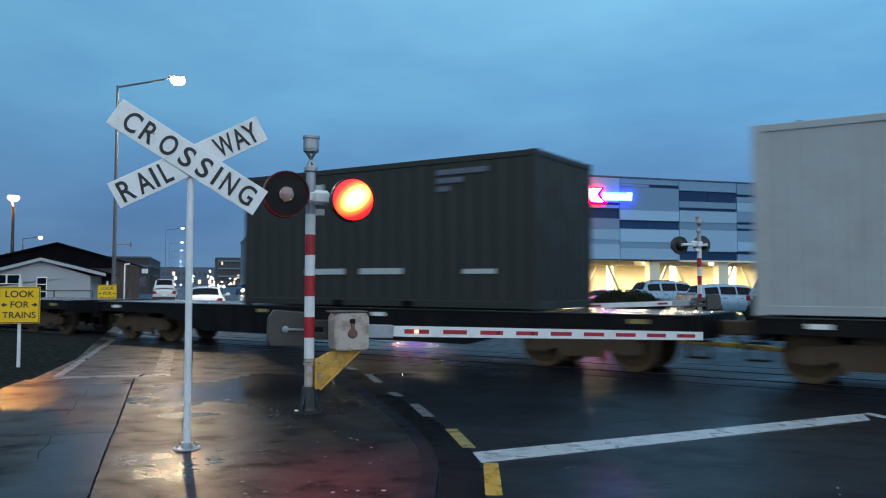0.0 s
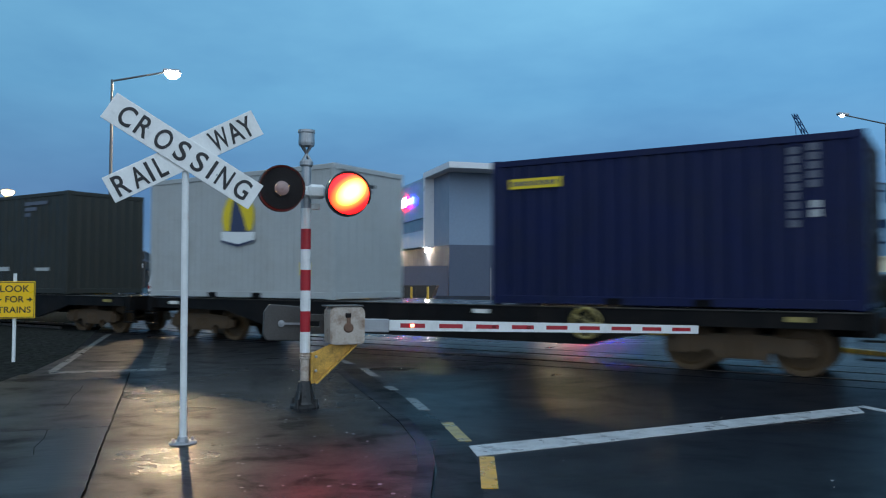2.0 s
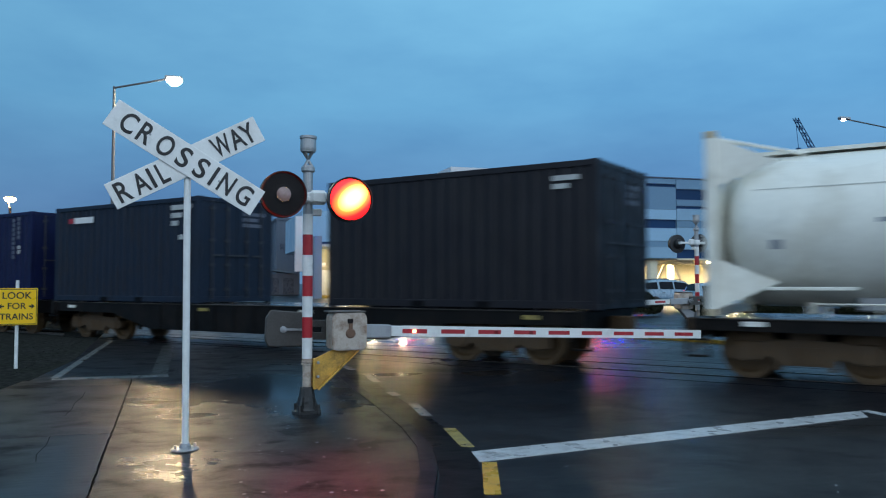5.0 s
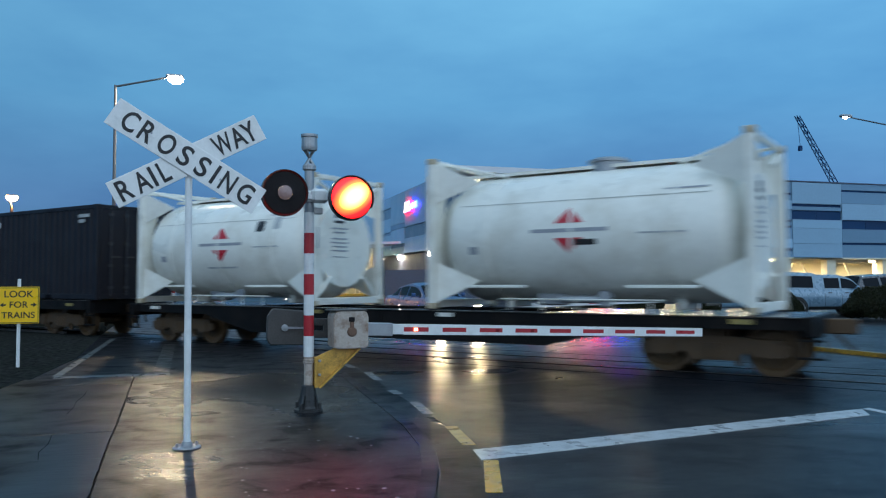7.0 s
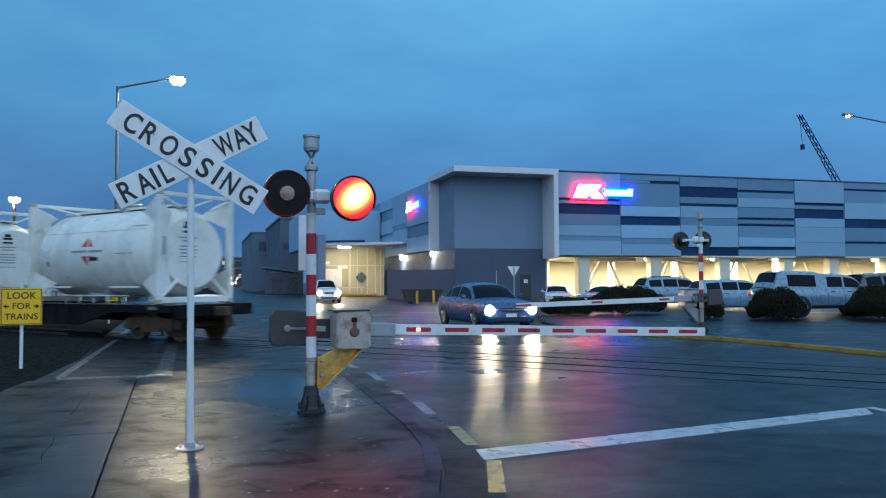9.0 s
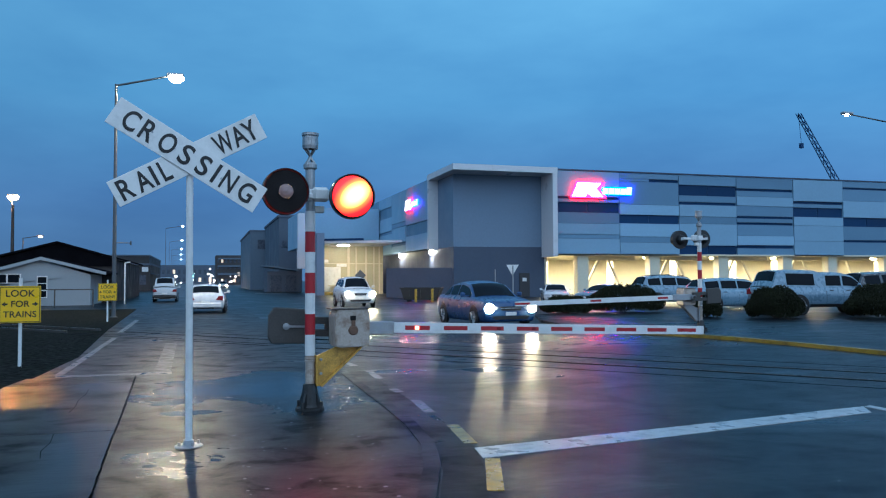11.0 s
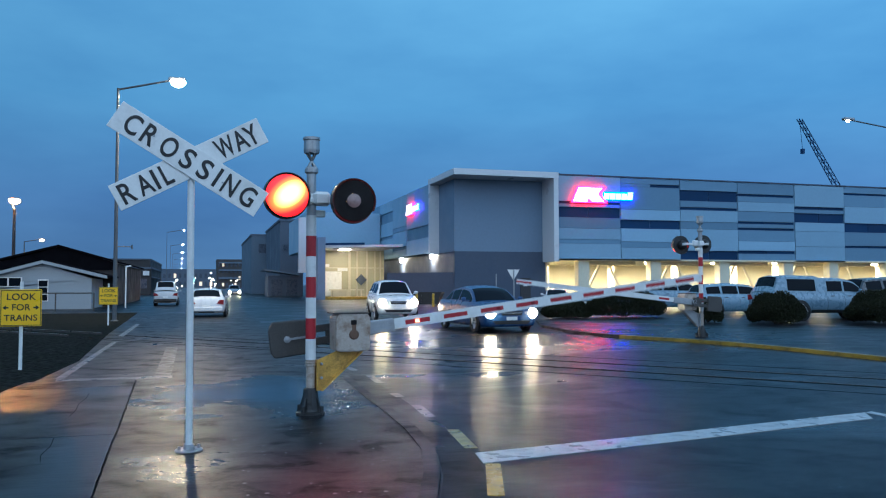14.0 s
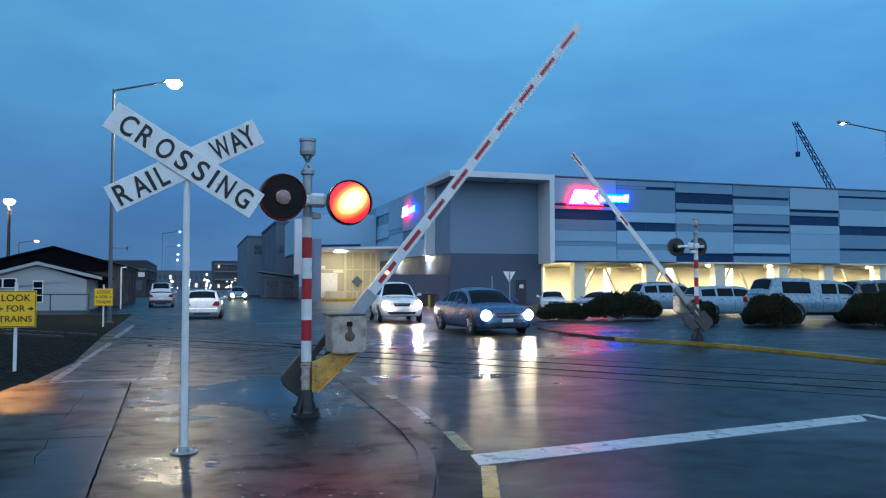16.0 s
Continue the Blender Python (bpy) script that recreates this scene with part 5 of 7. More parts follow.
    for cx in (left, length - right):
        bm = mesh()
        for sy in (-1, 1):
            prism(bm, [(-1.12, 0.34), (-0.98, 0.28), (-0.70, 0.28), (-0.5, 0.38), (-0.32, 0.24), (0.32, 0.24), (0.5, 0.38), (0.70, 0.28), (0.98, 0.28), (1.12, 0.34), (1.12, 0.50), (0.72, 0.58), (0.35, 0.62), (-0.35, 0.62), (-0.72, 0.58), (-1.12, 0.50)], -0.06, 0.06, pose(cx, sy * 0.82, 0, 90))
            for ax in (-0.85, 0.85):
                tube(bm, (cx + ax, sy * 0.80, 0.42), (cx + ax, sy * 0.93, 0.42), 0.13, n=10)
            for dx in (-0.14, 0, 0.14):
                tube(bm, (cx + dx, sy * 0.86, 0.28), (cx + dx, sy * 0.86, 0.52), 0.06, n=8)
            for ax in (-0.85, 0.85):
                box(bm, cx + ax - 0.17, sy * 0.86 - 0.05, 0.30, cx + ax + 0.17, sy * 0.86 + 0.05, 0.60, 0.02)
                box(bm, cx + ax * 0.44 - 0.05, sy * 0.80 - 0.04, 0.16, cx + ax * 0.44 + 0.05, sy * 0.80 + 0.04, 0.56, 0.015)
        box(bm, cx - 0.22, -0.82, 0.36, cx + 0.22, 0.82, 0.74)
        part("bogie_frame", bm, M["bogie"], w, "brown brake-dusted bogie")
        for ax in (-0.85, 0.85):
            bm = mesh()
            for sy in (-1, 1):
                turned(bm, [(0.0, -0.05), (0.08, -0.055), (0.11, -0.02), (0.30, -0.01), (0.34, -0.05), (0.42, -0.05), (0.425, 0.04), (0.45, 0.05), (0.45, 0.075), (0.33, 0.075), (0.12, 0.04), (0.0, 0.04)], 24, "y", (0, sy * 0.57, 0)) if sy < 0 else turned(bm, [(0.0, 0.05), (0.08, 0.055), (0.11, 0.02), (0.30, 0.01), (0.34, 0.05), (0.42, 0.05), (0.425, -0.04), (0.45, -0.05), (0.45, -0.075), (0.33, -0.075), (0.12, -0.04), (0.0, -0.04)], 24, "y", (0, sy * 0.57, 0))
            tube(bm, (0, -0.55, 0), (0, 0.55, 0), 0.07, n=8)
            wheelset = part("wheelset", bm, M["wheel"], w, "worn steel wheels on an axle")
            rows, step = [], 0.08
            per = -math.degrees(SPEED * step / 0.42)
            for k in range(int(16.0 / step) + 1):
                rows.append((k * step, pose(cx + ax, 0, 0.42, 0, k * per, 0)))
            MOVES.append((wheelset, rows))
    MOVES.append((w, train_rows(s0, RAIL_TOP)))
    return w


def corrugated(bm, length, z0, z1, y, facing, pitch=0.28, depth=0.036, along_x=True, at=0.0):
    """A pressed steel wall: trapezoid ribs between z0 and z1."""
    n = max(2, int(length / pitch))
    p = length / n
    pts = []
    for k in range(n):
        a = k * p
        pts += [(a, 0), (a + p * 0.25, 0), (a + p * 0.4, depth), (a + p * 0.85, depth)]
    pts.append((length, 0))
    prev = None
    for a, d in pts:
        off = y - facing * d
        pair = [bm.verts.new((at + a, off, z) if along_x else (off, at + a, z)) for z in (z0, z1)]
        if prev:
            bm.faces.new((prev[0], pair[0], pair[1], prev[1]))
        prev = pair


def text_bars(parent, name, x, z, widths, h, y, material, end_x=None):
    """Unreadable markings as short plain bars, on the near side, or on the end at end_x."""
    for k, wd in enumerate(widths):
        bm = mesh()
        if end_x is None:
            box(bm, x, y - 0.004, z - k * h * 1.6, x + wd, y, z - k * h * 1.6 + h)
        else:
            box(bm, end_x, x, z - k * h * 1.6, end_x + 0.004, x + wd, z - k * h * 1.6 + h)
        part(name, bm, material, parent)


def castings(c, length, height, hw, paint, drop=0.013):
    """The eight steel corner blocks."""
    first = None
    for x in (0, length - 0.178):
        for y in (-hw, hw - 0.162):
            for z in (0, height - 0.118):
                if first is None:
                    bm = mesh()
                    box(bm, 0, 0, 0, 0.178, 0.162, 0.118, 0.012)
                    first = part("corner_casting", bm, paint, c)
                    first.matrix_basis = pose(x, y, z)
                else:
                    share("corner_casting", first, pose(x, y, z), c)
    for x in (0.09, length - 0.09):
        for sy in (-1, 1):
            bm = mesh()
            box(bm, x - 0.06, sy * (hw - 0.1) - 0.06, -drop, x + 0.06, sy * (hw - 0.1) + 0.06, -0.001, 0.01)
            part("twistlock", bm, M["wagon"], c, "black twistlock foot")


def container(s0, label, paint, length=6.058, height=2.591, doors=True, pitch=0.28, ribs=0.036):
    c = thing("shipping_container", label, "shipping container", group="containers on the train")
    hw = 1.219
    bm = mesh()
    corrugated(bm, length - 0.24, 0.16, height - 0.12, -hw + 0.012, -1, pitch, ribs, True, 0.12)
    part("side_wall", bm, paint, c, "ribbed steel side")
    bm = mesh()
    corrugated(bm, length - 0.24, 0.16, height - 0.12, hw - 0.012, 1, pitch, ribs, True, 0.12)
    part("side_wall", bm, paint, c)
    bm = mesh()
    corrugated(bm, 2 * hw - 0.24, 0.16, height - 0.12, 0.02, -1, 0.26, ribs, False, -hw + 0.12)
    part("end_wall", bm, paint, c)
    bm = mesh()
    if doors:
        box(bm, length - 0.06, -hw + 0.13, 0.16, length - 0.02, -0.012, height - 0.12, 0.006)
        box(bm, length - 0.06, 0.012, 0.16, length - 0.02, hw - 0.13, height - 0.12, 0.006)
        part("door", bm, paint, c, "pair of flat end doors")
        for y in (-0.80, -0.32, 0.32, 0.80):
            bm = mesh()
            tube(bm, (length + 0.012, y, 0.10), (length + 0.012, y, height - 0.08), 0.018, n=8)
            for z in (0.3, 0.9, 1.5, height - 0.3):
                box(bm, length - 0.02, y - 0.06, z, length + 0.03, y + 0.06, z + 0.07)
            box(bm, length + 0.01, y, 1.15, length + 0.03, y + (0.3 if y < 0 else -0.3), 1.19)
            part("locking_bar", bm, M["lock_bar"], c, "steel door locking bar")
    else:
        corrugated(bm, 2 * hw - 0.24, 0.16, height - 0.12, length - 0.02, 1, 0.26, ribs, False, -hw + 0.12)
        part("end_wall", bm, paint, c)
    bm = mesh()
    box(bm, 0.05, -hw + 0.03, height - 0.05, length - 0.05, hw - 0.03, height - 0.02)
    part("roof", bm, paint, c)
    bm = mesh()
    for y in (-hw + 0.06, hw - 0.06):
        for z0, z1 in ((0.0 + 0.02, 0.16), (height - 0.12, height - 0.01)):
            box(bm, 0.1, y - 0.055, z0, length - 0.1, y + 0.055, z1, 0.008)
        for x in (0.09, length - 0.09):
            box(bm, x - 0.085, y - 0.06, 0.1, x + 0.085, y + 0.06, height - 0.1, 0.012)
    for x in (0.06, length - 0.06):
        box(bm, x - 0.055, -hw + 0.1, 0.02, x + 0.055, hw - 0.1, 0.16, 0.008)
        box(bm, x - 0.055, -hw + 0.1, height - 0.12, x + 0.055, hw - 0.1, height - 0.01, 0.008)
    part("frame", bm, paint, c, "steel corner posts and rails")
    castings(c, length, height, hw, paint)
    for k in (0.36, 0.60):
        bm = mesh()
        box(bm, length * k, -hw - 0.0045, 0.022, length * k + 0.28, -hw + 0.004, 0.135)
        part("fork_pocket", bm, M["groove"], c, "dark fork pocket")
    MOVES.append((c, train_rows(s0, RAIL_TOP + DECK - 0.045)))
    return c


OLIVE = mat("dark_green_container_paint", (0.026, 0.026, 0.020), 0.5, spec=0.3, vary=0.15, scale=1.5, dirt=(0.036, 0.028, 0.022), dirt_amount=0.5, dirt_scale=0.8)
PALE = mat("pale_grey_container_paint", (0.36, 0.37, 0.36), 0.45, vary=0.08, scale=1.5, dirt=(0.28, 0.26, 0.22), dirt_amount=0.5, dirt_scale=1.2)
NAVY = mat("navy_container_paint", (0.0048, 0.0095, 0.046), 0.5, spec=0.18, vary=0.2, scale=1.5, dirt=(0.008, 0.011, 0.024), dirt_amount=0.5, dirt_scale=1.0)
SLATE = mat("slate_blue_container_paint", (0.0105, 0.019, 0.035), 0.5, spec=0.2, vary=0.2, scale=1.5, dirt=(0.020, 0.018, 0.020), dirt_amount=0.6, dirt_scale=1.0)
BLACKISH = mat("charcoal_container_paint", (0.007, 0.006, 0.010), 0.5, spec=0.3, vary=0.2, scale=1.5, dirt=(0.016, 0.014, 0.014), dirt_amount=0.6, dirt_scale=1.0)
BAR = mat("faded_stencil_white", (0.42, 0.43, 0.42), 0.5, vary=0.25, scale=6)
FAINT = mat("faint_stencil", (0.10, 0.11, 0.14), 0.5, vary=0.3, scale=6)
LOGO_YELLOW = mat("logo_yellow", (0.72, 0.50, 0.01), 0.45, vary=0.08)
LOGO_BLUE = mat("logo_dark_blue", (0.03, 0.04, 0.09), 0.45, vary=0.1)
LOGO_WHITE = mat("logo_white", (0.7, 0.7, 0.68), 0.45, vary=0.06)

for s0, right in ((-24.4, 2.35), (-7.35, 2.35), (9.45, 2.1), (26.5, 2.1), (44.35, 1.7)):
    wagon(s0, 1.75, right, brake=11.9 if s0 == 9.45 else 0.0, skeletal=s0 > 40)

c = container(-1.41, "long dark olive high-cube container riding on a wagon", OLIVE, 7.45, 2.89, False, 0.36, 0.02)
text_bars(c, "marking_bar", 1.5, 2.45, [0.0 + 0.9], 0.12, -1.222, BAR)
text_bars(c, "marking_bar", 5.3, 2.55, [1.15, 0.6, 0.3], 0.10, -1.222, FAINT)
text_bars(c, "marking_bar", 1.9, 0.66, [1.1], 0.12, -1.222, BAR)
text_bars(c, "marking_bar", 3.4, 0.66, [1.1], 0.12, -1.222, BAR)
text_bars(c, "marking_bar", 5.9, 0.66, [0.7], 0.09, -1.222, BAR)

c = container(9.66, "pale grey high-cube container with a yellow round emblem", PALE, 6.058, 2.89, False, 0.2, 0.022)
bm = mesh()
prism(bm, [(0.62 * math.cos(radians(a)), 0.66 * math.sin(radians(a))) for a in range(-35, 216, 8)], 0.0, 0.004, pose(3.17, -1.222, 1.85, 90) @ Matrix.Scale(0.84, 4))
part("emblem", bm, LOGO_YELLOW, c, "yellow round emblem")
bm = mesh()
prism(bm, [(-0.32, -0.42), (-0.26, 0.1), (-0.2, 0.45), (-0.02, 0.5), (0.05, 0.3), (0.22, -0.02), (0.36, -0.42)], 0.004, 0.008, pose(3.17, -1.222, 1.85, 90) @ Matrix.Scale(0.84, 4))
part("emblem", bm, LOGO_BLUE, c, "dark shape on the emblem")
bm = mesh()
prism(bm, [(-0.66, -0.38), (0.66, -0.42), (0.6, -0.66), (0.02, -0.78), (-0.62, -0.62)], 0.008, 0.012, pose(3.17, -1.222, 1.85, 90) @ Matrix.Scale(0.84, 4))
part("emblem", bm, LOGO_WHITE, c, "white slab under the emblem")
bm = mesh()
prism(bm, [(-0.66, -0.60), (0.02, -0.74), (0.62, -0.62), (0.62, -0.67), (0.02, -0.80), (-0.66, -0.66)], 0.012, 0.015, pose(3.17, -1.222, 1.85, 90) @ Matrix.Scale(0.84, 4))
part("emblem", bm, LOGO_BLUE, c)
bm = mesh()
box(bm, 5.12, -1.2235, 0.52, 5.38, -1.219, 0.80)
part("label_patch", bm, LOGO_YELLOW, c, "yellow label patch")
text_bars(c, "marking_bar", 5.0, 2.3, [0.5, 0.45], 0.1, -1.222, BAR)
text_bars(c, "marking_bar", -0.35, 2.45, [0.5, 0.35], 0.08, 0, M["ink"], 6.062)

c = container(19.5, "navy blue container with a yellow name strip", NAVY)
bm = mesh()
box(bm, 0.38, -1.2235, 2.06, 1.38, -1.219, 2.24)
part("name_strip", bm, LOGO_YELLOW, c, "yellow name strip")
bm = mesh()
for k in range(9):
    box(bm, 0.44 + k * 0.1, -1.2275, 2.11, 0.50 + k * 0.1, -1.224, 2.19)
part("marking_bar", bm, LOGO_BLUE, c)
for x, n, z, paint in ((5.05, 9, 2.30, FAINT), (5.32, 5, 2.34, FAINT), (5.34, 2, 1.50, BAR)):
    for j in range(n):
        bm = mesh()
        box(bm, x, -1.2235, z - j * 0.135, x + 0.13, -1.219, z - j * 0.135 + 0.105)
        part("marking_bar", bm, paint, c)
text_bars(c, "marking_bar", 0.25, 2.2, [0.7, 0.6, 0.4, 0.6], 0.09, 0, FAINT, 6.035)

c = container(26.8, "dark slate blue container with a white name strip", SLATE, ribs=0.055)
bm = mesh()
box(bm, 0.92, -1.2235, 2.12, 1.80, -1.219, 2.28)
part("name_strip", bm, LOGO_WHITE, c, "white name strip")
bm = mesh()
box(bm, 0.66, -1.2235, 2.13, 0.88, -1.219, 2.27)
part("name_strip", bm, M["red"], c, "small red mark")
text_bars(c, "marking_bar", 5.05, 2.28, [0.75, 0.4, 0.25], 0.12, -1.222, BAR)
text_bars(c, "marking_bar", 5.35, 1.55, [0.2], 0.12, -1.222, BAR)
text_bars(c, "marking_bar", 0.2, 2.2, [0.75, 0.5, 0.6], 0.09, 0, FAINT, 6.035)

c = container(36.95, "charcoal container with a short white name strip", BLACKISH)
bm = mesh()
for k in range(5):
    box(bm, 0.5 + k * 0.13, -1.2235, 2.12, 0.6 + k * 0.13, -1.219, 2.28)
part("name_strip", bm, LOGO_WHITE, c, "short white name strip")
text_bars(c, "marking_bar", 5.2, 2.25, [0.5, 0.3], 0.09, -1.222, BAR)
text_bars(c, "marking_bar", 0.2, 2.2, [0.7, 0.4, 0.5], 0.09, 0, FAINT, 6.035)

CREAM_TANK = mat("off_white_tank_paint", (0.80, 0.78, 0.70), 0.35, vary=0.06, scale=1.2, dirt=(0.45, 0.38, 0.27), dirt_amount=0.5, dirt_scale=1.0)
TANK_TAN = mat("tan_stained_frame", (0.50, 0.40, 0.27), 0.45, vary=0.15, scale=3)
NAME_GREY = mat("worn_grey_lettering", (0.30, 0.31, 0.33), 0.5, vary=0.3, scale=8)
TANK_SEAM = mat("grey_seam", (0.45, 0.44, 0.40), 0.5)
TANK_RED = mat("red_diamond", (0.55, 0.02, 0.035), 0.4, vary=0.08)


def tank(s0, label, second):
    """A tank container: corner frames, a lagged barrel with dished ends, gussets, walkway, manhole and valves."""
    L, H, hw = 6.058, 2.89, 1.219
    c = thing("tank_container", label, "tank container", group="tanks on the train")
    bm = mesh()
    r, zc = 1.205, 1.345
    turned(bm, [(0.0, 0.16), (0.40, 0.18), (0.80, 0.26), (1.04, 0.38), (1.16, 0.52), (r, 0.66), (r, L - 0.66), (1.16, L - 0.52), (1.04, L - 0.38), (0.80, L - 0.26), (0.40, L - 0.18), (0.0, L - 0.16)], 48, "x", (0, 0, zc))
    part("barrel", bm, CREAM_TANK, c, "off-white lagged barrel with stained belly", smooth=True)
    bm = mesh()
    for x in (1.3, 3.0, 4.75):
        turned(bm, [(r + 0.001, x - 0.03), (r + 0.012, x - 0.03), (r + 0.012, x + 0.03), (r + 0.001, x + 0.03)], 40, "x", (0, 0, zc))
    part("hoop", bm, CREAM_TANK, c)
    for x, d in ((0.09, 1), (L - 0.09, -1)):
        bm = mesh()
        for y in (-hw + 0.075, hw - 0.075):
            box(bm, x - 0.08, y - 0.07, 0.1, x + 0.08, y + 0.07, H - 0.1, 0.012)
        box(bm, x - 0.06, -hw + 0.1, 0.02, x + 0.06, hw - 0.1, 0.17, 0.01)
        box(bm, x - 0.05, -hw + 0.1, H - 0.12, x + 0.05, hw - 0.1, H - 0.02, 0.01)
        part("end_frame", bm, CREAM_TANK, c, "white steel end frame")
        for sy in (-1, 1):
            for zz, up in ((H - 0.08, -1), (0.1, 1)):
                bm = mesh()
                tri = [(x + d * 0.05, sy * (hw - 0.06), zz), (x + d * 0.95, sy * (hw - 0.30), zz + up * 0.42), (x + d * 0.05, sy * (hw - 0.10), zz + up * 0.8)]
                off = Vector((0, -sy * 0.03, 0))
                v0 = [bm.verts.new(v) for v in tri]
                v1 = [bm.verts.new(Vector(v) + off) for v in tri]
                bm.faces.new(v0)
                bm.faces.new(v1[::-1])
                for i in range(3):
                    bm.faces.new((v0[i], v0[(i + 1) % 3], v1[(i + 1) % 3], v1[i]))
                part("gusset", bm, CREAM_TANK, c, "triangular corner gusset")
        for sy in (-1, 1):
            for z0, y1, z1 in ((0.15, 0.55, 0.62), (H - 0.15, 0.5, H - 0.42)):
                bm = mesh()
                tube(bm, (x, sy * (hw - 0.15), z0), (x, sy * y1, z1), 0.05, n=8)
                part("end_brace", bm, CREAM_TANK, c)
    castings(c, L, H, hw, TANK_TAN, 0.026)
    for x0 in (0.9, L - 2.1):
        bm = mesh()
        box(bm, x0, -hw + 0.04, 0.40, x0 + 1.2, -hw + 0.12, 0.455, 0.008)
        part("side_step", bm, CREAM_TANK, c, "white lower side step")
    for x in (1.4, L - 1.4):
        bm = mesh()
        box(bm, x - 0.07, -0.42, 0.03, x + 0.07, 0.42, 0.32, 0.02)
        part("saddle", bm, CREAM_TANK, c, "white barrel saddle")
    bm = mesh()
    box(bm, 0.4, -0.28, 2.575, L - 0.4, 0.28, 2.60)
    for sy in (-0.29, 0.27):
        box(bm, 0.4, sy, 2.565, L - 0.4, sy + 0.02, 2.625)
    for k in range(16):
        x = 0.5 + k * 0.335
        box(bm, x, -0.27, 2.60, x + 0.03, 0.27, 2.615)
    part("walkway", bm, CREAM_TANK, c, "pale grated walkway on top")
    bm = mesh()
    turned(bm, [(0.34, 2.50), (0.34, 2.68), (0.38, 2.69), (0.38, 2.73), (0.28, 2.77), (0.0, 2.79)], 20, "z", (3.25, 0.0, 0))
    part("manhole", bm, M["galv"], c, "round manhole cover")
    for sy in (-1, 1):
        for xa, xb in ((0.12, 1.35), (L - 0.12, L - 1.35)):
            bm = mesh()
            tube(bm, (xa, sy * 0.75, H - 0.07), (xb, sy * 0.42, 2.52), 0.03, n=8)
            part("top_stay", bm, CREAM_TANK, c, "white stay from the frame to the barrel")
    bm = mesh()
    box(bm, 2.05, -0.6, 0.08, 2.6, -0.3, 0.32, 0.03)
    tube(bm, (2.6, -0.8, 0.2), (3.5, -0.8, 0.2), 0.07, n=10)
    tube(bm, (3.0, -0.8, 0.2), (3.0, -0.3, 0.3), 0.06, n=10)
    turned(bm, [(0.0, -0.02), (0.14, -0.02), (0.14, 0.03), (0.0, 0.03)], 12, "y", (3.5, -0.92, 0.22))
    part("valve_gear", bm, M["galv"], c, "grey pipes and valve wheel under the barrel")
    bm = mesh()
    tube(bm, (1.5, -1.02, 0.20), (L - 1.5, -1.02, 0.20), 0.014, n=8)
    for k in range(5):
        x = 1.7 + k * 0.66
        tube(bm, (x, -1.02, 0.0), (x, -1.02, 0.20), 0.014, n=6)
    part("guard_rail", bm, CREAM_TANK, c, "pale side rail under the barrel")

    def on_side(x0, x1, z0, z1, material, name, label=""):
        """A decal bent to the near side of the barrel."""
        bm2 = mesh()
        n = 6
        prev = None
        for i in range(n + 1):
            z = z0 + (z1 - z0) * i / n
            y = -math.sqrt(max(0.01, (r + 0.006) ** 2 - (z - zc) ** 2))
            a, b = (x0(z), x1(z)) if callable(x0) else (x0, x1)
            pair = [bm2.verts.new((a, y, z)), bm2.verts.new((b, y, z))]
            if prev:
                bm2.faces.new((prev[0], prev[1], pair[1], pair[0]))
            prev = pair
        bmesh.ops.remove_doubles(bm2, verts=bm2.verts, dist=1e-4)
        part(name, bm2, material, c, label)

    cxm, zm = (2.96 if second else 3.10), 1.40
    on_side(lambda z: cxm - max(0, 0.40 - abs(z - zm)), lambda z: cxm + max(0, 0.40 - abs(z - zm)), zm + 0.13, zm + 0.40, TANK_RED, "diamond", "red half diamond")
    on_side(lambda z: cxm - max(0, 0.40 - abs(z - zm)), lambda z: cxm + max(0, 0.40 - abs(z - zm)), zm - 0.40, zm - 0.13, TANK_RED, "diamond", "red half diamond")
    on_side(cxm - 0.72, cxm + 0.72, zm - 0.03, zm + 0.035, NAME_GREY, "name_bar", "grey name bar")
    if second:
        on_side(cxm + 0.1, cxm + 0.5, zm - 0.26, zm - 0.16, M["ink"], "marking_bar")
    else:
        on_side(4.25, 4.5, 1.66, 1.90, M["ink"], "hazard_mark", "black hazard mark")
        on_side(4.72, 4.98, 1.70, 1.98, BAR, "hazard_label", "pale hazard label")
        on_side(cxm - 0.5, cxm + 0.5, zm - 0.56, zm - 0.52, BAR, "marking_bar")
    on_side(0.95, 1.12, 1.02, 1.16, NAME_GREY, "marking_bar")
    on_side(4.2, 5.0, 1.30, 1.33, BAR, "marking_bar")
    on_side(4.6, 5.3, 2.02, 2.05, NAME_GREY, "marking_bar")
    on_side(0.7, 5.35, 1.93, 1.945, TANK_SEAM, "lagging_seam", "thin lagging seam")
    # end markings: a black sign over lines of small print, on both dished ends
    for x0, d in ((L - 0.16, 1), (0.16, -1)):
        bm = mesh()
        turned(bm, [(0.0, x0 - d * 0.02), (0.95, x0 - d * 0.02), (0.95, x0 - d * 0.006), (0.93, x0), (0.0, x0)], 36, "x", (0, 0, zc))
        part("end_plate", bm, CREAM_TANK, c, "flat white end plate")
        for z, w_, h_, ink in ((2.10, 0.20, 0.10, M["ink"]), (2.00, 0.30, 0.07, M["ink"]), (1.87, 0.32, 0.06, M["ink"]), (1.72, 0.56, 0.035, NAME_GREY), (1.63, 0.40, 0.035, NAME_GREY), (1.49, 0.50, 0.035, NAME_GREY), (1.40, 0.56, 0.035, NAME_GREY), (1.31, 0.48, 0.035, NAME_GREY), (1.22, 0.52, 0.035, NAME_GREY), (1.08, 0.50, 0.02, NAME_GREY)):
            bm = mesh()
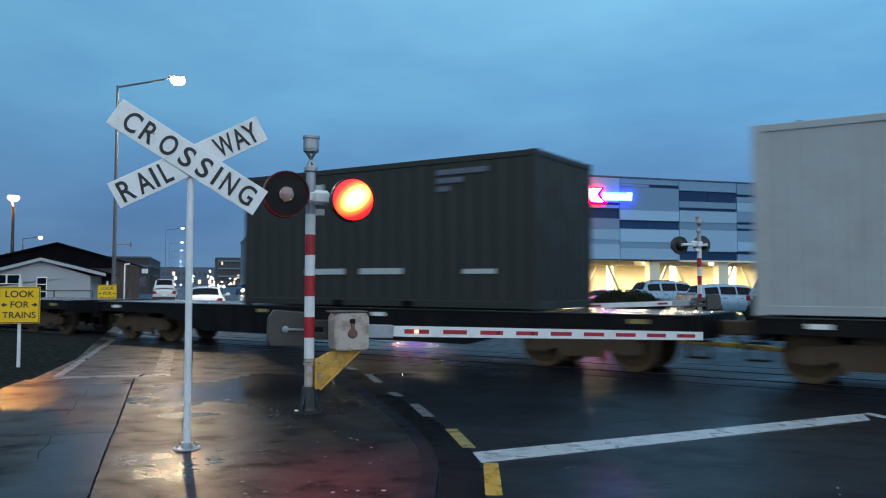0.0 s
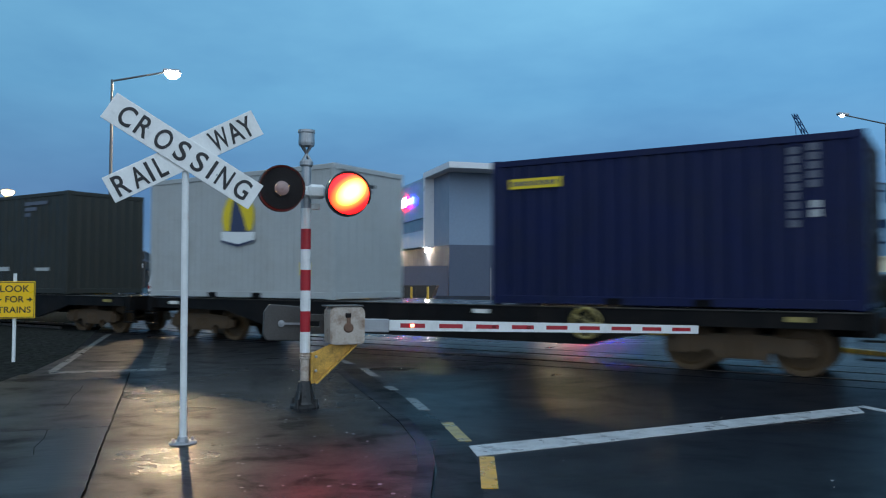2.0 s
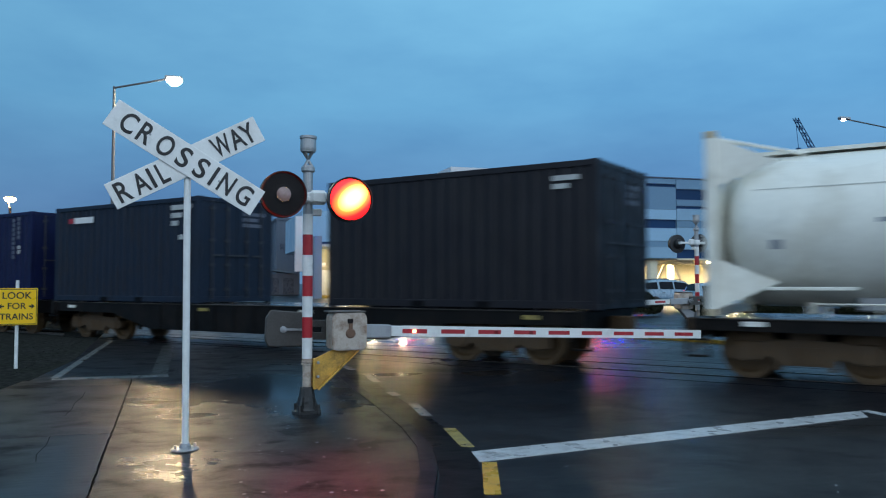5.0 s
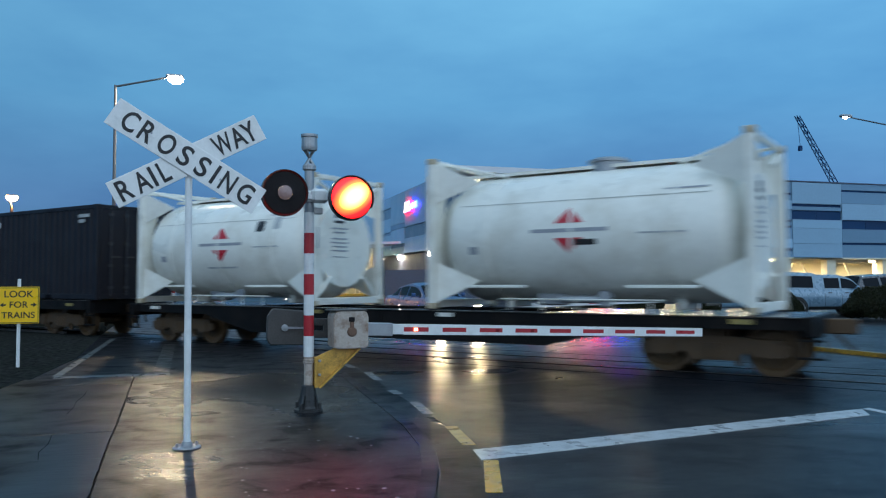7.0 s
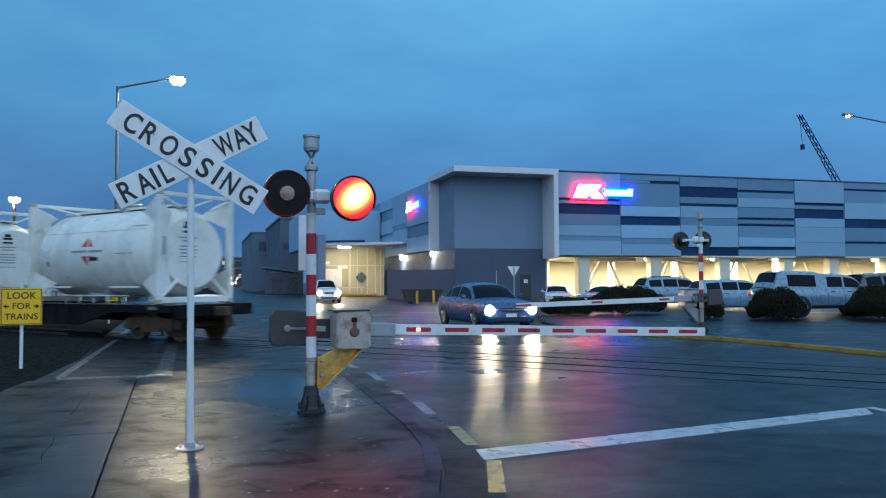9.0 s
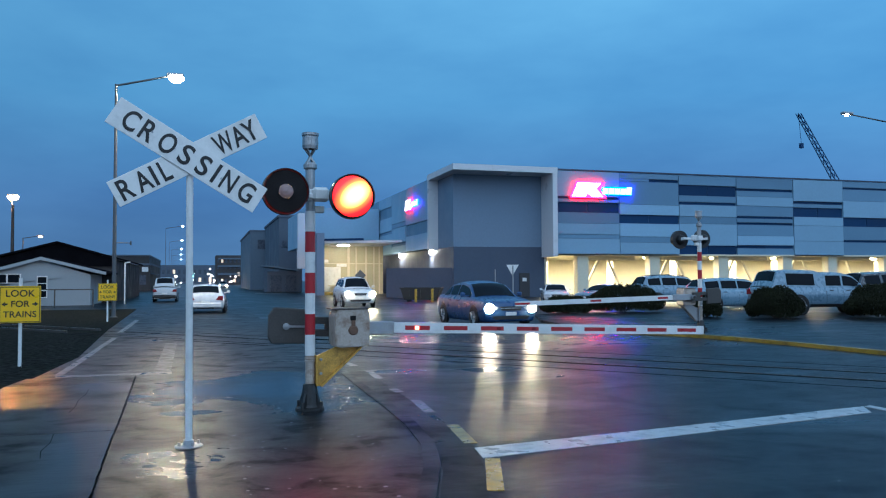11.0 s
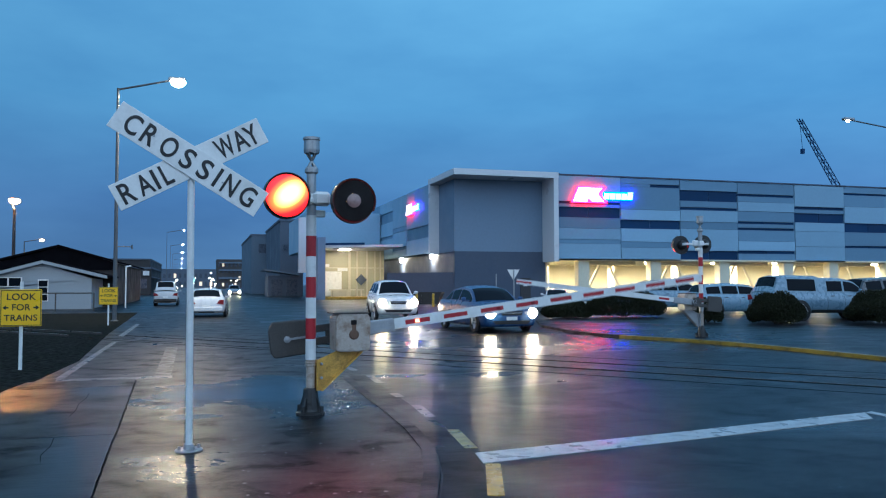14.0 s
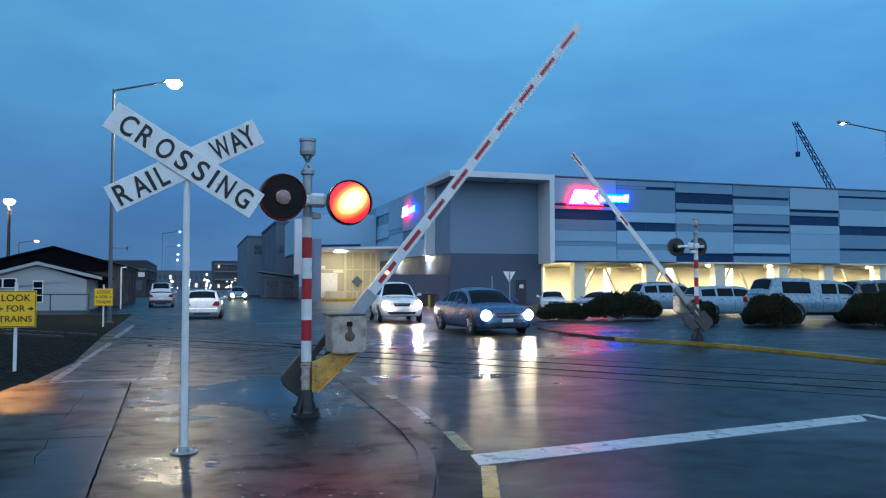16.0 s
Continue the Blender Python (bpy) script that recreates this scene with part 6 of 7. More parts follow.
            box(bm, min(x0, x0 + d * 0.008), -w_ / 2 - 0.18, z - h_ / 2, max(x0, x0 + d * 0.008), w_ / 2 - 0.18, z + h_ / 2)
            part("marking_bar", bm, ink, c)
        bm = mesh()
        xa = L - 0.17 if d > 0 else 0.17
        prism(bm, [(-hw + 0.14, 0.2), (-hw + 0.52, 0.5), (-hw + 0.38, 1.0), (-hw + 0.34, 1.75), (-hw + 0.52, 2.35), (-hw + 0.14, 2.65)], -0.01, 0.01, Matrix(((0, 0, 1, xa), (1, 0, 0, 0), (0, 1, 0, 0), (0, 0, 0, 1))))
        part("side_web", bm, CREAM_TANK, c, "white web plate beside the corner post")
        bm = mesh()
        xb = xa + d * 0.012
        box(bm, min(xb, xb + d * 0.008), -hw + 0.17, 1.25, max(xb, xb + d * 0.008), -hw + 0.33, 1.72)
        part("data_plate", bm, NAME_GREY, c, "grey data plate on the end frame")
    MOVES.append((c, train_rows(s0, RAIL_TOP + DECK - 0.095)))
    return c


tank(44.75, "off-white tank container with a red diamond and hazard labels", False)
tank(53.75, "off-white tank container with a red diamond riding last", True)


# ---- vehicles ----
def spline(fs, vs, f):
    """A smooth value at f through the stations (fs, vs), without overshoot."""
    i = max(0, min(len(fs) - 2, int(np.searchsorted(fs, f)) - 1))
    h = fs[i + 1] - fs[i]
    t = min(1.0, max(0.0, (f - fs[i]) / h))

    def slope(k):
        if k in (0, len(fs) - 1):
            return 0.0 if k else (vs[1] - vs[0]) / (fs[1] - fs[0])
        d0, d1 = (vs[k] - vs[k - 1]) / (fs[k] - fs[k - 1]), (vs[k + 1] - vs[k]) / (fs[k + 1] - fs[k])
        return 0.0 if d0 * d1 <= 0 else 2 * d0 * d1 / (d0 + d1)

    m0, m1 = slope(i) * h, slope(i + 1) * h
    return (2 * t ** 3 - 3 * t ** 2 + 1) * vs[i] + (t ** 3 - 2 * t ** 2 + t) * m0 + (3 * t ** 2 - 2 * t ** 3) * vs[i + 1] + (t ** 3 - t ** 2) * m1


def car(name, m, label, category, paint, length, width, shape, lights_on=False, group="", wheel_r=0.31, roof_rack=False, axles=(0.19, 0.80), windows=((0.30, 0.545), (0.56, 0.70), (0.715, 0.83)), trim=None):
    """shape: stations from the nose (0) to the tail (1): (place, sill, shoulder, roof or None, width factor). The nose points to +y."""
    c = thing(name, label, category, m, group)
    hw = width / 2
    fs = [p[0] for p in shape]
    cab = [(f, sho, roof, wf) for f, sill, sho, roof, wf in shape if roof is not None]
    cfs, croof = [p[0] for p in cab], [p[2] for p in cab]

    def at(f):
        return (length * (0.5 - f), spline(fs, [p[1] for p in shape], f), spline(fs, [p[2] for p in shape], f), hw * spline(fs, [p[4] for p in shape], f))

    def flank(f, s):
        """A point on the right flank: s from the sill (0) to the shoulder line (1)."""
        y, sill, sho, w = at(f)
        bulge = (0.90, 0.955, 0.985, 1.0, 1.0, 0.99, 0.965, 0.90)
        x = w * float(np.interp(s, [k / 7 for k in range(8)], bulge))
        return Vector((x, y, sill + (sho - sill) * s))

    def pane(f, s):
        """A point on the right side of the cabin: s from the shoulder (0) to the roof's edge (1)."""
        y, sill, sho, w = at(f)
        roof = spline(cfs, croof, f)
        lean = (0.09 if category in ("van", "pickup") else 0.20) * max(0.0, roof - sho) / 0.5
        return Vector((w * (0.905 - lean * s - 0.025 * s * s), y, sho - 0.02 + (roof - 0.045 - sho + 0.02) * s))

    def top(f, u, lift=0.0):
        """A point on the roof, the screens between: u from -1 to 1 across."""
        e = pane(f, 1.0)
        roof = spline(cfs, croof, f)
        return Vector((e.x * u, e.y, e.z + (roof + 0.02 - e.z) * (1 - abs(u) ** 3.0) + lift))

    def sheet(name, fn, us, vs, material, parent, label="", both=True):
        for sx in ((1, -1) if both else (1,)):
            bm = mesh()
            grid = [[bm.verts.new((fn(u, v).x * sx, fn(u, v).y, fn(u, v).z)) for v in vs] for u in us]
            for i in range(len(us) - 1):
                for j in range(len(vs) - 1):
                    bm.faces.new((grid[i][j], grid[i + 1][j], grid[i + 1][j + 1], grid[i][j + 1]))
            bmesh.ops.remove_doubles(bm, verts=bm.verts, dist=1e-4)
            part(name, bm, material, parent, label, smooth=True)

    def steps(a, b, n):
        return [a + (b - a) * k / n for k in range(n + 1)]

    # the lower body: flanks, bonnet and boot, with rounded ends
    bm = mesh()
    rings = []
    for f in [0.0, 0.006, 0.015] + steps(0.03, 0.97, 36) + [0.985, 0.994, 1.0]:
        half = [flank(f, k / 7) for k in range(8)]
        y, sill, sho, w = at(f)
        half += [Vector((w * 0.80, y, sho + 0.012)), Vector((w * 0.45, y, sho + 0.035)), Vector((0, y, sho + 0.042))]
        tuck = {0.0: 0.90, 0.006: 0.96, 0.015: 0.985, 0.985: 0.985, 0.994: 0.96, 1.0: 0.90}.get(round(f, 3), 1.0)
        mid = Vector((0, y, (sill + sho) / 2))
        half = [Vector(((p - mid).x * (0.5 + tuck / 2), y, mid.z + (p - mid).z * tuck)) for p in half]
        rings.append([bm.verts.new(p) for p in half] + [bm.verts.new((-p.x, p.y, p.z)) for p in half[-2::-1]])
    for a, b in zip(rings, rings[1:]):
        for i in range(len(a) - 1):
            bm.faces.new((a[i], a[i + 1], b[i + 1], b[i]))
        bm.faces.new((a[-1], a[0], b[0], b[-1]))
    bm.faces.new(rings[0][::-1])
    bm.faces.new(rings[-1])
    part("body", bm, paint, c, smooth=True)
    # the cabin: pillars and roof in paint, panes laid on them
    c0, c1 = cfs[0], cfs[-1]
    run = steps(c0, c1, 26)
    sheet("cabin_side", lambda f, s: pane(f, s), run, steps(0, 1, 4), paint, c, "window pillars")
    sheet("roof", lambda f, u: top(f, u), run, steps(-1, 1, 10), paint, c, both=False)
    screens = (("windscreen", c0 + 0.012, cfs[1] - 0.012, 0.90), ("rear_window", cfs[-2] + (c1 - cfs[-2]) * 0.10, cfs[-2] + (c1 - cfs[-2]) * 0.82, 0.84))
    for nm, f0, f1, wide in screens:
        sheet(nm, lambda f, u: top(f, u, 0.006) + Vector((0, 0.006 if nm == "windscreen" else -0.008, 0)), steps(f0, f1, 8), steps(-wide, wide, 8), M["glass"], c, "dark glass", both=False)
    for f0, f1 in windows:
        sheet("side_window", lambda f, s: pane(f, s) + Vector((0.006, 0, 0.002)), steps(f0, f1, 8), steps(0.16, 0.86, 4), M["glass"], c)
    for f in [windows[0][0] + 0.012] + [w[1] + 0.007 for w in windows[:2]]:
        sheet("door_seam", lambda u, s: flank(u, s) + Vector((0.002, 0, 0)), (f - 0.0012, f + 0.0012), steps(0.12, 0.97, 6), M["black"], c)
    if trim is not None:
        sheet("sill_trim", lambda f, s: flank(f, s) + Vector((0.006, 0, 0)), steps(axles[0] + 0.09, axles[1] - 0.09, 10), steps(0.0, 0.16, 2), trim, c, "dark lower trim")
    # wheels in dark arches
    for f in axles:
        y = length * (0.5 - f)
        for sx in (-1, 1):
            bm = mesh()
            turned(bm, [(wheel_r + 0.055, -0.05 * sx), (wheel_r + 0.055, 0.010 * sx), (wheel_r + 0.03, 0.014 * sx), (0, 0.008 * sx)], 24, "x", (sx * hw * 0.988, y, wheel_r + 0.01))
            part("wheel_arch", bm, M["black"], c)
            bm = mesh()
            s = sx
            turned(bm, [(wheel_r - 0.09, -0.10 * s), (wheel_r - 0.01, -0.10 * s), (wheel_r, -0.07 * s), (wheel_r, 0.03 * s), (wheel_r - 0.015, 0.05 * s), (wheel_r - 0.09, 0.05 * s)], 24, "x")
            wheel = part("wheel", bm, M["tyre"], c, "black tyre")
            wheel.matrix_basis = pose(sx * (hw - 0.02), y, wheel_r)
            bm = mesh()
            turned(bm, [(wheel_r - 0.085, 0.030 * s), (0.06, 0.015 * s), (0.0, 0.02 * s)], 16, "x")
            for a in range(5):
                tube(bm, (0.042 * s, 0, 0), (0.046 * s, (wheel_r - 0.09) * math.cos(a * 1.2566), (wheel_r - 0.09) * math.sin(a * 1.2566)), 0.036, 0.026, n=6)
            part("rim", bm, M["rim"], wheel, "alloy rim")
    # nose and tail
    nose, tail = length / 2, -length / 2
    sill0, sh0, wn = shape[0][1], shape[0][2], hw * shape[0][4]
    sillT, shT, wtl = shape[-1][1], shape[-1][2], hw * shape[-1][4]
    for sx in (-1, 1):
        bm = mesh()
        if lights_on:
            turned(bm, [(0.0, 0.05), (0.09, 0.042), (0.15, 0.015), (0.155, -0.02)], 16, "y", (sx * wn * 0.88, nose, sh0 - 0.15))
            part("headlight", bm, M["headlight"], c, "glowing headlight")
            bm = mesh()
            prism(bm, [(sx * wn * 0.52, -0.07), (sx * wn * 0.60, -0.15), (sx * wn * 0.98, -0.13), (sx * wn * 1.06, -0.01), (sx * wn * 0.80, 0.0)], -0.012, 0.06, pose(0, nose, sh0 - 0.05, 90))
            part("lamp_glass", bm, M["headlight_off"], c, "clear lamp cover")
        else:
            prism(bm, [(sx * wn * 0.52, -0.05), (sx * wn * 0.58, -0.16), (sx * wn * 0.98, -0.15), (sx * wn * 1.05, 0.0), (sx * wn * 0.80, 0.0)], -0.012, 0.10, pose(0, nose, sh0 - 0.05, 90))
            part("headlight", bm, M["headlight_off"], c, "clear headlight")
        bm = mesh()
        prism(bm, [(sx * wtl * 0.62, -0.20), (sx * wtl * 1.04, -0.24), (sx * wtl * 1.06, -0.02), (sx * wtl * 0.80, -0.02)], -0.12, 0.014, pose(0, tail, shT, 90))
        part("tail_light", bm, M["tail"], c, "red tail light")
        bm = mesh()
        ym = length * (0.5 - cab[0][0]) - 0.38
        box(bm, sx * (hw + 0.10) - 0.085, ym - 0.055, cab[0][1] + 0.03, sx * (hw + 0.10) + 0.085, ym + 0.045, cab[0][1] + 0.165, 0.035)
        box(bm, sx * hw * 0.9 - 0.05, ym - 0.02, cab[0][1] + 0.03, sx * (hw + 0.06) + 0.02, ym + 0.02, cab[0][1] + 0.07, 0.008)
        part("mirror", bm, paint, c, "wing mirror")
    bm = mesh()
    prism(bm, [(-wn * 0.46, -0.09), (wn * 0.46, -0.09), (wn * 0.40, -0.22), (-wn * 0.40, -0.22)], -0.016, 0.05, pose(0, nose, sh0, 90))
    grille = part("grille", bm, M["black"], c, "dark grille")
    bm = mesh()
    box(bm, -wn * 0.43, nose + 0.014, sh0 - 0.155, wn * 0.43, nose + 0.024, sh0 - 0.135, 0.003)
    part("grille_bar", bm, M["chrome"], grille, "chrome grille bar")
    bm = mesh()
    prism(bm, [(-wn * 0.80, 0.16), (wn * 0.80, 0.16), (wn * 0.66, 0.05), (-wn * 0.66, 0.05)], -0.014, 0.05, pose(0, nose, sill0, 90))
    part("air_intake", bm, M["black"], c, "dark lower air intake")
    bm = mesh()
    box(bm, -0.18, nose - 0.02, sill0 + 0.17, 0.18, nose + 0.024, sill0 + 0.28, 0.003)
    part("number_plate", bm, M["plate"], c, "plain white plate")
    bm = mesh()
    box(bm, -0.18, tail - 0.022, shT - 0.37, 0.18, tail + 0.02, shT - 0.26, 0.003)
    part("number_plate", bm, M["plate"], c, "plain white plate")
    bm = mesh()
    box(bm, -wtl * 1.0, tail - 0.05, sillT + 0.0, wtl * 1.0, tail + 0.1, sillT + 0.23, 0.045)
    part("bumper", bm, M["black"] if category in ("van", "pickup") else paint, c)
    bm = mesh()
    box(bm, -wtl * 0.5, tail - 0.02, sillT - 0.06, wtl * 0.5, tail + 0.2, sillT + 0.0)
    part("undertray", bm, M["black"], c)
    for w in windows[:2]:
        f = w[1] - 0.035
        p = flank(f, 0.86)
        for sx in (-1, 1):
            bm = mesh()
            box(bm, sx * p.x - 0.02, p.y - 0.09, p.z - 0.016, sx * p.x + 0.02, p.y + 0.08, p.z + 0.016, 0.006)
            part("door_handle", bm, M["black"], c)
    if roof_rack:
        for sx in (-1, 1):
            bm = mesh()
            for f in steps(0.42, 0.84, 7)[:-1]:
                a, b = top(f, 0.86), top(f + 0.06, 0.86)
                tube(bm, (sx * a.x, a.y, a.z + 0.06), (sx * b.x, b.y, b.z + 0.06), 0.018, n=6)
            for f in (0.43, 0.63, 0.83):
                a = top(f, 0.86)
                tube(bm, (sx * a.x, a.y, a.z), (sx * a.x, a.y, a.z + 0.06), 0.015, n=6)
            part("roof_rail", bm, M["black"], c, "black roof rail")
    return c


SEDAN = [(0.0, 0.22, 0.76, None, 0.90), (0.025, 0.19, 0.80, None, 0.96), (0.07, 0.18, 0.84, None, 0.985), (0.16, 0.18, 0.89, None, 1.0), (0.25, 0.18, 0.93, 0.935, 1.0), (0.42, 0.18, 0.92, 1.38, 1.0), (0.55, 0.18, 0.93, 1.45, 1.0),
         (0.72, 0.18, 0.95, 1.38, 1.0), (0.88, 0.18, 0.98, 1.0, 0.98), (0.97, 0.21, 0.96, None, 0.93), (1.0, 0.28, 0.90, None, 0.84)]
HATCH = [(0.0, 0.24, 0.72, None, 0.84), (0.03, 0.2, 0.77, None, 0.92), (0.08, 0.19, 0.79, None, 0.97), (0.17, 0.18, 0.88, None, 1.0), (0.25, 0.18, 0.94, 0.95, 1.0), (0.43, 0.18, 0.95, 1.42, 1.0), (0.60, 0.18, 0.96, 1.48, 1.0),
         (0.83, 0.19, 0.98, 1.41, 1.0), (0.965, 0.22, 0.99, 1.03, 0.95), (1.0, 0.28, 0.90, None, 0.86)]
SUV = [(0.0, 0.3, 0.90, None, 0.86), (0.03, 0.27, 0.95, None, 0.94), (0.09, 0.26, 0.99, None, 0.98), (0.19, 0.26, 1.03, None, 1.0), (0.255, 0.26, 1.06, 1.07, 1.0), (0.39, 0.26, 1.07, 1.62, 1.0), (0.60, 0.26, 1.08, 1.69, 1.0),
       (0.89, 0.26, 1.1, 1.62, 1.0), (0.975, 0.28, 1.1, 1.14, 0.96), (1.0, 0.34, 1.0, None, 0.88)]
PEOPLE_MOVER = [(0.0, 0.26, 0.70, None, 0.84), (0.04, 0.22, 0.86, None, 0.95), (0.12, 0.2, 0.98, 0.99, 1.0), (0.30, 0.2, 1.02, 1.66, 1.0), (0.55, 0.2, 1.02, 1.78, 1.0), (0.955, 0.2, 1.03, 1.74, 1.0), (0.99, 0.22, 1.02, 1.12, 0.99), (1.0, 0.28, 0.95, None, 0.95)]
COUPE = [(f, max(0.16, s * 0.82), h * 0.82, None if r is None else r * 0.82, w) for f, s, h, r, w in SEDAN]
UTE = [(0.0, 0.34, 0.86, None, 0.84), (0.03, 0.31, 0.93, None, 0.94), (0.10, 0.30, 0.99, None, 0.98), (0.21, 0.30, 1.03, None, 1.0), (0.255, 0.30, 1.06, 1.07, 1.0), (0.365, 0.30, 1.06, 1.58, 1.0), (0.46, 0.30, 1.06, 1.65, 1.0), (0.595, 0.30, 1.06, 1.65, 1.0),
       (0.615, 0.30, 1.06, 1.72, 1.0), (0.90, 0.30, 1.08, 1.75, 1.0), (0.93, 0.30, 1.08, 1.72, 1.0), (0.992, 0.31, 1.08, 1.12, 0.98), (1.0, 0.38, 1.02, None, 0.95)]

BLUE_PAINT = mat("blue_car_paint", (0.012, 0.058, 0.16), 0.35, 0.1, vary=0.01, coat=0.25)
WHITE_PAINT = mat("white_car_paint", (0.62, 0.64, 0.66), 0.3, vary=0.015, coat=0.7)
SILVER_PAINT = mat("silver_blue_car_paint", (0.14, 0.235, 0.31), 0.3, 0.1, vary=0.015, coat=0.7)
VAN_PAINT = mat("silver_van_paint", (0.50, 0.52, 0.54), 0.35, 0.0, vary=0.05, coat=0.5)
DARK_PAINT = mat("dark_car_paint", (0.04, 0.045, 0.055), 0.3, 0.2, vary=0.05, coat=0.7)
PALE_PAINT = mat("pale_blue_car_paint", (0.15, 0.27, 0.36), 0.3, 0.0, vary=0.015, coat=0.7)

blue_car = car("car", pose(10.1, 27.5, 0, 0, 0, 180), "dark blue saloon waiting with its headlights on", "car", BLUE_PAINT, 4.55, 1.82, SEDAN, True, wheel_r=0.32)
MOVES.append((blue_car, [(t, pose(x - 0.1, y + 2.25, 0, 0, 0, 184 + a)) for t, x, y, a in (
    (0.0, 5.6, 106.0, 4), (1.2, 8.1, 83.0, 2), (2.4, 8.6, 62.5, 0), (4.0, 8.3, 43.0, 0), (5.2, 7.75, 32.8, 2), (6.0, 7.55, 28.87, 5), (6.6, 7.77, 26.86, 7), (7.0, 8.14, 25.76, 7), (7.4, 8.40, 24.87, 6), (8.2, 8.83, 23.57, 2), (8.6, 8.99, 23.16, 0), (9.0, 9.12, 22.93, -1), (9.6, 9.14, 22.90, -1), (11.0, 9.14, 22.90, -1), (13.5, 9.14, 22.90, -1), (16.0, 9.14, 22.90, -1))]))
white_car = car("suv", pose(8.7, 40, 0, 0, 0, 180), "white four-wheel drive approaching with its headlights on", "suv", WHITE_PAINT, 4.3, 1.78, SUV, True, wheel_r=0.35, windows=((0.31, 0.55), (0.565, 0.74), (0.76, 0.90)))
MOVES.append((white_car, [(t, pose(x + 0.13, y + 2.15, 0, 0, 0, 180 + a)) for t, x, y, a in (
    (0.0, 4.5, 205.0, 0), (1.6, 6.0, 178.0, 0), (2.8, 8.4, 157.0, 0), (4.5, 8.8, 123.0, 0), (6.4, 9.0, 90.0, 0), (7.2, 8.75, 78.0, 0), (8.0, 8.4, 67.0, 0), (8.8, 8.4, 58.0, 0), (9.2, 8.3, 54.0, 0), (10.2, 8.2, 47.0, 0), (11.3, 8.0, 40.6, -1), (12.0, 7.78, 36.9, -3), (12.5, 7.76, 35.0, -4), (13.0, 7.75, 33.7, -4), (13.5, 7.78, 32.8, -5), (14.2, 7.92, 32.0, -5), (14.8, 8.04, 31.6, -5), (15.4, 8.06, 31.6, -5), (16.0, 8.06, 31.6, -5))]))
far_car = car("car", pose(6.5, 200, 0, 0, 0, 180), "far car on the street with its headlights on", "car", SILVER_PAINT, 4.3, 1.75, HATCH, True)
MOVES.append((far_car, [(t, pose(x, y, 0, 0, 0, 180)) for t, x, y in ((0.0, 6.0, 480.0), (4.0, 5.6, 370.0), (8.0, 4.8, 255.0), (11.3, 3.95, 160.0), (12.5, 3.92, 134.0), (14.8, 4.05, 102.0), (16.0, 4.0, 88.0))]))

SIDE_THREE = ((0.31, 0.53), (0.545, 0.72), (0.745, 0.90))
car("car", pose(0.24, 40.1, 0, 0, 0, -3), "white hatchback stopped on the wet street", "car", WHITE_PAINT, 4.1, 1.73, [(f, sl, sh * 0.93, None if r is None else r * 0.90, w) for f, sl, sh, r, w in HATCH])
car("van", pose(-2.62, 63.2, 0, 0, 0, 0), "silver people mover parked along the street", "van", VAN_PAINT, 4.5, 1.64, PEOPLE_MOVER, wheel_r=0.31, windows=((0.20, 0.46), (0.48, 0.70), (0.72, 0.90)))
car("pickup", pose(23.7, 25.9, 0.07, 0, 0, -98), "pale silver double-cab ute with a canopy parked behind the shrubs", "pickup", SILVER_PAINT, 5.35, 1.84, UTE, wheel_r=0.37, axles=(0.18, 0.79), windows=((0.29, 0.43), (0.445, 0.565), (0.655, 0.875)), trim=M["black"])
car("car", pose(24.4, 32.4, -0.004, 0, 0, -96), "pale blue wagon parked behind the island", "car", PALE_PAINT, 4.5, 1.76, [(f, sl * 0.85, sh * 0.90, None if r is None else r * 0.90, w) for f, sl, sh, r, w in SUV], windows=SIDE_THREE)
car("suv", pose(24.9, 38.2, -0.004, 0, 0, -93), "silver four-wheel drive with roof rails parked in the car park", "suv", SILVER_PAINT, 4.7, 1.85, SUV, roof_rack=True, wheel_r=0.36, windows=SIDE_THREE)
car("car", pose(22.6, 48.5, 0.0, 0, 0, 158), "low white coupe parked near the building", "car", WHITE_PAINT, 4.2, 1.72, COUPE)
car("car", pose(23.6, 43.6, 0.0, 0, 0, 120), "low pale blue car half hidden by the hedge", "car", PALE_PAINT, 4.2, 1.72, COUPE)
car("suv", pose(28.9, 27.4, 0.07, 0, 0, -98), "dark four-wheel drive parked behind the shrubs", "suv", DARK_PAINT, 4.7, 1.85, SUV, wheel_r=0.36, windows=SIDE_THREE)

# ---- shrubs on the island ----
LEAF = mat("dark_wet_shrub_leaf", (0.020, 0.023, 0.012), 0.8, vary=0.5, scale=3, spec=0.12)
TWIG = mat("shrub_twig", (0.05, 0.04, 0.03), 0.8)


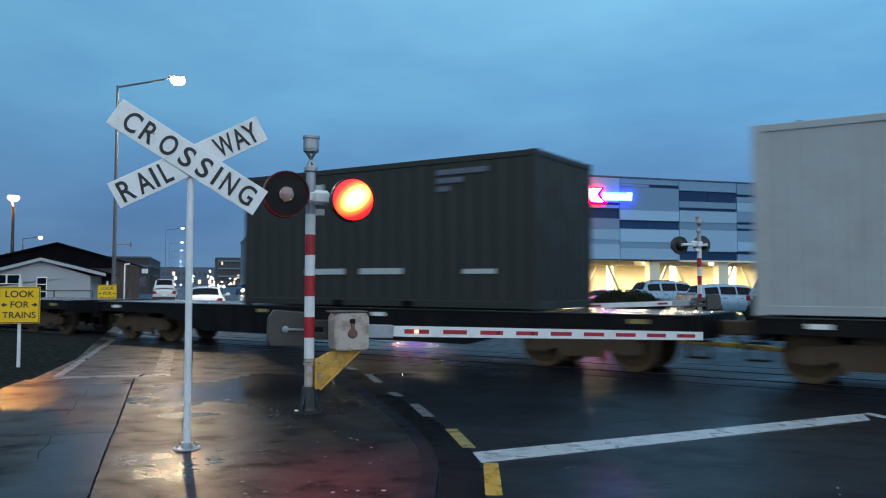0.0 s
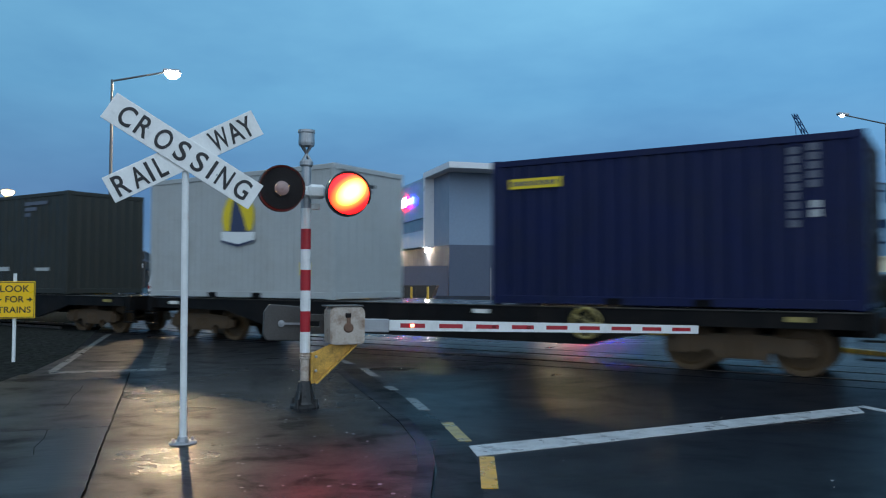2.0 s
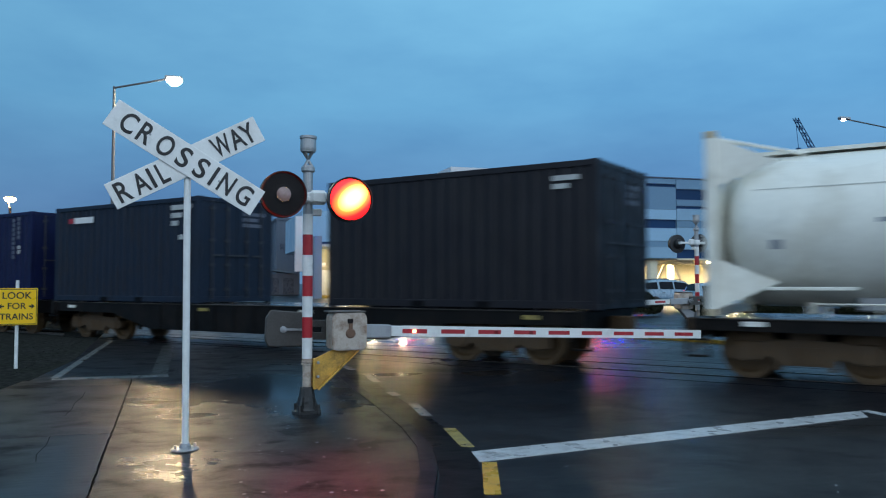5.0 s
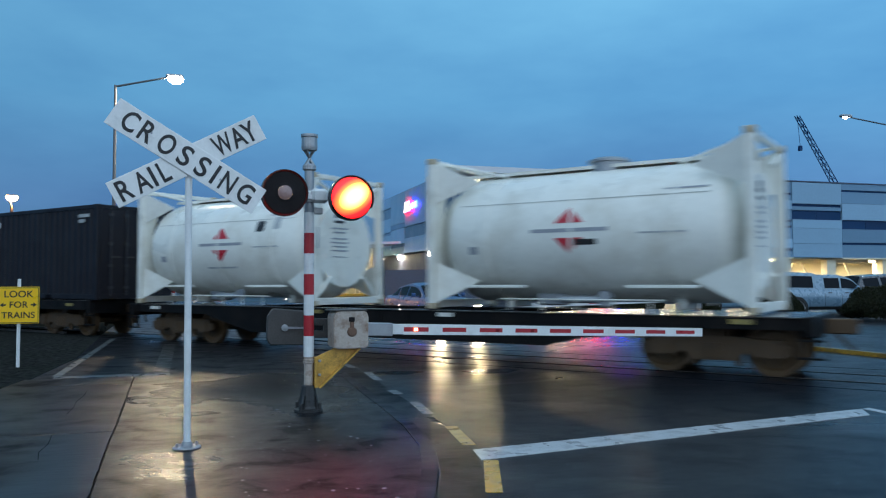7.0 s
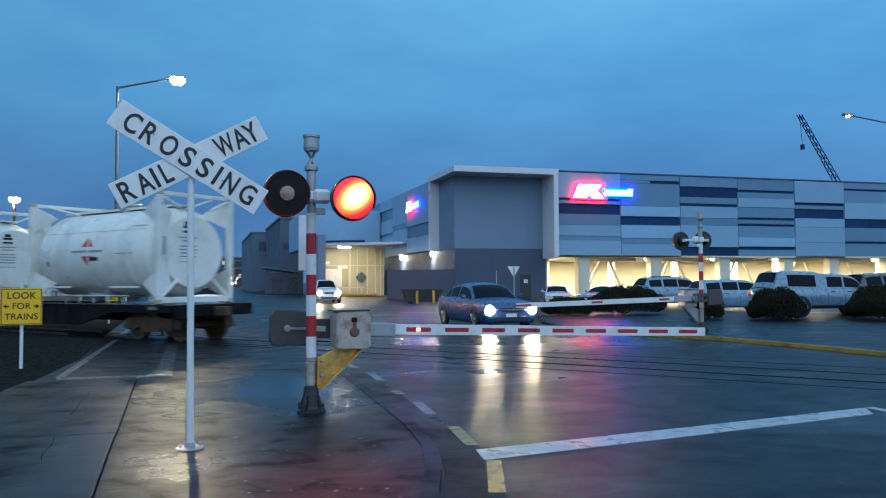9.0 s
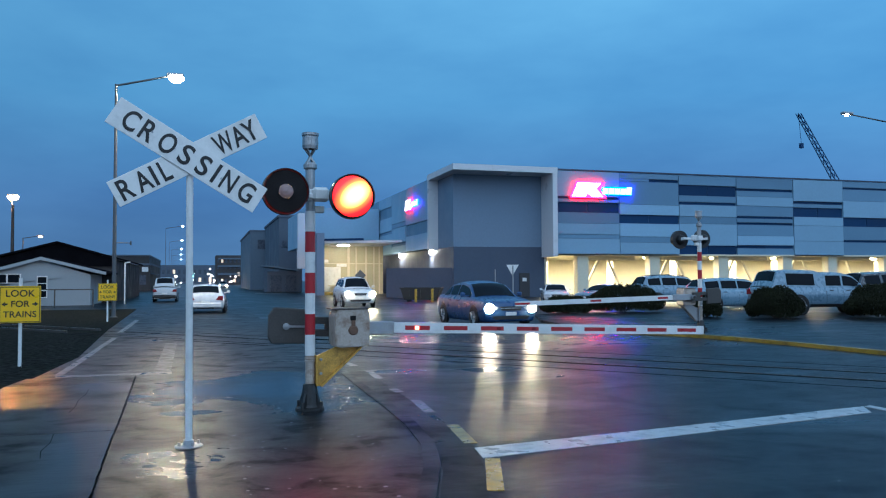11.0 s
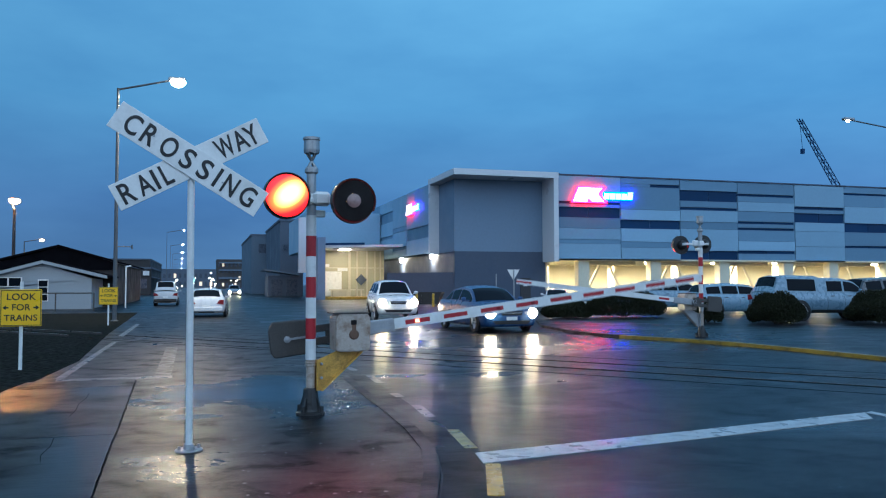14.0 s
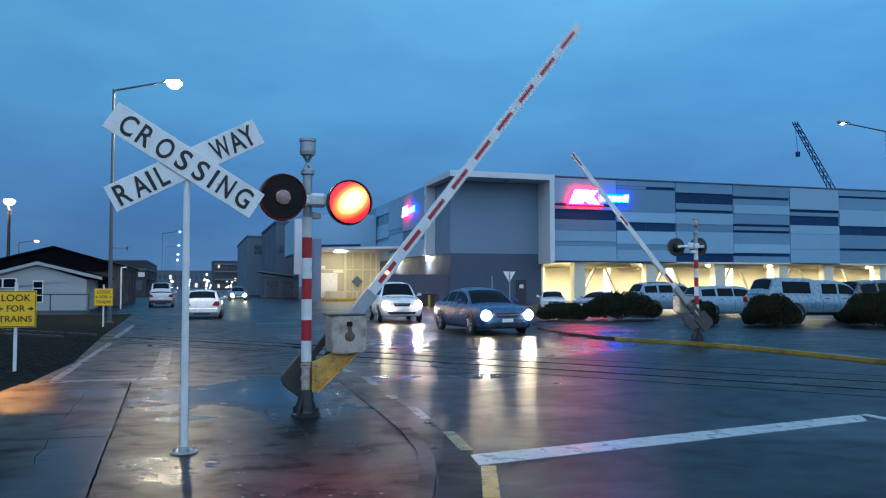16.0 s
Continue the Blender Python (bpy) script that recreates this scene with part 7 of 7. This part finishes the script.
def shrub(m, label, rx, ry, h, count, seed):
    s = thing("shrub", label, "shrub", m, group="shrubs on the island")
    rnd = random.Random(seed)
    bm = mesh()
    for k in range(14):
        a = rnd.random() * 6.28
        tube(bm, (0.1 * math.cos(a), 0.1 * math.sin(a), 0), (rx * 0.6 * math.cos(a), ry * 0.6 * math.sin(a), h * rnd.uniform(0.5, 0.85)), 0.025, 0.008, n=5)
    part("stems", bm, TWIG, s)
    bm = mesh()
    for k in range(int(count * 1.7)):
        u, v = rnd.random() * 6.283, math.acos(rnd.uniform(-0.55, 1.0))
        rr = (0.70 + 0.32 * rnd.random() ** 0.6) * (1 + 0.10 * math.sin(u * 3 + seed) + 0.08 * math.sin(v * 5 + u * 2))
        p = Vector((rx * rr * math.sin(v) * math.cos(u), ry * rr * math.sin(v) * math.sin(u), max(0.03, h * (0.42 + 0.60 * rr * math.cos(v)))))
        q = Matrix.Translation(p) @ Euler((rnd.random() * 6, rnd.random() * 6, rnd.random() * 6)).to_matrix().to_4x4()
        l = rnd.uniform(0.032, 0.075)
        vs = [bm.verts.new(q @ Vector(w)) for w in ((-l, 0, 0), (0, -l * 0.45, 0.02), (l, 0, 0), (0, l * 0.45, 0.02))]
        bm.faces.new(vs)
    part("leaves", bm, LEAF, s, "dense small dark leaves")
    return s


shrub(pose(19.75, 23.75, 0.07), "rounded clipped dark shrub on the wet island", 1.02, 0.75, 1.06, 5200, 1)
shrub(pose(23.7, 22.5, 0.07), "large rounded clipped dark shrub on the island", 1.85, 1.1, 1.18, 6500, 2)
shrub(pose(17.4, 30.5, 0.07), "low spreading dark hedge shrub", 1.75, 0.9, 1.12, 6000, 3)
shrub(pose(14.75, 30.6, 0.05), "low dark brownish hedge end", 1.05, 0.7, 0.72, 3800, 4)
shrub(pose(17.9, 25.4, 0.07), "small dark shrub beside the signal", 0.62, 0.55, 0.85, 2200, 5)


# ---- the house by the street ----
BOARD = mat("white_weatherboard", (0.27, 0.31, 0.34), 0.55, vary=0.05, scale=1)
ROOF = matte("dark_corrugated_roof", (0.010, 0.010, 0.013), 0.2, 2.0, 0.2, 8.0)
# the signal lamps' red glare is put into this dark wall colour
RED_CAST_WALL = mat("dark_wall_red_cast", (0.013, 0.009, 0.010), 0.6, vary=0.15, scale=1)
house = thing("house", "low white weatherboard building with a dark gabled roof", "building")
GY = 55.0
bm = mesh()
prism(bm, [(-24, 0), (-6.85, 0), (-6.85, 1.95), (-9.69, 2.86), (-24, -0.3)], 0.0, 6.0, pose(0, GY + 6.0, 0, 90))
part("gable_wall", bm, BOARD, house, "white weatherboard gable wall")
bm = mesh()
for k in range(11):
    z = 0.15 + k * 0.16
    box(bm, -13, GY - 0.018, z, -6.87, GY - 0.002, z + 0.012)
part("weatherboard", bm, BOARD, house)
bm = mesh()
for a, b in (((-16.0, 1.06), (-9.69, 2.88)), ((-9.69, 2.88), (-5.9, 1.92))):
    prism(bm, [a, b, (b[0], b[1] + 0.2), (a[0], a[1] + 0.2)], 0.0, 0.12, pose(0, GY - 0.25, 0, 90))
part("bargeboard", bm, BOARD, house, "white bargeboards")
bm = mesh()
for a, b in (((-16.0, 1.16), (-9.69, 2.98)), ((-9.69, 2.98), (-5.85, 2.0))):
    prism(bm, [a, b, (b[0], b[1] + 0.12), (a[0], a[1] + 0.12)], -6.5, -0.0, pose(0, GY - 0.28, 0, 90))
part("porch_roof", bm, ROOF, house, "dark lower roof")
bm = mesh()
prism(bm, [(-22, 0), (-6.2, 0), (-6.2, 3.1), (-9.75, 4.15), (-22, 0.8)], 0.0, 26.0, pose(0, GY + 32.0, 0, 90))
part("main_wall", bm, RED_CAST_WALL, house, "dark rear wing with the lamps' red cast in its colour")
bm = mesh()
for a, b in (((-22.0, 0.9), (-9.75, 4.22)), ((-9.75, 4.22), (-5.9, 3.1))):
    prism(bm, [a, b, (b[0], b[1] + 0.14), (a[0], a[1] + 0.14)], 0.0, 26.5, pose(0, GY + 32.2, 0, 90))
part("roof", bm, ROOF, house, "dark gabled main roof")
bm = mesh()
prism(bm, [(-15.2, 2.6), (-6.0, 2.6), (-6.0, 3.12), (-9.75, 4.2)], 0.0, 0.06, pose(0, GY + 5.94, 0, 90))
part("roof_end", bm, ROOF, house, "dark roof end over the porch")
bm = mesh()
box(bm, -9.95, GY - 0.05, 0.5, -9.35, GY + 0.02, 1.88)
win = part("window_frame", bm, M["white"], house, "white window frame")
for z in (0.55, 1.0, 1.43):
    bm = mesh()
    box(bm, -9.9, GY - 0.065, z, -9.4, GY - 0.052, z + 0.38)
    part("pane", bm, M["glass"], win)
bm = mesh()
box(bm, -13.2, GY - 0.05, 1.42, -10.85, GY + 0.02, 2.02)
strip_frame = part("window_frame", bm, M["white"], house, "white frame of the long window")
for k in range(3):
    bm = mesh()
    box(bm, -13.1 + k * 0.76, GY - 0.065, 1.47, -12.44 + k * 0.76, GY - 0.052, 1.97)
    part("pane", bm, M["glass"], strip_frame)
bm = mesh()
tube(bm, (-4.98, GY + 2.0, 0), (-4.98, GY + 2.0, 2.75), 0.05, n=8)
tube(bm, (-4.98, GY + 2.0, 2.75), (-4.65, GY + 2.0, 2.8), 0.05, n=8)
part("downpipe", bm, M["white"], house, "white pipe bent over at the top")

fence = thing("fence", "low dark pipe fence in front of the house", "fence")
for k in range(6):
    bm = mesh()
    tube(bm, (-16.4 + k * 2.05, 50.5, 0), (-16.4 + k * 2.05, 50.5, 1.05), 0.04, n=8)
    part("post", bm, M["weight"], fence)
bm = mesh()
tube(bm, (-16.4, 50.5, 1.05), (-6.15, 50.5, 1.05), 0.035, n=8)
part("rail", bm, M["weight"], fence)

# ---- the far street ----
FAR_WALL = mat("far_grey_building", (0.075, 0.10, 0.135), 0.7, vary=0.1, scale=0.4)
FAR_PALE = mat("far_pale_building", (0.10, 0.145, 0.19), 0.7, vary=0.1, scale=0.4)
FAR_BROWN = mat("far_brown_building", (0.05, 0.045, 0.045), 0.7, vary=0.1, scale=0.4)
FAR_DIM = mat("dim_brick_shopfront", (0.030, 0.027, 0.028), 0.7, vary=0.15, scale=0.5)
SHOP_GLOW = glow("far_shop_window", (1.0, 0.75, 0.5), 0.7)
# panes paled from black glass, with distance haze put into the colour
FAR_PANE = mat("hazed_far_pane", (0.05, 0.065, 0.09), 0.3, vary=0.2)
FAR_GLOW = glow("far_light_spot", (1.0, 0.9, 0.78), 25.0)
GREEN_GLOW = glow("green_traffic_light", (0.1, 1.0, 0.75), 40.0)


def far_building(x0, y0, x1, y1, h, material, label, rows, cols, lit=0.2, seed=1):
    b = thing("far_building", label, "building", group="buildings along the far street")
    bm = mesh()
    box(bm, x0, y0, 0, x1, y1, h)
    part("wall", bm, material, b)
    bm = mesh()
    box(bm, x0 - 0.15, y0 - 0.15, h, x1 + 0.15, y1 + 0.15, h + 0.3)
    part("parapet", bm, FAR_WALL, b)
    rnd = random.Random(seed)
    for r in range(rows):
        for k in range(cols):
            w = (x1 - x0) / cols
            bm = mesh()
            zz = 1.0 + r * (h - 1.0) / rows
            box(bm, x0 + k * w + w * 0.25, y0 - 0.06, zz, x0 + k * w + w * 0.75, y0 + 0.02, zz + (h - 1.0) / rows * 0.5)
            part("window", bm, SHOP_GLOW if rnd.random() < lit else FAR_PANE, b)
    return b


far_building(7.9, 140, 13.2, 176, 10.0, FAR_PALE, "grey flat-roofed block by the street", 0, 1, 0.0, 2)
block = [o for o in bpy.data.objects if o.name.startswith("far_building")][-1]
bm = mesh()
box(bm, 9.1, 139.9, 7.0, 10.7, 140.02, 8.6)
part("window", bm, FAR_PANE, block)
far_building(10.2, 112, 13.4, 138, 10.4, FAR_WALL, "stepped grey block beside the loading bay", 0, 1, 0.0, 3)
block = [o for o in bpy.data.objects if o.name.startswith("far_building")][-1]
for x, z in ((10.6, 6.2), (11.6, 5.6), (12.3, 8.0)):
    bm = mesh()
    box(bm, x, 111.9, z, x + 0.6, 112.02, z + 0.9)
    part("window", bm, FAR_PANE, block)
annex = thing("far_building", "low dark annex with a pale sloping awning", "building", group="buildings along the far street")
bm = mesh()
box(bm, 8.0, 104.0, 0, 12.4, 110.0, 2.7)
part("wall", bm, FAR_WALL, annex)
bm = mesh()
prism(bm, [(7.4, 3.35), (11.9, 2.75), (11.9, 2.95), (7.4, 3.55)], -110.0, -103.2, pose(0, 0, 0, 90))
part("awning", bm, FAR_PALE, annex, "pale sloping awning")
for x in (8.4, 10.3):
    bm = mesh()
    box(bm, x, 103.9, 0.1, x + 1.4, 104.02, 2.2)
    part("door", bm, FAR_PANE, annex)
far_building(5.2, 330, 18, 360, 11.6, FAR_BROWN, "old brown corner building with balconies", 4, 8, 0.15, 4)
balconied = [o for o in bpy.data.objects if o.name.startswith("far_building")][-1]
for z in (4.0, 7.2, 10.2):
    bm = mesh()
    box(bm, 6.0, 328.9, z, 16.0, 329.9, z + 0.55)
    part("balcony", bm, FAR_PALE, balconied, "pale balcony front")
far_building(-28, 130, -7.75, 160, 4.0, FAR_DIM, "low dark shops along the far street", 1, 9, 0.25, 5)
far_building(-40, 190, -11.5, 240, 7.2, FAR_DIM, "far low building along the street", 2, 5, 0.2, 6)
far_building(-30, 560, 30, 600, 12.0, FAR_WALL, "dark far buildings closing the street", 2, 18, 0.08, 7)
awnings = thing("far_awnings", "dark shop awnings with a small pale fascia", "awning", group="buildings along the far street")
for k in range(4):
    bm = mesh()
    x = -9.6 + k * 0.45
    prism(bm, [(x, 2.7), (x + 1.5, 2.55), (x + 1.5, 2.67), (x, 2.95)], -158.0 + k * 7, -153.0 + k * 7, pose(0, 0, 0, 90))
    part("awning", bm, FAR_WALL, awnings)
bm = mesh()
box(bm, -8.9, 129.7, 3.0, -8.0, 129.9, 3.7)
part("fascia_sign", bm, M["plate"], awnings, "small white shop sign")
# behind the eye, closing the street
far_building(-40, -60, 10, -48, 8.0, FAR_PALE, "plain pale building behind", 1, 4, 0.0, 8)

lights = thing("far_lights", "scattered lights of traffic and shops far down the street", "lights", kind="stuff")
rnd = random.Random(11)
bm = mesh()
for k in range(30):
    y = rnd.uniform(180, 520)
    x = rnd.choice((rnd.uniform(2.0, 8.5), rnd.uniform(-6.5, -4.0), rnd.uniform(9.5, 13)))
    z = rnd.uniform(0.6, 5.5)
    r = rnd.uniform(0.10, 0.30)
    turned(bm, [(0, -r), (r, 0), (0, r)], 6, "z", (x, y, z))
part("light_spots", bm, FAR_GLOW, lights)
bm = mesh()
turned(bm, [(0, -0.25), (0.25, 0), (0, 0.25)], 8, "z", (-3.6, 330, 3.4))
part("green_light", bm, GREEN_GLOW, lights)

# ---- give-way sign and poles by the car park entrance ----
gw = thing("give_way_sign", "triangular sign seen from behind on a thin post", "sign", pose(16.95, 42.0, 0))
bm = mesh()
tube(bm, (0, 0, 0), (0, 0, 2.3), 0.04, n=8)
part("post", bm, M["galv"], gw)
bm = mesh()
prism(bm, [(-0.38, 2.35), (0.38, 2.35), (0.0, 1.72)], -0.06, -0.05, pose(0, 0, 0, 90))
part("plate", bm, M["reflective"], gw, "pale triangular plate")
bm = mesh()
tube(bm, (16.1, 42.6, 0), (16.1, 42.6, 2.1), 0.03, n=8)
solid("marker_post", bm, M["galv"], "thin grey marker post", "post")

# ---- crane behind the building ----
crane = thing("crane", "lattice crane jib standing up behind the roof", "crane", pose(127.1, 129.0, 0))
bm = mesh()
base, tip = Vector((0, 0, 14.0)), Vector((-13.1, 0.6, 34.5))
d = (tip - base).normalized()
sx, sy = Vector((0.9, 0, 0)), Vector((0, 0.9, 0))
n = 16
for k in range(n + 1):
    p = base + (tip - base) * k / n
    taper = 1.0 - 0.5 * abs(k / n - 0.35)
    corners = [p + sx * a * taper * 0.55 + sy * b * taper * 0.55 for a, b in ((-1, -1), (1, -1), (1, 1), (-1, 1))]
    if k:
        for i in range(4):
            tube(bm, prev[i], corners[i], 0.09, n=5)
            tube(bm, prev[i], corners[(i + 1) % 4], 0.06, n=4)
    prev = corners
part("jib", bm, P_DARK, crane, "dark lattice jib")
bm = mesh()
tube(bm, tip, tip + Vector((0.6, 0, -6.0)), 0.05, n=5)
box(bm, tip.x + 0.3, tip.y - 0.3, tip.z - 7.0, tip.x + 0.9, tip.y + 0.3, tip.z - 6.0)
part("hook_line", bm, P_DARK, crane)
bm = mesh()
box(bm, -2, -3, 0, 4, 3, 14.2)
part("crane_body", bm, P_DARK, crane)


# ---- motion ----
def motions():
    for ob, rows in MOVES:
        walk(ob, rows)


motions()
